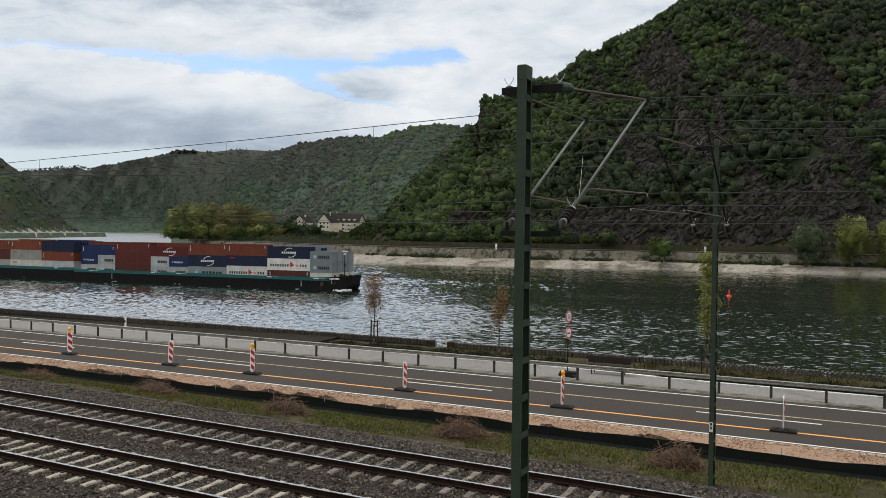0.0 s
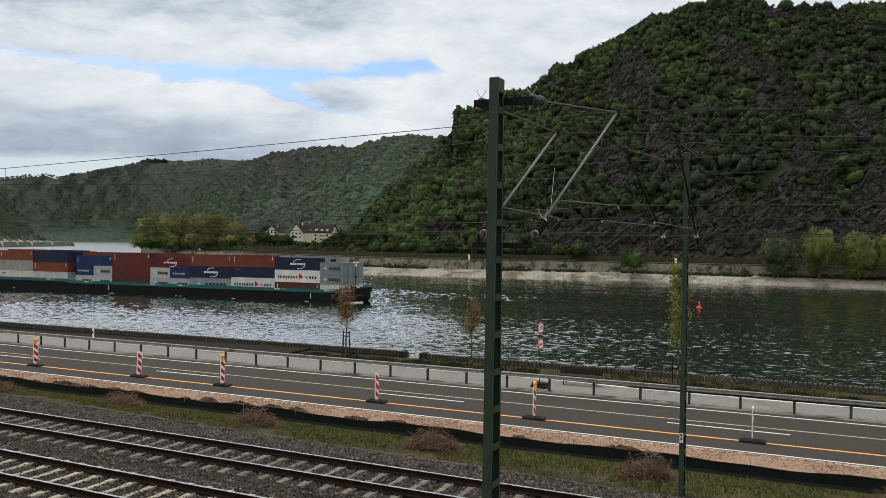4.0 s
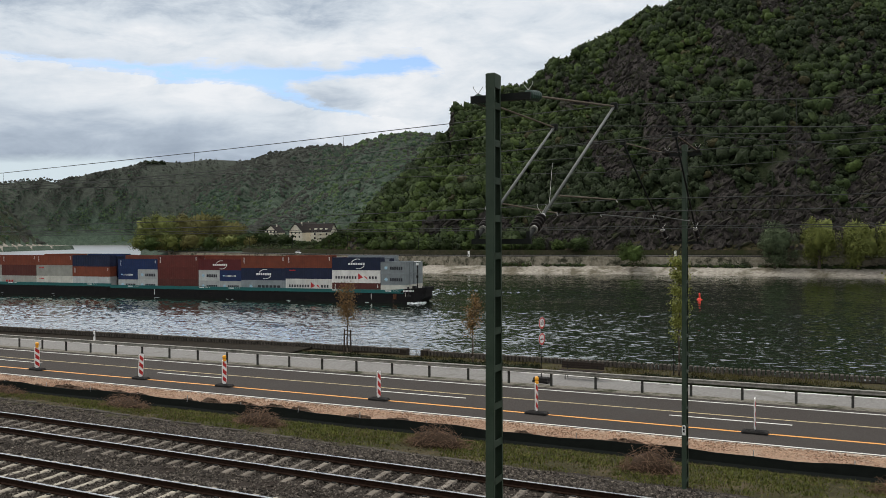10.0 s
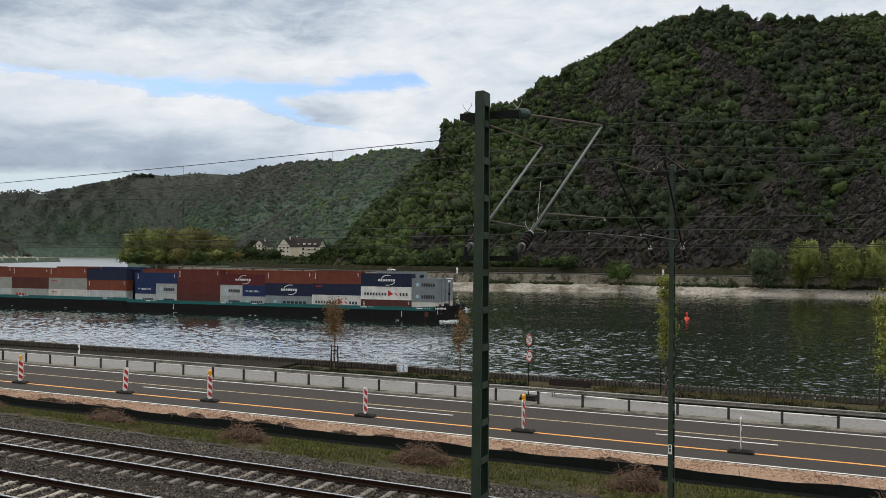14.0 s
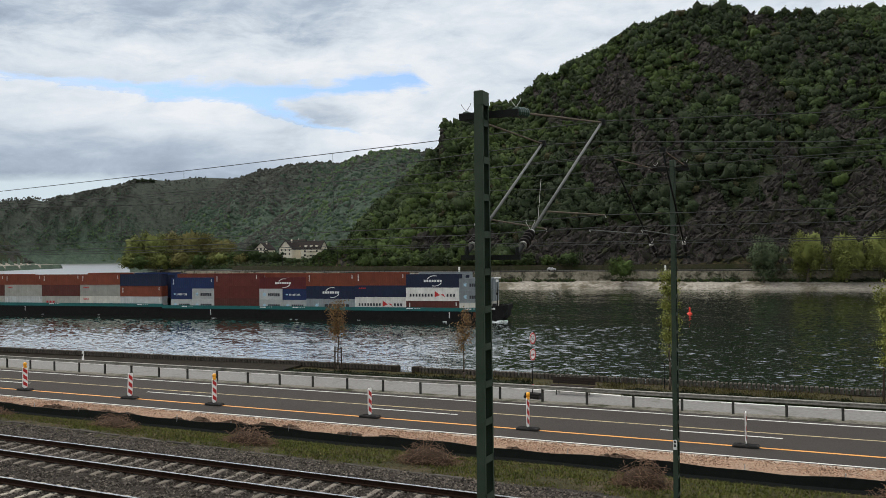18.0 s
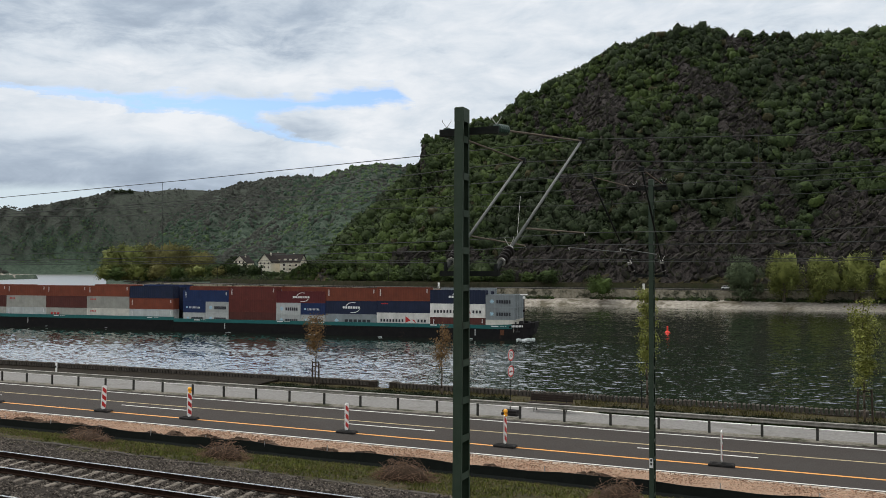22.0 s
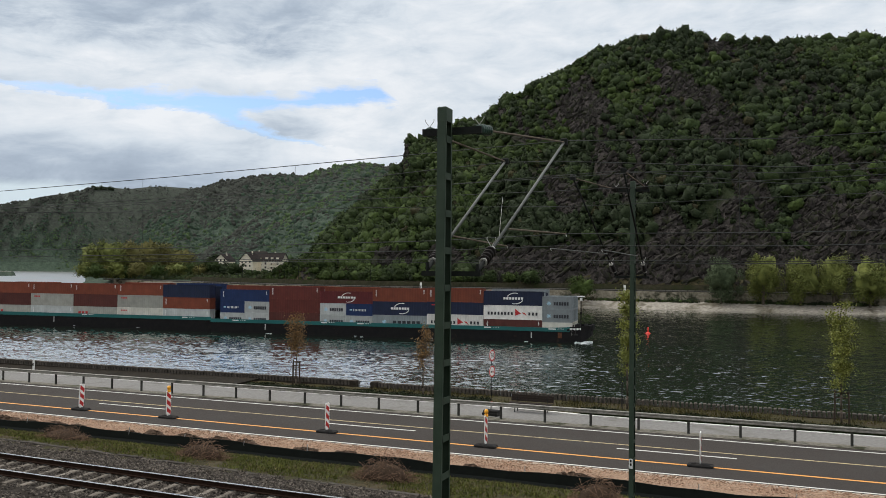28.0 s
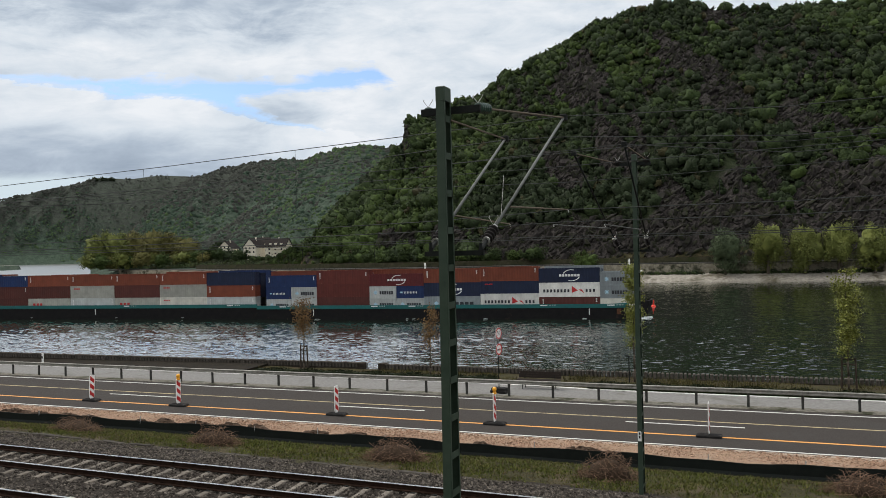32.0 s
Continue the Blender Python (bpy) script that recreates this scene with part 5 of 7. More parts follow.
def make_fence():
    ob = thing("sheet_fence", Matrix(), "low black plastic sheet fence on stakes along the gravel", "fence")
    xs = np.arange(-88, 42, 2.6)
    for i in range(len(xs) - 1):
        g = Geo()
        rings = []
        for k in range(6):
            x = xs[i] + 2.6 * k / 5
            t = 0.31 + 0.035 * math.sin(x * 0.9) + 0.018 * math.sin(x * 2.7 + 1)
            y = 25.42 + 0.03 * math.sin(x * 1.3)
            rings.append([(x, y - 0.10, -0.16), (x, y - 0.02, 0.02), (x, y, t), (x, y + 0.014, t), (x, y + 0.014, -0.16)])
        g.loft(rings)
        part("sheet", g, SHEET_BLACK, ob)
        part("stake", Geo().tube((xs[i], 25.46, -0.2), (xs[i] + 0.02, 25.45, 0.42 + 0.06 * math.sin(i * 2.3)), 0.014, None, 6), GALV, ob, "thin grey stake")


make_fence()


def make_trough():
    me = Geo().bevel_box(-0.485, 0.485, -0.075, 0.075, 0, 0.10, 0.02).mesh("lid")
    me.materials.append(TROUGH)
    ob = thing("cable_trough", Matrix(), "row of weathered concrete cable trough lids beside the track", "cable trough")
    rng = random.Random(2)
    x = -62.0
    while x < 18:
        p = part("lid", me, None, ob)
        p.matrix_basis = pose(x, trough_y(x), 0.285 + rng.uniform(-0.03, 0.03), rng.uniform(-3, 3), rng.uniform(-2, 2), -3.1 + rng.uniform(-1.5, 1.5))
        x += 1.0 + (0.2 if rng.random() < 0.15 else 0)


make_trough()


def brush_pile(x, y, z, wide, deep, high, seed):
    rng = np.random.RandomState(seed)
    ob = thing("brush_pile", pose(x, y, z), "heap of dry brown cut branches lying on the grass bank", "brush pile", "brush piles on the bank")
    for layer, n, r in (("heavy_branches", 60, 0.012), ("twigs", 380, 0.006)):
        g = Geo()
        for i in range(n):
            a, k = rng.uniform(0, 2 * math.pi), math.sqrt(rng.rand())
            p = Vector((wide * k * math.cos(a), deep * k * math.sin(a), 0))
            top = high * (1 - k * k) * rng.uniform(0.1, 1.05)
            p.z = max(0.01, top)
            d = Vector(rng.normal(size=3))
            d.z = d.z * 0.45 + 0.1
            d = d.normalized() * rng.uniform(0.18, 0.42)
            bend = Vector(rng.normal(size=3)) * 0.06
            q = p + d * 0.5 + bend
            e = p + d + bend * 0.5
            e.z, q.z = max(0.0, e.z - 0.06), max(0.0, q.z)
            g.tube(p - d * 0.4, q, r, r * 0.8, 3).tube(q, e, r * 0.8, r * 0.35, 3)
        t = part("branch_layer" if layer[0] == "h" else "twig_layer", g, TWIG, ob)
        t["kind"] = "stuff"
    core = Geo().lathe([(wide * 0.72, 0), (wide * 0.6, high * 0.35), (wide * 0.35, high * 0.6), (0.02, high * 0.68)], 12)
    core.v = [(a + 0.06 * math.sin(7 * b + seed), b * deep / wide, c * (0.85 + 0.3 * rng.rand())) for a, b, c in core.v]
    part("matted_core", core, TWIG_DARK, ob, "", True)


TWIG_DARK = mat("matted_twigs", (0.030, 0.020, 0.014), (0.09, 0.06, 0.04), 16, 0.95, bump=1.0, bscale=30)
for i, (x, y, w, h) in enumerate(((-31.5, 23.9, 1.0, 0.35), (-24.5, 23.75, 1.15, 0.55), (-17.85, 23.2, 1.05, 0.62), (-11.05, 23.0, 1.1, 0.72), (-4.6, 22.95, 0.85, 0.78), (1.7, 23.6, 0.9, 0.6))):
    brush_pile(x, y, bank_z(y, trough_y(x)) - 0.02, w, 0.6, h, 30 + i)


def clods():
    rng = random.Random(6)
    for i, x in enumerate((-38.2, -36.5, -35.2, -33.9, -31.8, -30.1, -28.6, -27.2, -25.9, -23.4, -22.1, -20.6, -19.2, -18.0, -15.6, -13.9, -12.2, -9.3, -6.0)):
        g = Geo()
        r = rng.uniform(0.26, 0.52)
        g.lathe([(r, -0.03), (r * 0.92, r * 0.16), (r * 0.74, r * 0.34), (r * 0.5, r * 0.48), (r * 0.25, r * 0.56), (0.02, r * 0.6)], 16)
        g.v = [(a * 1.7 + rng.uniform(-0.13, 0.13) * r, b * 0.6 + rng.uniform(-0.13, 0.13) * r, c + rng.uniform(-0.14, 0.14) * r) for a, b, c in g.v]
        for _ in range(14):
            q, k = rng.uniform(0, 6.28), rng.uniform(0.3, 1.15)
            e = rng.uniform(0.03, 0.08)
            g.bevel_box(-e, e, -e * 0.8, e * 0.8, 0, e * 1.3, e * 0.3, Matrix.Translation((1.7 * r * k * math.cos(q), 0.6 * r * k * math.sin(q), max(0, r * 0.58 * (1 - k * k)) - 0.02)) @ Matrix.Rotation(rng.uniform(0, 3), 4, "Z"))
        ob = part("soil_mound", g, SOIL_BROWN)
        ob.matrix_basis = pose(x, 25.80 + rng.uniform(-0.05, 0.15), 0.02, 0, 0, rng.uniform(-20, 20))
        tagged(ob, "small heap of loose brown soil at the gravel edge", "soil", "soil heaps")


SOIL_BROWN = mat("loose_soil", (0.045, 0.030, 0.021), (0.12, 0.082, 0.058), 12, 0.95, bump=1.0, bscale=25)
clods()


# ---- the container tow ----
# the tow's way: seconds, place of the foremost long bay's end, heading
SHIP_ROWS = [(0, -120.43, 165.53, 3.73), (9, -96.2, 165.7, 4.82), (18, -71.94, 165.96, 5.85), (24, -55.9, 166.4, 6.22), (30, -39.82, 166.98, 6.54), (32, -34.46, 167.15, 6.63)]


def ship_pose(x, y, turn):
    return pose(x, y, WATER + 0.08, 0, 0, turn)


HULL_BLACK = mat("hull_black", (0.006, 0.006, 0.007), (0.015, 0.014, 0.014), 0.8, 0.65, spec=0.15, bump=0.1, wear=(0.036, 0.022, 0.018), wscale=0.5, wlow=0.62)
HULL_TEAL = mat("gunwale_teal", (0.008, 0.10, 0.10), (0.012, 0.135, 0.13), 0.6, 0.5, wear=(0.02, 0.07, 0.07), wscale=0.8, wlow=0.6)
MOVERS = []
LOGO_WHITE = mat("logo_white", (0.75, 0.75, 0.73), (0.82, 0.82, 0.80), 4, 0.6)
RUST_RED = mat("hull_rust", (0.07, 0.03, 0.018), (0.15, 0.07, 0.04), 2, 0.8)
FOAM = mat("water_foam", (0.45, 0.50, 0.50), (0.75, 0.78, 0.78), 3, 0.9)


def hull(name, x0, x1, bow, label):
    ob = thing(name, Matrix(), label, "barge")
    g, t = Geo(), Geo()
    if bow:
        st = [(x0, 0, 11.4, 0.0), (x1 - 11, 0, 11.4, 0.0), (x1 - 7, 0.0, 11.4, 0.1), (x1 - 4, 0.25, 11.15, 0.6), (x1 - 1.8, 1.3, 10.1, 1.4), (x1 - 0.5, 2.6, 8.8, 2.3), (x1, 3.6, 7.8, 2.9)]
    else:
        st = [(x0, 0, 11.4, 0), (x1 - 1.0, 0, 11.4, 0), (x1, 0.25, 11.15, 0.5)]
    body = [[(x, a + 0.04, -1.5 + k), (x, a, 0.4 + k * 0.8), (x, a, 2.42), (x, b, 2.42), (x, b, 0.4 + k * 0.8), (x, b - 0.04, -1.5 + k)] for x, a, b, k in st]
    g.loft(body)
    st_rim = [q for q in st if not bow or q[0] <= x1 - 4]
    rim = [[(x, a - 0.06, 2.18), (x, a - 0.06, 2.95 + (0.25 if k > 0.9 else 0)), (x, a + 0.25, 2.95 + (0.25 if k > 0.9 else 0)), (x, a + 0.25, 2.18)] for x, a, b, k in st_rim]
    rim2 = [[(x, b - 0.25, 2.40), (x, b - 0.25, 2.95 + (0.25 if k > 0.9 else 0)), (x, b + 0.06, 2.95 + (0.25 if k > 0.9 else 0)), (x, b + 0.06, 2.40)] for x, a, b, k in st_rim]
    t.loft(rim), t.loft(rim2)
    part("hull", g, HULL_BLACK, ob)
    part("gunwale", t, HULL_TEAL, ob, "teal painted gunwale")
    for x in ((-62, -2.2) if bow else (-118,)):
        part("draught_mark", Geo().box(x, x + 0.16, -0.012, 0.05, 0.75, 2.05), LOGO_WHITE, ob, "white draught mark")
    for x in ((-70, -48.5, -40, -12, 1.4) if bow else (-160, -110, -83)):
        part("gunwale_plate", Geo().box(x, x + 1.5, -0.075, -0.05, 2.60, 2.82), LOGO_WHITE, ob, "pale plate on the gunwale")
        for k in range(3):
            part("gunwale_mark", Geo().box(x + 1.9 + 0.5 * k, x + 2.2 + 0.5 * k, -0.072, -0.05, 2.70, 2.80), LOGO_WHITE, ob, "small pale mark on the gunwale")
    foam = Geo()
    rng = random.Random(int(-x0))
    for x in np.arange(x0, x1 - 2, 0.7):
        if rng.random() < 0.03:
            foam.bevel_box(x, x + rng.uniform(0.3, 1.3), -0.25 - rng.uniform(0, 0.15), 0.03, -0.02, rng.uniform(0.03, 0.07), 0.01)
    if bow:
        for _ in range(70):
            u = rng.random() ** 1.5
            x, y = x1 - 1.9 + 2.2 * rng.random() - 1.2 * u, 3.0 - 2.6 * u + rng.uniform(-0.5, 0.5)
            s = rng.uniform(0.06, 0.20)
            foam.lathe([(s * 1.2, -0.1), (s, 0.1), (s * 0.5, 0.1 + s * 0.8)], 6, Matrix.Translation((x, y, 0.02)))
    p = part("wash", foam, FOAM, ob, "white foam along the waterline")
    p["kind"] = "stuff"
    if bow:
        bul = Geo()
        edge = [(x1 - 4.6, 0.10), (x1 - 4, 0.25), (x1 - 1.8, 1.3), (x1 - 0.5, 2.6), (x1, 3.6)]
        for pts in (edge + [(x1, 7.8)] + [(x, 11.4 - y) for x, y in reversed(edge)],):
            bul.loft([[(x + 0.05 * i, y - 0.03, 2.35), (x + 0.12 + 0.05 * i, y - 0.06, 3.12 + 0.10 * min(i, 4, len(pts) - 1 - i)), (x - 0.05, y + 0.12, 3.12 + 0.10 * min(i, 4, len(pts) - 1 - i)), (x - 0.05, y + 0.15, 2.35)] for i, (x, y) in enumerate(pts)])
        part("bulwark", bul, HULL_BLACK, ob, "black raised bow bulwark")
        for k in range(8):
            u = k / 8
            x, y = x1 - 4.0 + 2.2 * u, 0.25 + 1.05 * u
            part("name_bar", Geo().box(x, x + 0.19, y - 0.16, y - 0.02, 2.55, 2.95), LOGO_WHITE, ob, "pale bar of lettering on the bow")
        # the gunwale's teal sweeps up into the bulwark, the forefoot is rust-stained
        sweep = [(x1 - 8.5, -0.02, 2.95), (x1 - 6.5, -0.02, 3.02), (x1 - 4.6, 0.05, 3.14), (x1 - 4.0, 0.18, 3.22)]
        part("bow_sheer", Geo().loft([[(x, y - 0.05, 2.3 + 0.2 * i), (x, y - 0.05, z), (x, y + 0.1, z), (x, y + 0.1, 2.3 + 0.2 * i)] for i, (x, y, z) in enumerate(sweep)]), HULL_TEAL, ob, "teal sheer strake rising to the bow")
        part("rust_patch", Geo().box(x1 - 6.4, x1 - 5.6, -0.02, 0.05, 0.9, 2.0), RUST_RED, ob, "rust-red stain on the forefoot")
        # bow wave: a low tongue of foam curling back from the stem
        for k in range(1):
            pts = [(x1 - 1.2 + 0.9 * q - 0.5 * k, 2.2 - 3.2 * (1 - q) - 0.4 * k, 0.05 + 0.22 * q) for q in (0.0, 0.25, 0.5, 0.75, 1.0)]
            part("bow_wave", Geo().loft([[(x - 1.0 * (1 - 0.3 * i / 4), y - 0.25, -0.05), (x - 0.5, y - 0.12, z), (x, y, -0.05)] for i, (x, y, z) in enumerate(pts)]), FOAM, ob, "white curl of the bow wave")
        for x, y, w, h in ((x1 - 2.6, 3.4, 0.8, 1.3), (x1 - 1.4, 6.0, 0.5, 1.0), (x1 - 3.6, 2.0, 0.45, 1.1), (x1 - 3.4, 6.0, 1.0, 0.9), (x1 - 1.0, 4.6, 0.35, 1.2), (x1 - 4.2, 1.2, 0.3, 1.0)):
            part("deck_bollard", Geo().bevel_box(x - w / 2, x + w / 2, y - w / 2, y + w / 2, 2.4, 2.7 + h * 0.8, 0.06), SIGN_BLACK, ob, "dark winch or bitt on the foredeck")
        mast = part("bow_mast", Geo().tube((x1 - 2.2, 4.2, 2.4), (x1 - 2.2, 4.2, 9.2), 0.13, 0.09, 8), PORCELAIN, ob, "thin dark bow mast")
        part("mast_lamps", Geo().bevel_box(-0.75, 0.75, -0.2, 0.2, 0, 0.22, 0.05, Matrix.Translation((x1 - 2.2, 4.2, 9.15))).bevel_box(-0.25, 0.25, -0.25, 0.25, 0, 0.5, 0.06, Matrix.Translation((x1 - 2.2, 4.2, 8.4))), LOGO_WHITE, mast, "white lamp cluster")
        part("mast_cleat", Geo().bevel_box(-0.2, 0.2, -0.2, 0.2, 0, 0.5, 0.05, Matrix.Translation((x1 - 2.2, 4.2, 5.6))), PORCELAIN, mast)
        part("anchor", Geo().bevel_box(-0.5, 0.5, -0.1, 0.06, 0, 0.25, 0.05, Matrix.Translation((x1 - 2.9, 0.7, 1.5))).tube((x1 - 2.9, 0.66, 1.6), (x1 - 2.9, 0.66, 2.5), 0.08), SIGN_BLACK, ob, "dark stowed anchor")
    MOVERS.append((ob, Matrix.Translation((0, 0, 0.0 if bow else 0.35))))
    return ob


def corrugated(name, col, rough=0.55):
    """Painted corrugated steel: upright folds, rust streaks, chalking."""
    m = bpy.data.materials.new(name)
    m.use_nodes = True
    nt = m.node_tree
    bs = nt.nodes["Principled BSDF"]
    co = nt.nodes.new("ShaderNodeTexCoord").outputs["Object"]
    n1 = noise_tex(nt, co, 0.6, 5.0, 0.6)
    n2 = noise_tex(nt, vmath(nt, "MULTIPLY", co, (3.0, 3.0, 0.35)), 1.0, 6.0, 0.7)
    c = ramp(nt, n1, [(0.3, tuple(v * 0.82 for v in col)), (0.7, tuple(min(1, v * 1.15) for v in col))])
    c = mix(nt, ramp(nt, n2, [(0.56, (0, 0, 0)), (0.75, (0.55, 0.55, 0.55))]), c, tuple(0.5 * v + 0.03 for v in col))
    rnd = nt.nodes.new("ShaderNodeObjectInfo").outputs["Random"]
    f = smath(nt, "ADD", smath(nt, "MULTIPLY", rnd, 0.3), 0.85)
    comb = nt.nodes.new("ShaderNodeCombineXYZ")
    for k in range(3):
        nt.links.new(f, comb.inputs[k])
    nt.links.new(vmath(nt, "MULTIPLY", c, comb.outputs[0]), bs.inputs["Base Color"])
    bs.inputs["Roughness"].default_value, bs.inputs["Specular IOR Level"].default_value = rough, 0.3
    return m


PAINT = {k: corrugated("container_" + k, c) for k, c in dict(
    brown=(0.19, 0.050, 0.027), red=(0.118, 0.027, 0.021), darkred=(0.088, 0.026, 0.021), maroon=(0.115, 0.020, 0.022), navy=(0.012, 0.020, 0.050), blue=(0.013, 0.032, 0.105),
    grey=(0.24, 0.27, 0.28), stone=(0.36, 0.36, 0.32), cream=(0.66, 0.64, 0.57), white=(0.72, 0.71, 0.67), pale=(0.46, 0.48, 0.47), slate=(0.05, 0.06, 0.07)).items()}
WORDS = {"brown": "rust-brown", "red": "oxide-red", "darkred": "dark oxide-red", "maroon": "maroon", "navy": "dark navy-blue", "blue": "bright blue", "grey": "blue-grey", "stone": "stone-grey",
         "cream": "cream-white", "white": "white", "pale": "pale grey", "slate": "dark slate"}
LOGO_DARK = mat("logo_dark", (0.02, 0.022, 0.03), (0.04, 0.042, 0.05), 4, 0.6)
LOGO_RED = mat("logo_red", (0.45, 0.02, 0.025), (0.55, 0.04, 0.04), 4, 0.6)
LOGO_SKY = mat("logo_pale_blue", (0.35, 0.55, 0.68), (0.45, 0.65, 0.75), 4, 0.6)
SHELLS = {}


def shell(length, height):
    """Body, frame and doors of a container, folded side walls, shared between alike ones."""
    key = (length, height)
    if key in SHELLS:
        return SHELLS[key]
    L, W, H = length, 2.44, height
    body, frame, door = Geo(), Geo(), Geo()
    n = int(L / 0.56)
    pts = []
    for i in range(n):
        a = 0.12 + (L - 0.24) * i / n
        w = (L - 0.24) / n
        pts += [(a, 0.03), (a + w * 0.3, 0.03), (a + w * 0.45, 0.065), (a + w * 0.85, 0.065)]
    pts.append((L - 0.12, 0.03))
    ring = [(-x, y) for x, y in pts]
    ring2 = [(-x, W - y) for x, y in reversed(pts)]
    body.loft([[(x, y, z) for x, y in ring + ring2] for z in (0.14, H - 0.06)])
    for y in (0, W - 0.1):
        frame.box(-L, 0, y, y + 0.1, 0, 0.15), frame.box(-L, 0, y, y + 0.1, H - 0.1, H)
        for x in (-L, -0.14):
            frame.box(x, x + 0.14, y, y + 0.1, 0.15, H - 0.1)
    for x in (-L, -0.1):
        frame.box(x, x + 0.1, 0.1, W - 0.1, 0, 0.15), frame.box(x, x + 0.1, 0.1, W - 0.1, H - 0.1, H)
    for k in range(4):
        door.tube((0.015, 0.45 + 0.5 * k, 0.2), (0.015, 0.45 + 0.5 * k, H - 0.15), 0.025, None, 6)
    SHELLS[key] = (body.mesh("container_body"), frame.mesh("corner_frame"), door.mesh("door_bars"))
    return SHELLS[key]


def plate(*quads):
    g = Geo()
    for x0, x1, z0, z1 in quads:
        g.box(x0, x1, 0.0, 0.027, z0, z1)
    return g


def bars(x0, x1, z0, z1, n, material, gap=0.25):
    """Lettering too brand-like to spell: plain bars of the same size."""
    out = []
    w = (x1 - x0) / n
    for i in range(n):
        out.append((Geo().box(x0 + i * w, x0 + (i + 1) * w - gap * w, 0.0, 0.03, z0 + 0.08 * (z1 - z0), z1 - 0.08 * (z1 - z0)), material))
    return out


def logo(kind, L, H):
    out = []
    if kind == "arc":
        out += (bars(-0.66 * L, -0.31 * L, H * 0.40, H * 0.60, 7, LOGO_WHITE))
        g = Geo()
        for sgn, zc in ((1, H * 0.5), (-1, H * 0.5)):
            for i in range(7):
                a0, a1 = radians(70 + 13 * i), radians(83 + 13 * i)
                r0, r1 = 0.36 * H, 0.41 * H
                q = [(-0.46 * L + sgn * r * 1.5 * math.cos(a), 0.02, zc + sgn * r * math.sin(a)) for r, a in ((r0, a0), (r0, a1), (r1, a1), (r1, a0))]
                g.quad(*(q if sgn > 0 else q))
        out.append((g, LOGO_WHITE))
    elif kind == "star":
        out += (bars(-0.62 * L, -0.10 * L, H * 0.30, H * 0.62, 6, LOGO_DARK))
        g = Geo()
        for k in range(4):
            m = Matrix.Translation((-0.78 * L, 0, H * 0.48)) @ Matrix.Rotation(radians(45 * k), 4, "Y")
            g.box(-0.17 * H, 0.17 * H, 0.0, 0.028, -0.03 * H, 0.03 * H, m)
        out.append((g, LOGO_SKY))
    elif kind == "flag":
        out += (bars(-0.93 * L, -0.47 * L, H * 0.30, H * 0.55, 8, LOGO_DARK, 0.45))
        out += (bars(-0.23 * L, -0.05 * L, H * 0.30, H * 0.55, 3, LOGO_DARK, 0.45))
        for (a, b, c) in (((-0.455, 0.76), (-0.355, 0.44), (-0.455, 0.28)), ((-0.345, 0.52), (-0.255, 0.26), (-0.29, 0.50))):
            g, n = Geo(), 0
            g.v += [(x * L, y, z * H) for y in (0.0, 0.028) for x, z in (a, b, c)]
            g.f += [(n, n + 1, n + 2), (n + 3, n + 5, n + 4), (n, n + 3, n + 4, n + 1), (n + 1, n + 4, n + 5, n + 2), (n + 2, n + 5, n + 3, n)]
            out.append((g, LOGO_RED))
    elif kind == "script":
        out += (bars(-0.72 * L, -0.22 * L, H * 0.36, H * 0.56, 9, LOGO_WHITE, 0.6))
        out.append((plate((-0.86 * L, -0.78 * L, H * 0.42, H * 0.54)), LOGO_SKY))
    elif kind == "tag":
        out += (bars(-0.92 * L, -0.78 * L, H * 0.70, H * 0.82, 4, LOGO_RED))
    elif kind == "rings":
        out += (bars(-0.88 * L, -0.64 * L, H * 0.30, H * 0.62, 3, LOGO_RED, 0.35))
    elif kind == "code":
        g = Geo()
        for i in range(7):
            g.box(-0.945 * L, -0.925 * L, 0.0, 0.028, H * (0.38 + 0.07 * i), H * (0.42 + 0.07 * i))
        for i in range(5):
            g.box(-0.065 * L, -0.045 * L, 0.0, 0.028, H * (0.60 + 0.06 * i), H * (0.635 + 0.06 * i))
        out.append((g, LOGO_WHITE))
    return out


def container(x, y, z, L, H, paint, mark=""):
    body, frame, door = shell(L, H)
    size = "long" if L > 8 else "short"
    lab = f"{size} {WORDS[paint]} corrugated steel shipping container stacked on a barge"
    ob = thing("shipping_container", Matrix(), lab, "container", "containers on the barges")
    for nm, me in (("side_wall", body), ("corner_frame", frame), ("door_gear", door)):
        p = part(nm, me, None, ob)
        if not me.materials:
            me.materials.append(PAINT[paint])
        p.material_slots[0].link = "OBJECT"
        p.material_slots[0].material = PAINT[paint]
    for g, material in logo(mark, L, H) if mark else ():
        part("marking_bar", g, material, ob)
    MOVERS.append((ob, Matrix.Translation((x, y, z))))


LONG, SHORT, STD, HC = 12.19, 6.06, 2.59, 2.896
FLOOR = 1.8
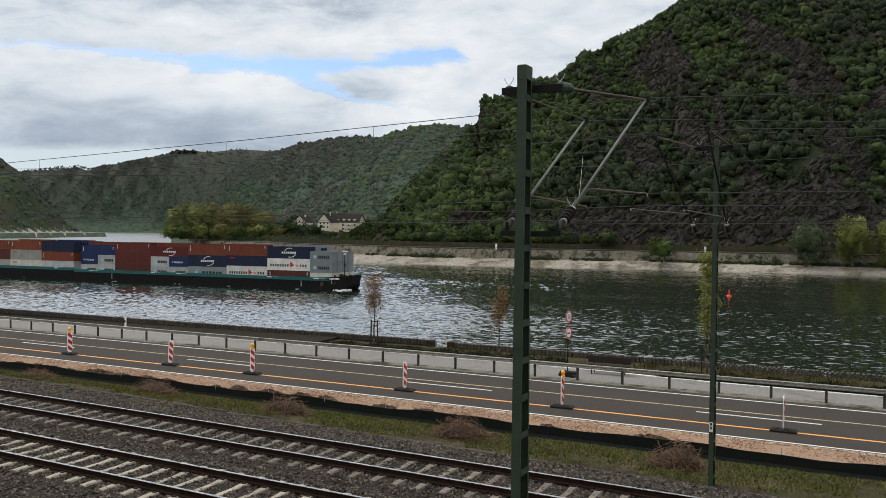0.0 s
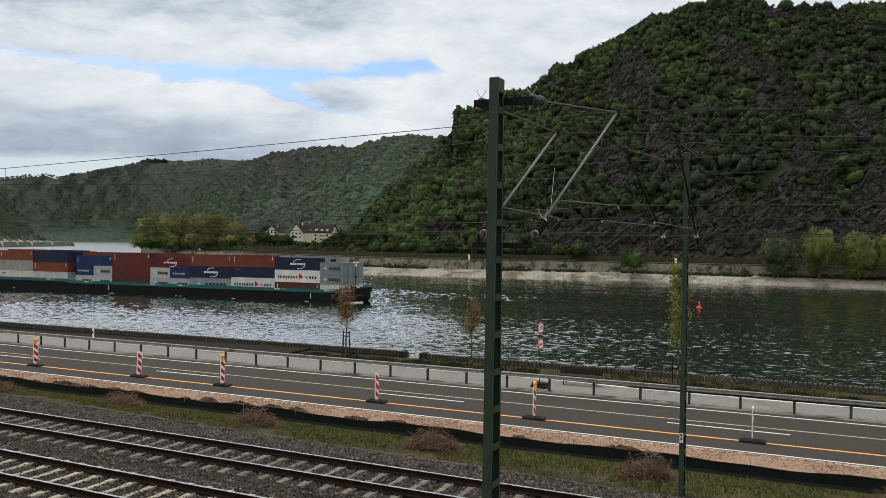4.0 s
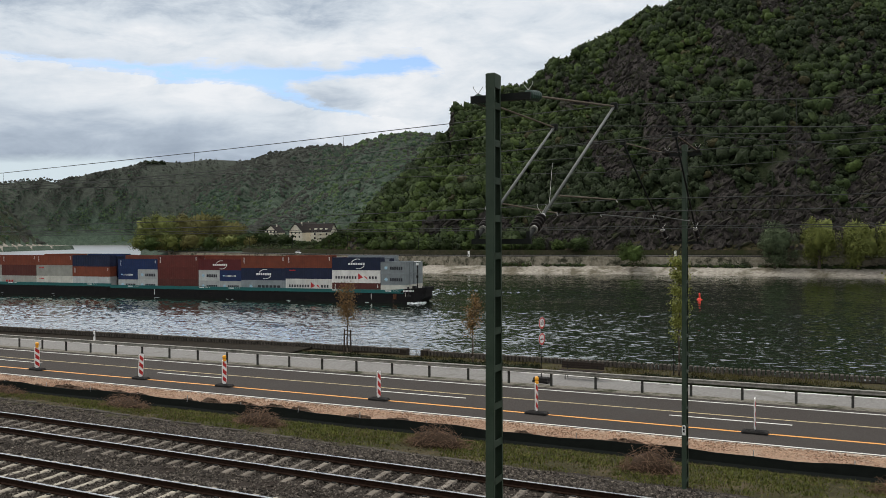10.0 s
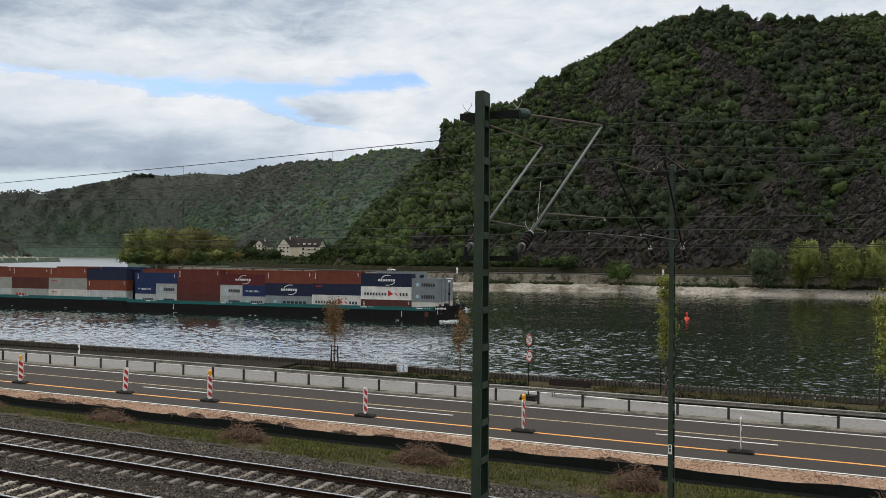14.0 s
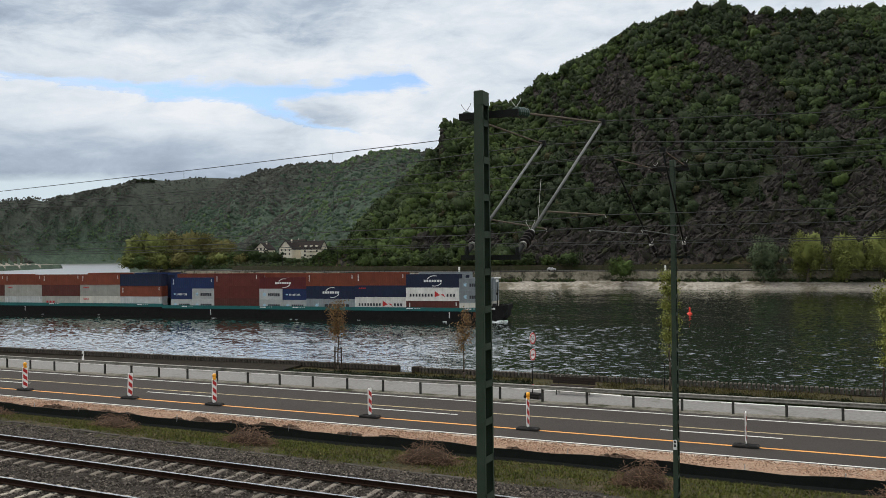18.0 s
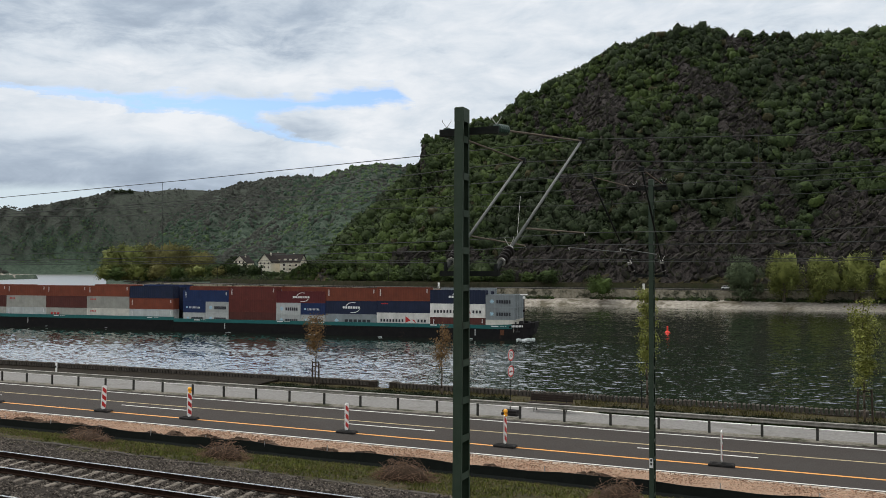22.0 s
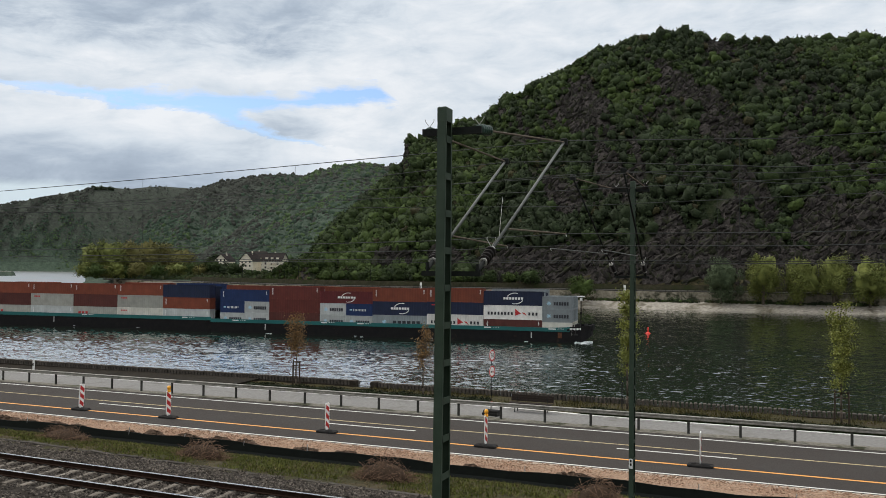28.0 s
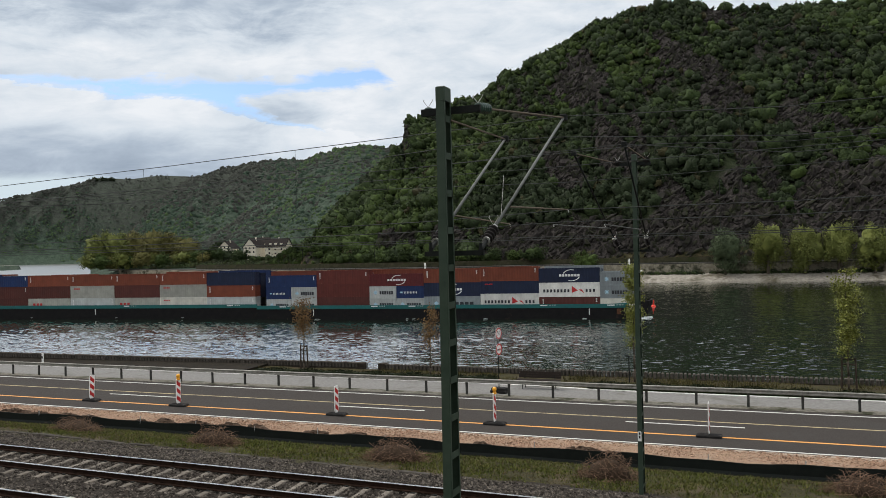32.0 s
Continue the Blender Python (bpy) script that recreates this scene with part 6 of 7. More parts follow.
# per bay: front end, then tiers from the floor: (height, [(paint, mark), ...])
BAYS = [
    (6.13, [(STD, [("cream", ""), ]), (STD, [("grey", "star")]), (STD, [("grey", "star")])], SHORT),
    (0.0, [(STD, [("darkred", "code")]), (HC, [("white", "flag")]), (HC, [("navy", "arc")])], LONG),
    (-12.25, [(3.35, [("white", "flag")]), (STD, [("navy", "tag")]), (HC, [("brown", "code")])], LONG),
    (-24.5, [(HC, [("grey", "star")]), (HC, [("navy", "arc")]), (HC, [("brown", "code")])], LONG),
    (-36.75, [(STD, [("pale", "star"), ("pale", "star")]), (STD, [("blue", "script"), ("pale", "star")]), (STD, [("maroon", "arc")])], LONG),
    (-49.0, [(HC, [("darkred", "")]), (HC, [("red", "")]), (HC, [("red", "code")])], LONG),
    (-61.25, [(STD, [("pale", "star"), ("pale", "star")]), (STD, [("pale", "star"), ("blue", "script")]), (STD, [("blue", "code")])], LONG),
    (-76.14, [(HC, [("pale", "code")]), (STD, [("brown", "code")]), (HC, [("navy", "")])], LONG),
    (-88.39, [(HC, [("cream", "tag")]), (HC, [("stone", "tag")]), (STD, [("brown", "code")])], LONG),
    (-100.64, [(HC, [("stone", "rings")]), (HC, [("darkred", "")]), (STD, [("brown", "code")])], LONG),
    (-112.89, [(HC, [("pale", "code")]), (HC, [("stone", "tag")]), (STD, [("brown", "code")])], LONG),
    (-125.14, [(HC, [("stone", "rings")]), (HC, [("darkred", "")]), (STD, [("brown", "code")])], LONG),
    (-137.39, [(HC, [("darkred", "")]), (HC, [("darkred", "code")]), (STD, [("blue", "code")])], LONG),
    (-149.64, [(HC, [("stone", "")]), (HC, [("stone", "tag")]), (STD, [("brown", "code")])], LONG),
]


def make_ship():
    hull("container_barge", -75.6, 9.7, True, "black barge hull with a teal gunwale, loaded with containers")
    hull("container_barge", -168.3, -75.75, False, "black barge hull with a teal gunwale, pushed behind the first")
    rng = random.Random(4)
    for front, tiers, L in BAYS:
        # the second barge floats higher, the short bay at the bow stands lower
        base = FLOOR + (0.3 if front < -75 else -0.35 if L == SHORT else 0.0)
        z = base
        for H, row in tiers:
            real = HC if H > 3 else H
            z0 = z + (H - real)
            if L == LONG and len(row) == 2:
                container(front, 0.42, z0, SHORT, real, *row[0])
                container(front - 6.12, 0.42, z0, SHORT, real, *row[1])
            else:
                container(front, 0.42, z0, L, real, *row[0])
            z += H
        for k in (1, 2, 3):
            z = base
            for t in range(3):
                H = HC if rng.random() < 0.6 else STD
                paint = rng.choice(["brown", "brown", "red", "navy", "grey", "darkred", "blue", "stone"])
                if L == SHORT:
                    H, paint = STD, 'grey' if t else 'cream'
                if t or k == 3 or L == SHORT:
                    container(front, 0.42 + 2.68 * k, z, L, H, paint)
                z += H


make_ship()


# ---- the far bank and the hillsides ----
LEAF_WILLOW = mat("willow_leaf", (0.078, 0.096, 0.022), (0.15, 0.165, 0.042), 0.4, 0.8, vary=0.3, island=True, spec=0.2)
SCRUB_SOIL = mat("scrubby_soil", (0.020, 0.022, 0.011), (0.060, 0.054, 0.034), 0.5, 0.95, bump=0.8, bscale=2.0, wear=(0.03, 0.036, 0.014), wscale=0.12, wlow=0.5)
FAR_ASPHALT = mat("old_road", (0.045, 0.043, 0.040), (0.075, 0.072, 0.066), 0.8, 0.95)
LEAF_SILVER = mat("silver_willow_leaf", (0.042, 0.062, 0.03), (0.086, 0.112, 0.058), 0.4, 0.8, vary=0.3, island=True, spec=0.2)
LEAF_BROWN = mat("budding_crown", (0.08, 0.08, 0.024), (0.145, 0.132, 0.042), 0.3, 0.85, vary=0.3, island=True, spec=0.2)
LEAF_FRESH = mat("fresh_leaf", (0.028, 0.048, 0.011), (0.054, 0.08, 0.019), 0.9, 0.9, vary=0.22, island=True, spec=0.2, bump=30, bscale=0.9)
LEAF_MID = mat("mid_leaf", (0.018, 0.033, 0.01), (0.039, 0.058, 0.017), 0.9, 0.9, vary=0.22, island=True, spec=0.2, bump=30, bscale=0.9)
LEAF_DRY = mat("dry_scrub", (0.03, 0.029, 0.013), (0.054, 0.049, 0.021), 0.9, 0.9, vary=0.22, island=True, spec=0.2, bump=30, bscale=0.9)
LEAF_DARK = mat("dark_leaf", (0.013, 0.022, 0.009), (0.026, 0.039, 0.015), 0.9, 0.9, vary=0.22, island=True, spec=0.2, bump=30, bscale=0.9)
RENDER_WHITE = mat("house_render", (0.66, 0.61, 0.5), (0.8, 0.75, 0.63), 0.8, 0.9)
ROOF_SLATE = mat("slate_roof", (0.018, 0.015, 0.014), (0.036, 0.030, 0.028), 1.0, 0.95, bump=0.2)
WINDOW_DARK = mat("dark_window", (0.01, 0.012, 0.014), (0.02, 0.022, 0.025), 1.0, 0.15)
BANK_STONE = mat("far_wall_stone", (0.15, 0.135, 0.1), (0.33, 0.3, 0.235), 0.9, 0.95, bump=0.8, bscale=1.6, wear=(0.040, 0.042, 0.026), wscale=0.22, wlow=0.5)


def crowns(c, rad, tall, rng, nu=10, nv=5, lobes=5, reach=0.5, ragged=0.09, swell=(0.44, 0.62)):
    """Closed leafy masses: each the skin of several overlapping lobes about its middle. Gives corners, faces and the skin's directions."""
    m = len(c)
    th = np.radians(np.linspace(5, 118, nv))
    ph = np.arange(nu) * 2 * np.pi / nu
    d = np.stack([np.sin(th)[:, None] * np.cos(ph), np.sin(th)[:, None] * np.sin(ph), np.cos(th)[:, None] + 0 * ph], -1).reshape(-1, 3)
    q = rng.normal(size=(m, lobes, 3))
    q /= np.linalg.norm(q, axis=2)[:, :, None]
    q[:, :, 2] = np.where(q[:, :, 2] < -0.3, -q[:, :, 2], q[:, :, 2])
    q *= rng.uniform(0.5, 1.0, (m, lobes, 1)) * reach
    big = rng.uniform(*swell, (m, lobes, 1))
    dot = np.einsum("mlk,dk->mld", q, d)
    disc = big ** 2 - (q * q).sum(2)[:, :, None] + dot * dot
    r = np.where(disc > 0, dot + np.sqrt(np.maximum(disc, 0)), 0).max(1)
    r = np.maximum(r, 0.36) * rng.normal(1, ragged, r.shape)
    v = c[:, None] + d[None] * r[:, :, None] * np.stack([rad, rad, tall], -1)[:, None]
    idx = np.arange(nv * nu).reshape(nv, nu)
    nxt = np.roll(idx, -1, 1)
    f = np.stack([idx[:-1], idx[1:], nxt[1:], nxt[:-1]], -1).reshape(-1, 4)
    f = (np.arange(m)[:, None, None] * (nv * nu) + f).reshape(-1, 4)
    return v.reshape(-1, 3), f, np.broadcast_to(d, v.shape).reshape(-1, 3)


def crown_points(rng, n, rx, ry, h, lobes=34):
    """Leaf clumps on the skin of several overlapping lobes, with gaps between them."""
    c = rng.normal(size=(lobes, 3))
    c *= (rng.uniform(0.30, 0.86, lobes) / np.linalg.norm(c, axis=1))[:, None]
    c *= np.array([rx, ry, h * 0.5])
    r = rng.uniform(0.18, 0.36, lobes)
    k = rng.randint(0, lobes, n)
    d = rng.normal(size=(n, 3))
    d /= np.linalg.norm(d, axis=1)[:, None]
    d[:, 2] = np.where(d[:, 2] < -0.5, -d[:, 2], d[:, 2])
    rad = r[k] * rng.uniform(0.5, 1.12, n)
    return c[k] + d * rad[:, None] * np.array([rx, ry, h * 0.72]), d


def far_tree(x, y, z, h, w, leaf, label, seed, n=900, size=0.9, clear=0.12, name="tree", group="trees on the far bank"):
    rng = np.random.RandomState(seed)
    ob = thing(name, pose(x, y, z), label, "tree" if name == "tree" else "bush", group)
    if name == "tree":
        g = Geo()
        g.tube((0, 0, -0.5), (0.2, 0, h * 0.45), 0.028 * h, 0.016 * h, 8)
        part("trunk", g, BARK, ob)
        for k in range(5):
            a = k * 1.26 + seed
            part("limb", Geo().tube((0.1, 0, h * (0.15 + 0.05 * k)), (math.cos(a) * w * 0.3, math.sin(a) * w * 0.3, h * (0.45 + 0.07 * k)), 0.011 * h, 0.004 * h, 6), BARK, ob)
    p, d = crown_points(rng, n, w * 0.5, w * 0.5, h * (1 - clear) * 1.0)
    p[:, 2] += h * (clear + (1 - clear) * 0.45)
    low = p[:, 2] > h * clear * 0.5
    v, f = leaves(p[low], size, rng, 1.0, d[low])
    v2, f2, _ = crowns(np.array([(0, 0, h * (clear + (1 - clear) * 0.42))]), np.array([w * 0.36]), np.array([h * (1 - clear) * 0.42]), rng, 26, 14, 13, 0.6, 0.13, (0.34, 0.5))
    v2[:, 2] = np.maximum(v2[:, 2], h * clear * 0.5 + 0.1)
    me = raw_mesh("crown", np.concatenate([v, v2]), np.concatenate([f, f2 + len(v)]), False)
    me.polygons.foreach_set("use_smooth", np.arange(len(f) + len(f2)) >= len(f))
    part("crown", me, leaf, ob)


for i, (x, y, z, h, w, leaf, lab) in enumerate((
        (-22.6, 358, -5.0, 19.5, 19, LEAF_SILVER, "round silver-green willow on the far river beach"),
        (-6.5, 359, -5.0, 23.0, 17, LEAF_WILLOW, "tall yellow-green willow on the far river beach"),
        (7.0, 358, -5.0, 21.5, 19, LEAF_WILLOW, "broad yellow-green willow on the far river beach"),
        (19.0, 360, -5.0, 22.0, 16, LEAF_WILLOW, "broad yellow-green willow on the far river beach"),
        (31.5, 358, -5.0, 20.0, 17, LEAF_WILLOW, "yellow-green willow on the far river beach"),
        (47.0, 359, -5.0, 20.0, 15, LEAF_WILLOW, "yellow-green willow on the far river beach"),
        (62.0, 359, -5.0, 19.0, 15, LEAF_WILLOW, "yellow-green willow on the far river beach"))):
    far_tree(x, y, z, h, w, leaf, lab, 40 + i, 9000, 0.52, 0.0)
far_tree(-78.6, 354, -5.2, 11.5, 13.5, LEAF_FRESH, "rounded green bush on the far river beach", 60, 3600, 0.42, 0.0, "bush")
far_tree(-106.7, 372, 0.5, 9.0, 14, LEAF_MID, "rounded dark green bush below the cliff", 61, 2600, 0.48, 0.0, "bush")
for i in range(16):
    q = random.Random(i)
    far_tree(-118 - 7.6 * i + q.uniform(-2, 2), 373 + 0.30 * max(0, i - 8) * 7 + q.uniform(-2, 3), 0.2, q.uniform(6, 9.5), q.uniform(9, 13), LEAF_MID if i % 3 else LEAF_FRESH, "green bush at the foot of the hill", 70 + i, 1800, 0.52, 0.0, "bush", "bushes at the foot of the hill")
for i in range(12):
    q = random.Random(50 + i)
    a, r = radians(44.9 - 0.62 * i), 585 + q.uniform(0, 15)
    far_tree(-r * math.sin(a), r * math.cos(a), -0.5, q.uniform(9, 14), q.uniform(14, 18), (LEAF_WILLOW, LEAF_FRESH, LEAF_BROWN)[i % 3], "bushy undergrowth at the edge of the wood", 140 + i, 2000, 0.75, 0.0, "bush", "undergrowth on the river bend")
# the wood on the bend and the gardens round the houses
for i, (az, r, h, w, leaf) in enumerate(((44.3, 612, 25, 26, LEAF_WILLOW), (43.3, 606, 27, 26, LEAF_WILLOW), (42.3, 612, 26, 26, LEAF_BROWN), (41.2, 608, 27, 27, LEAF_BROWN), (40.1, 618, 26, 26, LEAF_BROWN), (39.1, 628, 23, 24, LEAF_BROWN), (43.6, 650, 26, 28, LEAF_MID),
                                         (42.0, 655, 27, 28, LEAF_BROWN), (40.8, 660, 26, 26, LEAF_FRESH), (38.2, 600, 13, 18, LEAF_MID), (37.3, 596, 15, 18, LEAF_MID), (36.4, 600, 12, 16, LEAF_DARK), (35.7, 590, 12, 16, LEAF_MID),
                                         (34.6, 588, 7, 13, LEAF_MID), (33.8, 586, 7, 13, LEAF_MID), (32.9, 575, 6, 12, LEAF_FRESH), (36.9, 650, 20, 14, LEAF_DARK), (31.6, 640, 15, 14, LEAF_MID), (31.8, 560, 8, 13, LEAF_MID))):
    a = radians(az)
    far_tree(-r * math.sin(a), r * math.cos(a), 0.5, h, w, leaf, "broad tree in spring leaf near the houses on the bend" if i < 9 else "garden tree beside the white houses", 100 + i, 7000 if i < 9 else 2600, 0.75, 0.0, "tree", "trees on the river bend")


def house(az, r, z, w, d, h, roof_h, turn, label, seed, balcony=False):
    a = radians(az)
    ob = thing("house", pose(-r * math.sin(a), r * math.cos(a), z, 0, 0, turn), label, "house", "houses on the bend")
    if balcony:
        for fl in range(2):
            b = part("balcony", Geo().bevel_box(-w / 2 - 1.4, -w / 2 - 0.01, -d * 0.30, d * 0.18, 2.7 * fl + 1.9, 2.7 * fl + 2.1, 0.04), RENDER_WHITE, ob, "white balcony slab")
            part("balustrade", Geo().bevel_box(-w / 2 - 1.42, -w / 2 - 1.30, -d * 0.30, d * 0.18, 2.7 * fl + 2.1, 2.7 * fl + 3.0, 0.03), RENDER_WHITE, b, "white balustrade")
        for y in (-d * 0.27, 0.0, d * 0.27):
            part("dormer", Geo().bevel_box(-w / 2 + 0.4, -w / 2 + 2.6, y - 0.9, y + 0.9, h - 0.2, h + 2.2, 0.05), RENDER_WHITE, ob, "small white dormer in the roof")
    g = Geo().box(-w / 2, w / 2, -d / 2, d / 2, -4, h)
    part("wall", g, RENDER_WHITE, ob)
    g = Geo()
    g.loft([[(-w / 2, y, h), (w / 2, y, h), (0, y, h + roof_h)] for y in (-d / 2, d / 2)])
    part("gable", g, RENDER_WHITE, ob)
    for s in (-1, 1):
        g = Geo()
        g.loft([[(s * (w / 2 + 0.6), y, h - 0.5), (s * (w / 2 + 0.6), y, h - 0.2), (0, y, h + roof_h + 0.35), (0, y, h + roof_h + 0.02)] for y in (-d / 2 - 0.6, d / 2 + 0.6)])
        part("roof", g, ROOF_SLATE, ob, "dark slate roof")
    part("chimney", Geo().box(0.8, 1.6, 0, 0.8, h + roof_h * 0.5, h + roof_h + 1.1), RENDER_WHITE, ob)
    for fl in range(2):
        for k in range(3):
            x = -w * 0.3 + w * 0.3 * k
            win = part("window", Geo().box(x - 0.55, x + 0.55, -d / 2 - 0.03, -d / 2 + 0.1, 1.0 + 2.9 * fl, 2.4 + 2.9 * fl), WINDOW_DARK, ob)
            part("window_frame", Geo().box(x - 0.7, x + 0.7, -d / 2 - 0.06, -d / 2 - 0.031, 0.86 + 2.9 * fl, 0.98 + 2.9 * fl), RENDER_WHITE, win)
            y = -d * 0.3 + d * 0.3 * k
            win = part("window", Geo().box(-w / 2 - 0.03, -w / 2 + 0.1, y - 0.7, y + 0.7, 0.9 + 2.9 * fl, 2.4 + 2.9 * fl), WINDOW_DARK, ob)
            part("window_frame", Geo().box(-w / 2 - 0.08, -w / 2 - 0.031, y - 0.85, y + 0.85, 0.76 + 2.9 * fl, 0.88 + 2.9 * fl), RENDER_WHITE, win)


for i, az in enumerate((43.4, 43.55, 43.72, 43.9, 44.05, 44.2, 44.38, 44.55, 44.7)):
    a = radians(az)
    gx, gy = -4440 * math.sin(a), 4440 * math.cos(a)
    gz = float(terrain(np.array([gx]), np.array([gy]))[0][0])
    far_tree(gx, gy, gz - 19, 22 + 5 * math.sin(i * 2.1), 22, LEAF_DARK, "dark tree of a clump on the far ridge", 200 + i, 500, 3.0, 0.0, "tree", "clump on the far ridge")
house(34.75, 640, 8.0, 11.0, 12, 5.6, 6.0, 2, "white rendered house with a steep dark gable roof", 1)
house(33.15, 636, 7.0, 12.0, 16, 6.8, 5.4, 98, "large white house with dark half-hipped roof and balconies", 2, True)
house(36.4, 640, 9.0, 10.0, 12, 4.4, 4.6, 8, "small white house with a pale gable", 3)
house(34.2, 655, 9.0, 9.0, 12, 7.5, 4.0, 100, "white house with a dark roof behind trees", 4)
house(39.0, 700, 8.0, 10.0, 11, 5.0, 4.0, 50, "white house half hidden by trees", 5)


def bank_run(offset, x0, x1, step):
    """Places along the far bank, set back by an offset."""
    out = []
    for x in np.arange(x0, x1, step):
        y = float(np.interp(-x, [-p[0] for p in FAR_BANK[:11]], [p[1] for p in FAR_BANK[:11]]))
        out.append((x, y + offset))
    return out


def make_far_bank():
    g = Geo()
    run = bank_run(12.2, -420, 120, 6)
    g.loft([[(x, y, -5.5), (x, y + 0.5, -0.75 + 0.15 * math.sin(x * 0.31)), (x, y + 1.3, -0.75 + 0.15 * math.sin(x * 0.31)), (x, y + 1.3, -5.5)] for x, y in run])
    structure("embankment_wall", g, BANK_STONE, "long weathered stone retaining wall above the far beach", "wall")
    g = Geo()
    g.loft([[(x, y, -1.2), (x, y, -0.30), (x, y + 9, -0.28), (x, y + 9, -1.2)] for x, y in bank_run(13.6, -440, 290, 6)])
    structure("far_road", g, FAR_ASPHALT, "grey road along the far bank", "road")
    ob = thing("far_railing", Matrix(), "thin dark railing along the far road", "railing")
    pts = bank_run(13.0, -300, 90, 3.0)
    for a, b in zip(pts, pts[1:]):
        part("rail_bar", Geo().tube((*a, 0.25), (*b, 0.25), 0.06, None, 4), DARK_STEEL, ob)
        part("railing_post", Geo().box(a[0] - 0.06, a[0] + 0.06, a[1] - 0.06, a[1] + 0.06, -0.8, 0.3), DARK_STEEL, ob)
    g = Geo()
    g.loft([[(x, y, -0.5), (x, y + 0.6, 1.9), (x, y + 8, 1.9), (x, y + 12, 0.4)] for x, y in bank_run(26, -330, 110, 8)])
    structure("rail_embankment", g, SCRUB_SOIL, "dark railway embankment under the cliff", "embankment")
    g = Geo()
    for dy in (2.0, 3.5):
        g.path([(x, y + dy, 1.98) for x, y in bank_run(26, -330, 110, 12)], 0.07, 4)
    structure("far_track", g, RAIL_RUST, "railway track on the far embankment", "railway")
    for x in (-62.0, -150.0, 12.0):
        y = bank_run(13.3, x, x + 1, 2)[0][1]
        ob = tagged(part("kilometre_board", Geo().bevel_box(-0.45, 0.45, -0.1, 0.1, 0, 2.6, 0.05), SIGN_WHITE), "white upright board on the far embankment wall", "board", "boards on the far wall")
        ob.matrix_basis = pose(x, y, -0.8)
    for x in np.arange(-330, 60, 48.0):
        y = bank_run(33, x, x + 1, 2)[0][1]
        ob = thing("far_catenary_mast", pose(x, y, 1.8), "thin dark railway mast on the far embankment", "catenary mast", "masts on the far bank")
        part("pole", Geo().tube((0, 0, 0), (0, 0, 8.0), 0.14, 0.09, 6), DARK_STEEL, ob)
        part("arm", Geo().tube((0, 0, 7.0), (0, -3.0, 7.4), 0.05, None, 5), DARK_STEEL, ob)


make_far_bank()


def make_scrub():
    """Low scrub and grass between the far road and the foot of the hill, and round the river bend."""
    rng = np.random.RandomState(31)
    n = 5200
    x = rng.uniform(-430, 110, n)
    y = np.interp(-x, [-p[0] for p in FAR_BANK[:11]], [p[1] for p in FAR_BANK[:11]]) + rng.uniform(40, 66, n)
    a, r = np.radians(rng.uniform(31, 45.5, 1500)), rng.uniform(555, 650, 1500)
    x, y = np.concatenate([x, -r * np.sin(a)]), np.concatenate([y, r * np.cos(a)])
    z, kind = terrain(x, y)
    ok = (z < 14) & (kind != 1) & (z > -5) & (bare(x, y) < 0.25)
    x, y, z = x[ok], y[ok], np.maximum(z[ok], 0.3)
    # weeds at the foot of the retaining wall
    wx = rng.uniform(-400, 100, 1500)
    wx = wx[fbm(wx, wx * 0, 30, 15, 3) > -0.1]
    wy = np.interp(-wx, [-p[0] for p in FAR_BANK[:11]], [p[1] for p in FAR_BANK[:11]]) + rng.uniform(9.5, 12.2, len(wx))
    x, y, z = np.concatenate([x, wx]), np.concatenate([y, wy]), np.concatenate([z, np.full(len(wx), -4.9)])
    m = len(x)
    s = rng.gamma(2.0, 0.42, (m, 1, 1)) + 0.3
    s[-len(wx):] *= 0.55
    d = rng.normal(size=(m, 26, 3))
    d /= np.linalg.norm(d, axis=2)[:, :, None]
    d[:, :, 2] = np.abs(d[:, :, 2])
    p = (np.stack([x, y, z], -1)[:, None] + d * s * np.array([1.6, 1.6, 1.5])).reshape(-1, 3)
    v, f = leaves(p, 0.75, rng, 1.0, d.reshape(-1, 3))
    me = raw_mesh("bank_scrub", v, f, False)
    for q in (LEAF_MID, LEAF_DARK, LEAF_FRESH, LEAF_DRY):
        me.materials.append(q)
    me.polygons.foreach_set("material_index", np.repeat(rng.choice([0, 0, 1, 1, 2, 3], m), 26).astype(np.int32))
    me.update()
    tagged(new("bank_scrub", me), "low green and brown scrub along the far bank", "scrub", "", "stuff")


make_scrub()


def make_buoy():
    ob = thing("river_buoy", pose(-29.2, 203.4, WATER) @ Matrix.Scale(0.8, 4), "red navigation buoy with a pointed top floating on the river", "buoy")
    part("float", Geo().lathe([(0.3, -0.5), (0.75, -0.3), (0.8, 0.1), (0.5, 0.4), (0.26, 0.55)], 16), BUOY_RED, ob, "", True)
    part("tower", Geo().lathe([(0.28, 0.5), (0.22, 1.2), (0.22, 1.4)], 12), BUOY_RED, ob, "", True)
    part("topmark", Geo().lathe([(0.27, 1.4), (0.22, 1.8), (0.04, 2.0)], 12), BUOY_RED, ob, "", True)


BUOY_RED = mat("buoy_red", (0.62, 0.035, 0.02), (0.75, 0.06, 0.035), 3, 0.5)
make_buoy()


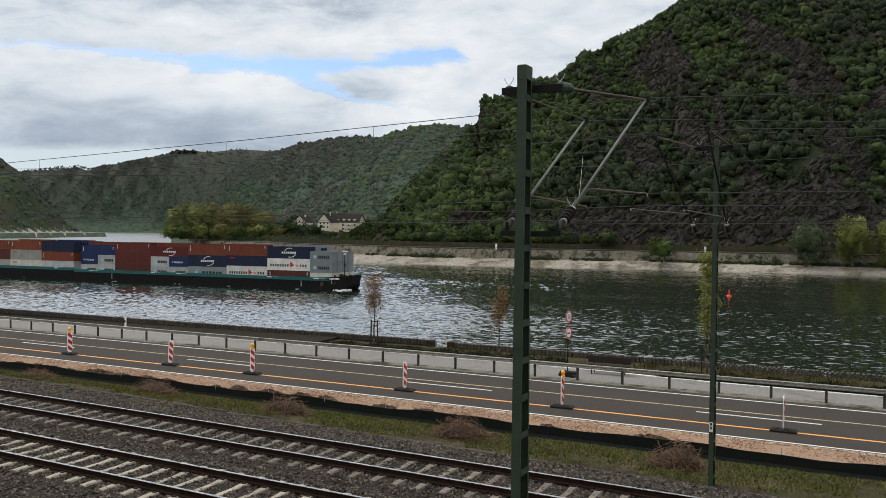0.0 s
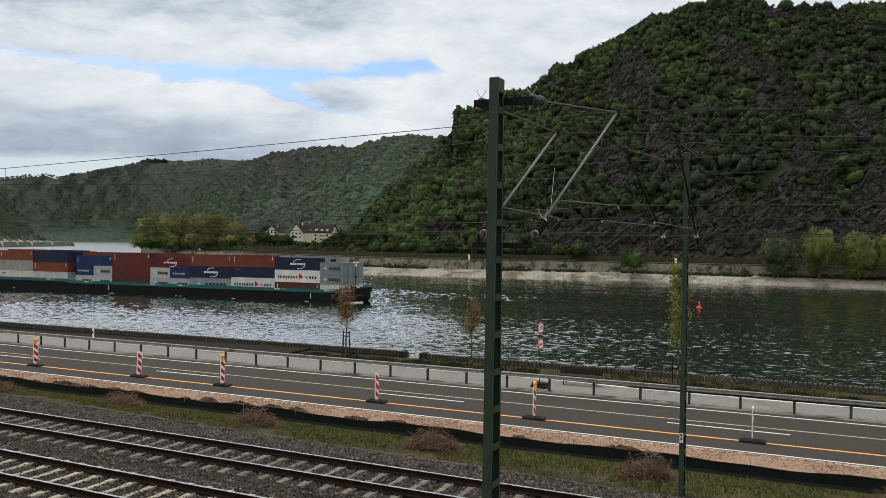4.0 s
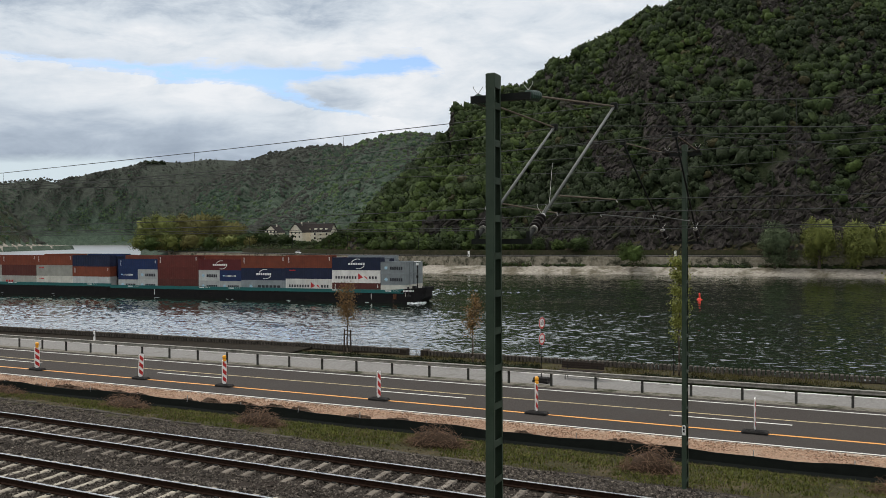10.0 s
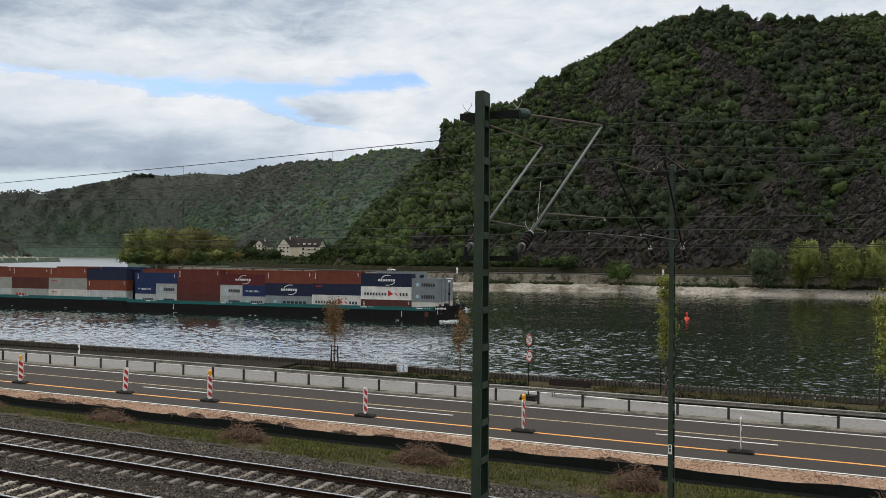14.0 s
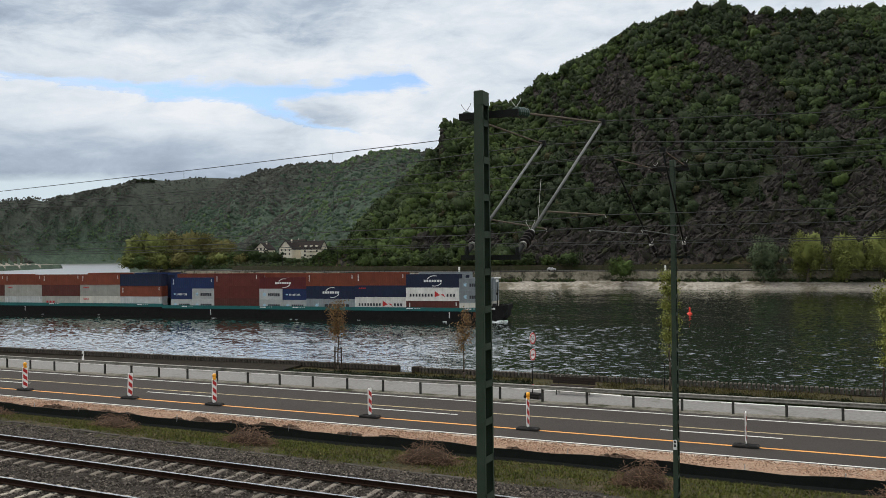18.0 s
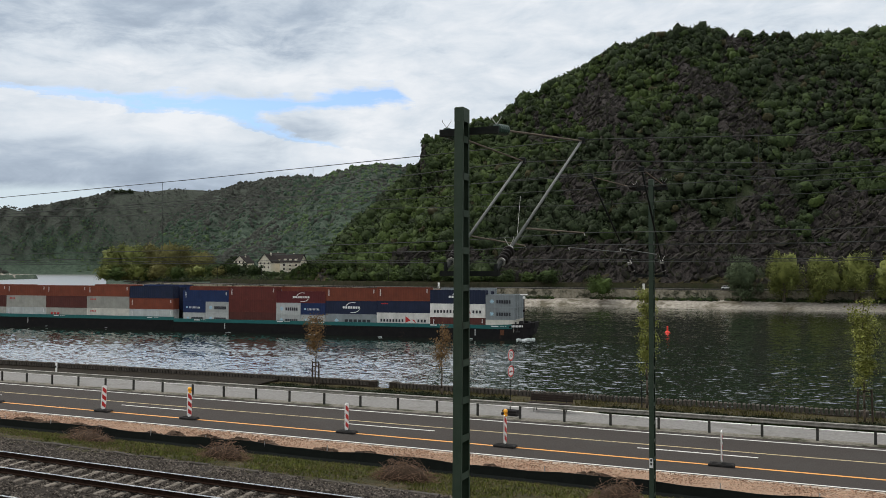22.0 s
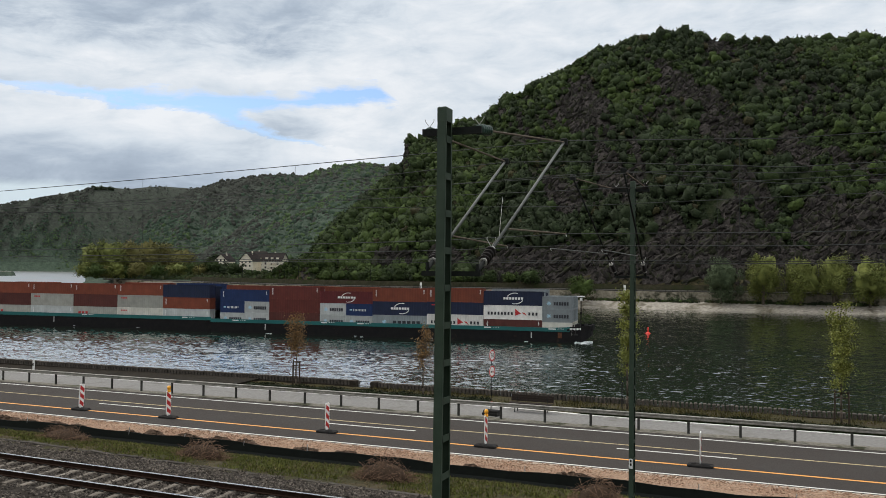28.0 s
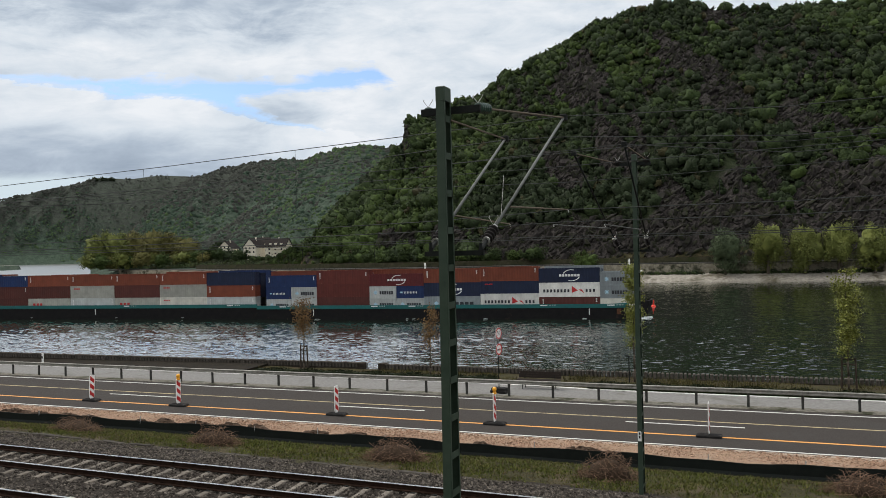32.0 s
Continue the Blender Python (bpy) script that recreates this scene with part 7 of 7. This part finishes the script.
def make_woods():
    """Trees and shrubs of the near hillside, thin on bare rock; then the woods of the farther hills."""
    rng = np.random.RandomState(17)
    n = 12000
    a, u = np.radians(rng.uniform(-11, 34.5, n)), rng.rand(n) ** 0.85 * 1.04
    u[:420] = rng.uniform(0.965, 1.03, 420)
    deg = np.degrees(a)
    foot, crest = np.interp(deg, HILL_A[0], HILL_A[1]), np.interp(deg, HILL_A[0], HILL_A[2])
    r = foot + (crest - foot) * u
    x, y = -r * np.sin(a), r * np.cos(a)
    keep = rng.rand(n) > bare(x, y) * 1.3
    x, y, u = x[keep], y[keep], u[keep]
    z, kind = terrain(x, y)
    ok = kind == 2
    x, y, z, u = x[ok], y[ok], z[ok], u[ok]
    m = len(x)
    # More pale leaf on the left flank: its brighter light set by leaf colour.
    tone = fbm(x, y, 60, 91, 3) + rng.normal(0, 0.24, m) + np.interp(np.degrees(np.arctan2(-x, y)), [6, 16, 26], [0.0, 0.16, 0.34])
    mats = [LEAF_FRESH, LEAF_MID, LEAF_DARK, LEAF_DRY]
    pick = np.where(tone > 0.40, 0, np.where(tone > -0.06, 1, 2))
    pick = np.where(rng.rand(m) < 0.025, 3, pick)
    rock = bare(x, y)
    s = np.where(u > 0.95, 0.95, 1.0) * np.clip(rng.lognormal(-0.25, 0.34, m), 0.35, 1.5) * (1 - 0.5 * rock) * np.interp(np.degrees(np.arctan2(-x, y)), [29.5, 31.5], [1, 0.3])
    tall = (u > 0.97) & (rng.rand(m) < 0.45) & (np.degrees(np.arctan2(-x, y)) < 19)
    s = np.where(tall, np.maximum(s, 0.65) * 1.3, s)
    c = np.stack([x, y, z + np.where(tall, 1.9, 1.5) * s], -1)
    nu, nv, per = 9, 5, 74
    v1, f1, _ = crowns(c, 3.7 * s, 4.0 * s, rng, nu, nv, 6, 0.55, 0.15, (0.34, 0.54))
    # loose sprays of leaves over the skin of each crown
    skin = v1.reshape(m, nu * nv, 3)
    at = rng.randint(0, nu * (nv - 1), (m, per))
    p = np.take_along_axis(skin, at[:, :, None].repeat(3, 2), 1)
    q = np.take_along_axis(skin, (at + rng.randint(0, nu + 2, (m, per)))[:, :, None].repeat(3, 2) % (nu * nv), 1)
    p = p + (q - p) * rng.rand(m, per, 1) * 0.6
    out = (p - c[:, None]).reshape(-1, 3)
    p = (c[:, None] + (p - c[:, None]) * rng.uniform(0.92, 1.22, (m, per, 1))).reshape(-1, 3)
    v2, f2 = leaves(p, 1.05, rng, 0.9, out / (np.linalg.norm(out, axis=1)[:, None] + 1e-6) + rng.normal(0, 0.48, out.shape))
    v, f = np.concatenate([v1, v2]), np.concatenate([f1, f2 + len(v1)])
    me = raw_mesh("hillside_trees", v, f, False)
    me.polygons.foreach_set("use_smooth", np.arange(len(f)) < len(f1))
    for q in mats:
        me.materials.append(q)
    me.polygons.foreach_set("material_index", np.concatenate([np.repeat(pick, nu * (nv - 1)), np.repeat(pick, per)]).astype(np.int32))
    me.update()
    tagged(new("hillside_trees", me), "spring-green trees and shrubs scattered over the rocky hillside", "trees", "", "stuff")
    # farther hills
    n = 27000
    a = np.radians(rng.uniform(22, 57, n))
    deg = np.degrees(a)
    r, pick = np.zeros(n), rng.rand(n)
    u = rng.rand(n) ** 0.9 * 0.99
    for table, lo, hi in ((HILL_D, 0.0, 1.0), (HILL_C, 0.0, 0.45), (HILL_B, 0.0, 0.85), (HILL_E, 0.40, 0.85), (HILL_F, 0.66, 0.85)):
        sel = (pick >= lo) & (pick < hi) & (deg > table[0][0]) & (deg < table[0][-1])
        foot, crest = np.interp(deg, table[0], table[1]), np.interp(deg, table[0], table[2])
        r = np.where(sel, foot + (crest - foot) * u, r)
    x, y = -r * np.sin(a), r * np.cos(a)
    z, kind = terrain(x, y)
    ok = ((kind == 3) | ((deg > 49) & (rng.rand(n) < 0.35))) & (z > 4)
    x, y, z, r, u = x[ok], y[ok], z[ok], r[ok], u[ok]
    m = len(x)
    s = np.clip(rng.lognormal(-0.2, 0.35, m), 0.4, 1.5) * np.minimum(1.25, (r / 1500) ** 0.6)
    v, f, _ = crowns(np.stack([x, y, z - 0.8], -1), 5.0 * s, 4.6 * s, rng, 6, 3, 3, 0.4)
    per = 12
    tone = 0.75 + 0.9 * fbm(x, y, 0.12 * r, 93, 3) + rng.normal(0, 0.22, m) - 1.15 * u
    pick = np.where(tone > 0.25, 0, np.where(tone > -0.2, 1, 2))
    me = raw_mesh("distant_woods", v, f)
    for q in (HAZED_WOOD_A, HAZED_WOOD_B, HAZED_WOOD_C):
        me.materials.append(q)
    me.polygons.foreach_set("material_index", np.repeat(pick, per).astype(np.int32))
    me.update()
    tagged(new("distant_woods", me), "woods covering the distant valley hills", "woods", "", "stuff")


CRAG = mat("crag_rock", (0.012, 0.011, 0.0105), (0.044, 0.039, 0.036), 0.7, 0.95, bump=1.0, bscale=1.6, wear=(0.022, 0.026, 0.012), wscale=0.25, wlow=0.48, vary=0.28, island=True)


def make_crags():
    """Broken rock standing out of the bare parts of the hillside."""
    rng = np.random.RandomState(23)
    n = 60000
    a = np.radians(rng.uniform(-10, 27, n))
    deg = np.degrees(a)
    foot, crest = np.interp(deg, HILL_A[0], HILL_A[1]), np.interp(deg, HILL_A[0], HILL_A[2])
    r = foot + (crest - foot) * rng.rand(n) * 1.02
    x, y = -r * np.sin(a), r * np.cos(a)
    keep = bare(x, y) > 0.2 + 0.6 * rng.rand(n)
    x, y = x[keep][:9000], y[keep][:9000]
    z, kind = terrain(x, y)
    ok = kind == 2
    x, y, z = x[ok], y[ok], z[ok]
    m = len(x)
    t = (1 + 5 ** 0.5) / 2
    ico = np.array([(-1, t, 0), (1, t, 0), (-1, -t, 0), (1, -t, 0), (0, -1, t), (0, 1, t), (0, -1, -t), (0, 1, -t), (t, 0, -1), (t, 0, 1), (-t, 0, -1), (-t, 0, 1)]) / 1.9
    f = np.array([(0, 11, 5), (0, 5, 1), (0, 1, 7), (0, 7, 10), (0, 10, 11), (1, 5, 9), (5, 11, 4), (11, 10, 2), (10, 7, 6), (7, 1, 8), (3, 9, 4), (3, 4, 2), (3, 2, 6), (3, 6, 8), (3, 8, 9), (4, 9, 5), (2, 4, 11), (6, 2, 10), (8, 6, 7), (9, 8, 1)])
    size = np.minimum(2.4, rng.gamma(1.3, 0.42, (m, 1, 1)) + 0.3)
    v = ico[None] * rng.uniform(0.55, 1.35, (m, 12, 1)) * size * np.array([0.95, 0.9, 1.55])
    lean = rng.normal(0, 0.55, (m, 1))
    v[:, :, 0] += v[:, :, 2] * (0.35 + lean)
    v = (v + np.stack([x, y, z], -1)[:, None]).reshape(-1, 3)
    me = raw_mesh("crags", v, (np.arange(m)[:, None, None] * 12 + f).reshape(-1, 3), False)
    me.materials.append(CRAG)
    tagged(new("crags", me), "dark broken rock crags on the hillside", "rock", "", "stuff")


make_crags()
# Far woods: valley haze mixed into each colour, paler and bluer than near leaves.
HAZED_WOOD_A = mat("hazed_fresh_wood", (0.048, 0.078, 0.036), (0.084, 0.124, 0.056), 0.25, 0.9, vary=0.14, island=True, spec=0.1, bump=60, bscale=0.3)
HAZED_WOOD_B = mat("hazed_wood", (0.034, 0.057, 0.040), (0.060, 0.090, 0.062), 0.25, 0.9, vary=0.14, island=True, spec=0.1, bump=60, bscale=0.3)
HAZED_WOOD_C = mat("hazed_bare_wood", (0.044, 0.049, 0.042), (0.07, 0.073, 0.062), 0.25, 0.9, vary=0.14, island=True, spec=0.1, bump=60, bscale=0.3)
make_woods()


# ---- the passing car ----
CAR_BLUE = mat("car_paint_navy", (0.003, 0.006, 0.028), (0.005, 0.011, 0.045), 2, 0.18, spec=0.5)
CAR_GLASS = mat("car_glass", (0.016, 0.021, 0.022), (0.03, 0.036, 0.037), 2, 0.05, spec=1.0)
TYRE = mat("tyre", (0.010, 0.010, 0.010), (0.02, 0.02, 0.02), 8, 0.85)
ALLOY = mat("alloy_rim", (0.55, 0.56, 0.57), (0.68, 0.69, 0.70), 6, 0.3, metal=0.9)
TAIL_RED = mat("tail_lamp", (0.16, 0.008, 0.008), (0.24, 0.012, 0.011), 4, 0.15)
HEAD_GLASS = mat("head_lamp", (0.55, 0.57, 0.58), (0.72, 0.73, 0.74), 4, 0.12)
TRIM_GREY = mat("trim_silver", (0.42, 0.43, 0.44), (0.55, 0.56, 0.57), 4, 0.35, metal=0.7)
TRIM_BLACK = mat("trim_black", (0.012, 0.012, 0.013), (0.022, 0.022, 0.022), 6, 0.7)
WHEELS = []


def make_car():
    """Front at -x; origin on the road under the middle."""
    ob = thing("car", Matrix(), "dark navy-blue compact people carrier driving along the road", "car")
    L0, L1 = -2.14, 2.13
    # stations along the car: x, floor, sill-to-belt half width, belt height, top of bonnet or boot
    st = [(-2.14, 0.30, 0.55, 0.55, 0.60), (-2.08, 0.22, 0.74, 0.66, 0.72), (-1.90, 0.19, 0.84, 0.74, 0.84), (-1.50, 0.19, 0.885, 0.86, 0.98), (-1.05, 0.19, 0.888, 0.93, 1.06), (-0.4, 0.19, 0.888, 0.96, 1.0), (0.4, 0.19, 0.888, 0.99, 1.02),
          (1.1, 0.19, 0.888, 1.00, 1.03), (1.55, 0.20, 0.88, 1.01, 1.03), (1.84, 0.24, 0.84, 0.99, 1.02), (1.96, 0.30, 0.78, 0.95, 0.97), (2.01, 0.40, 0.70, 0.86, 0.88)]
    rings = []
    for x, fl, w, belt, top in st:
        rings.append([(x, -w * 0.86, fl), (x, -w * 0.985, fl + 0.10), (x, -w, 0.45 + 0.1 * (belt - 0.45)), (x, -w, belt - 0.16), (x, -w * 0.965, belt), (x, -w * 0.80, top), (x, 0, top + 0.03),
                      (x, w * 0.80, top), (x, w * 0.965, belt), (x, w, belt - 0.16), (x, w, 0.45 + 0.1 * (belt - 0.45)), (x, w * 0.985, fl + 0.10), (x, w * 0.86, fl)])
    part("body", Geo().loft(rings), CAR_BLUE, ob, "dark blue painted body", True)
    # cabin: glass house and roof
    cab = [(-1.28, 0.72, 1.02, 1.03), (-0.62, 0.70, 0.98, 1.40), (-0.25, 0.69, 0.98, 1.485), (0.4, 0.68, 0.99, 1.51), (1.1, 0.67, 1.0, 1.475), (1.56, 0.66, 1.01, 1.39), (1.86, 0.70, 1.0, 1.04)]
    g = Geo()
    g.loft([[(x, -0.83, b), (x, -w, b + (t - b) * 0.86), (x, -w * 0.8, t), (x, 0, t + 0.015), (x, w * 0.8, t), (x, w, b + (t - b) * 0.86), (x, 0.83, b)] for x, w, b, t in cab])
    part("glass_house", g, CAR_GLASS, ob, "tinted windows", True)
    g = Geo()
    rc = [(-0.55, 0.66, 1.42), (-0.25, 0.70, 1.50), (0.4, 0.69, 1.525), (1.1, 0.68, 1.492), (1.58, 0.67, 1.405), (1.70, 0.66, 1.355)]
    g.loft([[(x, -w * 1.02, t - 0.07), (x, -w * 0.8, t), (x, 0, t + 0.018), (x, w * 0.8, t), (x, w * 1.02, t - 0.07), (x, 0, t - 0.04)] for x, w, t in rc])
    part("roof", g, CAR_BLUE, ob, "", True)
    for s in (-1, 1):
        for x0, z0, x1, z1, wid in ((-1.22, 1.01, -0.50, 1.43, 0.045), (0.30, 0.98, 0.42, 1.48, 0.04), (1.20, 1.0, 1.36, 1.43, 0.09), (1.80, 1.02, 1.60, 1.40, 0.10)):
            p = Geo().loft([[(x - wid, s * y, z), (x + wid, s * y, z), (x + wid, s * (y - 0.03), z), (x - wid, s * (y - 0.03), z)] for x, y, z in ((x0, 0.845, z0), (x1, 0.715, z1))])
            part("pillar", p, CAR_BLUE, ob)
        part("rubbing_strip", Geo().bevel_box(-1.0, 1.05, -0.02, 0.02, 0.50, 0.535, 0.01, pose(0, s * 0.895, 0)), TRIM_GREY, ob, "silver trim strip")
        part("sill", Geo().bevel_box(-0.98, 0.98, -0.03, 0.03, 0.16, 0.26, 0.02, pose(0, s * 0.865, 0)), TRIM_BLACK, ob)
        m = part("mirror", Geo().bevel_box(-0.10, 0.08, -0.10, 0.10, 0, 0.14, 0.04, pose(-0.72, s * 0.98, 1.0)), CAR_BLUE, ob)
        part("tail_lamp", Geo().bevel_box(-0.07, 0.05, -0.12, 0.12, 0, 0.26, 0.03, pose(1.90, s * 0.71, 0.76)), TAIL_RED, ob, "red tail lamp")
        part("head_lamp", Geo().bevel_box(-0.10, 0.22, -0.14, 0.12, 0, 0.15, 0.04, pose(-1.95, s * 0.62, 0.62)), HEAD_GLASS, ob, "clear headlamp")
        for x in (-0.05, 0.95):
            part("door_handle", Geo().bevel_box(-0.09, 0.09, -0.015, 0.015, 0, 0.03, 0.008, pose(x, s * 0.895, 0.84)), TRIM_GREY, ob)
        for x in (-0.33, 0.36, 1.22):
            part("door_seam", Geo().box(x - 0.005, x + 0.005, s * 0.889 - 0.002, s * 0.889 + 0.002, 0.28, 0.94), TRIM_BLACK, ob)
        for x in (-1.38, 1.39):
            part("wheel_arch", Geo().loft([[(x + 0.365 * math.cos(a) * q, s * 0.895, 0.315 + 0.365 * math.sin(a) * q) for a in [math.pi * i / 14 for i in range(15)]] for q in (0.86, 1.0)], False, None, False), TRIM_BLACK, ob)
            wheel = new("wheel")
            wheel.parent = ob
            wheel.matrix_basis = pose(x, s * 0.80, 0.315)
            ty = Geo()
            prof = [(0.20, -0.095), (0.29, -0.10), (0.313, -0.075), (0.316, 0), (0.313, 0.075), (0.29, 0.10), (0.20, 0.095)]
            ty.lathe(prof, 28, pose(0, 0, 0, 90))
            part("tyre", ty, TYRE, wheel, "black rubber tyre", True)
            rim = Geo().loft([[(r * math.cos(2 * math.pi * i / 24), r * math.sin(2 * math.pi * i / 24), z) for i in range(24)] for r, z in ((0.185, 0.0), (0.215, 0.02), (0.205, 0.03), (0.18, 0.015))], False, pose(0, s * 0.085, 0, -90 * s))
            part("rim", rim, ALLOY, wheel, "alloy rim")
            for k in range(7):
                sp = Geo().box(0.03, 0.20, -0.012, 0.012, -0.02, 0.02, pose(0, s * 0.10, 0) @ Matrix.Rotation(2 * math.pi * k / 7, 4, "Y"))
                part("spoke", sp, ALLOY, wheel)
            part("brake_disc", Geo().lathe([(0.17, 0), (0.17, 0.012)], 16, pose(0, s * 0.06, 0, -90 * s)), TRIM_BLACK, wheel)
            part("hub", Geo().lathe([(0.05, 0), (0.045, 0.03)], 12, pose(0, s * 0.09, 0, -90 * s)), ALLOY, wheel)
            WHEELS.append(wheel)
    part("rear_bumper", Geo().bevel_box(1.80, 2.05, -0.80, 0.80, 0.30, 0.52, 0.05), CAR_BLUE, ob)
    part("rear_plate", Geo().bevel_box(2.01, 2.03, -0.26, 0.26, 0.72, 0.83, 0.01), SIGN_WHITE, ob, "pale plate with dark bars")
    for k in range(5):
        part("plate_bar", Geo().box(2.03, 2.034, -0.2 + 0.08 * k, -0.15 + 0.08 * k, 0.745, 0.805), SIGN_BLACK, ob)
    part("tail_trim", Geo().bevel_box(1.97, 2.01, -0.36, 0.36, 0.83, 0.87, 0.01), TRIM_GREY, ob, "silver tailgate trim")
    part("front_plate", Geo().bevel_box(-2.17, -2.15, -0.26, 0.26, 0.36, 0.47, 0.01), SIGN_WHITE, ob)
    part("grille", Geo().bevel_box(-2.14, -2.06, -0.42, 0.42, 0.50, 0.62, 0.02), TRIM_BLACK, ob)
    part("rear_spoiler", Geo().bevel_box(1.56, 1.80, -0.58, 0.58, 1.36, 1.39, 0.01), CAR_BLUE, ob)
    part("underbody", Geo().box(-1.9, 1.9, -0.7, 0.7, 0.17, 0.30), TRIM_BLACK, ob)
    return ob


CAR = make_car()
CAR_SPEED = 17.2


def car_x(t):
    """The front wheels pass x = -9.73 at 7.2 s."""
    return -9.73 - CAR_SPEED * (t - 7.2) + 1.38


# ---- a white car on the far road ----
FAR_CAR_ROWS = [(0, -455), (5, -358), (10, -261), (14, -186), (18, -111), (21, -49.4), (26, 54), (32, 178)]


def make_far_car():
    ob = thing("far_car", Matrix(), "small white car driving along the far bank road", "car")
    white = mat("car_paint_white", (0.62, 0.63, 0.64), (0.72, 0.73, 0.74), 2, 0.25, spec=0.5)
    st = [(-2.0, 0.30, 0.70, 0.62), (-1.7, 0.22, 0.84, 0.78), (-1.0, 0.20, 0.87, 0.90), (0.2, 0.20, 0.87, 0.93), (1.4, 0.20, 0.86, 0.98), (1.95, 0.28, 0.78, 0.92)]
    part("body", Geo().loft([[(x, -w, f), (x, -w, t - 0.1), (x, -w * 0.9, t), (x, w * 0.9, t), (x, w, t - 0.1), (x, w, f)] for x, f, w, t in st]), white, ob, "white painted body", True)
    cab = [(-1.1, 0.78, 0.90, 0.93), (-0.4, 0.68, 0.92, 1.38), (0.5, 0.66, 0.92, 1.44), (1.4, 0.64, 0.95, 1.34), (1.8, 0.72, 0.95, 1.0)]
    part("glass_house", Geo().loft([[(x, -0.8, b), (x, -w, t), (x, w, t), (x, 0.8, b)] for x, w, b, t in cab]), CAR_GLASS, ob, "dark windows", True)
    part("roof", Geo().bevel_box(-0.45, 1.45, -0.66, 0.66, 1.36, 1.46, 0.03), white, ob)
    for x in (-1.3, 1.25):
        for y in (-0.78, 0.78):
            part("wheel", Geo().lathe([(0.2, -0.09), (0.30, -0.08), (0.31, 0), (0.30, 0.08), (0.2, 0.09)], 16, pose(x, y, 0.31, 90)), TYRE, ob, "black wheel", True)
    return ob


FAR_CAR = make_far_car()


def far_car_pose(x):
    """On the near lane of the far road, heading along it."""
    (xa, ya), (xb, yb) = bank_run(16.5, x - 4, x - 3, 2)[0], bank_run(16.5, x + 4, x + 5, 2)[0]
    return pose(x, (ya + yb) / 2, -0.28, 0, 0, math.degrees(math.atan2(yb - ya, xb - xa)) + 180)


# ---- what moves ----
def motions():
    walk(RIVER, [(0, pose(12, 0, 0)), (32, pose(-14, 0, 0))])
    for ob, off in MOVERS:
        walk(ob, [(t, ship_pose(*row) @ off) for t, *row in SHIP_ROWS])
    walk(CAR, [(t, pose(car_x(t), 33.86, 0.004)) for t in (0, 4, 7, 10, 14, 20, 26, 32)])
    steps = [(t0 + (t1 - t0) * k / 6, x0 + (x1 - x0) * k / 6) for (t0, x0), (t1, x1) in zip(FAR_CAR_ROWS, FAR_CAR_ROWS[1:]) for k in range(6)]
    walk(FAR_CAR, [(t, far_car_pose(x)) for t, x in steps + FAR_CAR_ROWS[-1:]])
    # the wheels turn a little under a quarter from row to row
    for w in WHEELS:
        x, y, z = w.location
        rows = []
        t = 6.2
        rows.append((0, pose(x, y, z)))
        while t < 10.2:
            rows.append((t, pose(x, y, z) @ Matrix.Rotation(-radians(82) * (t - 6.2) * FPS, 4, "Y")))
            t += 1 / 30
        rows.append((32, rows[-1][1]))
        walk(w, rows)


motions()
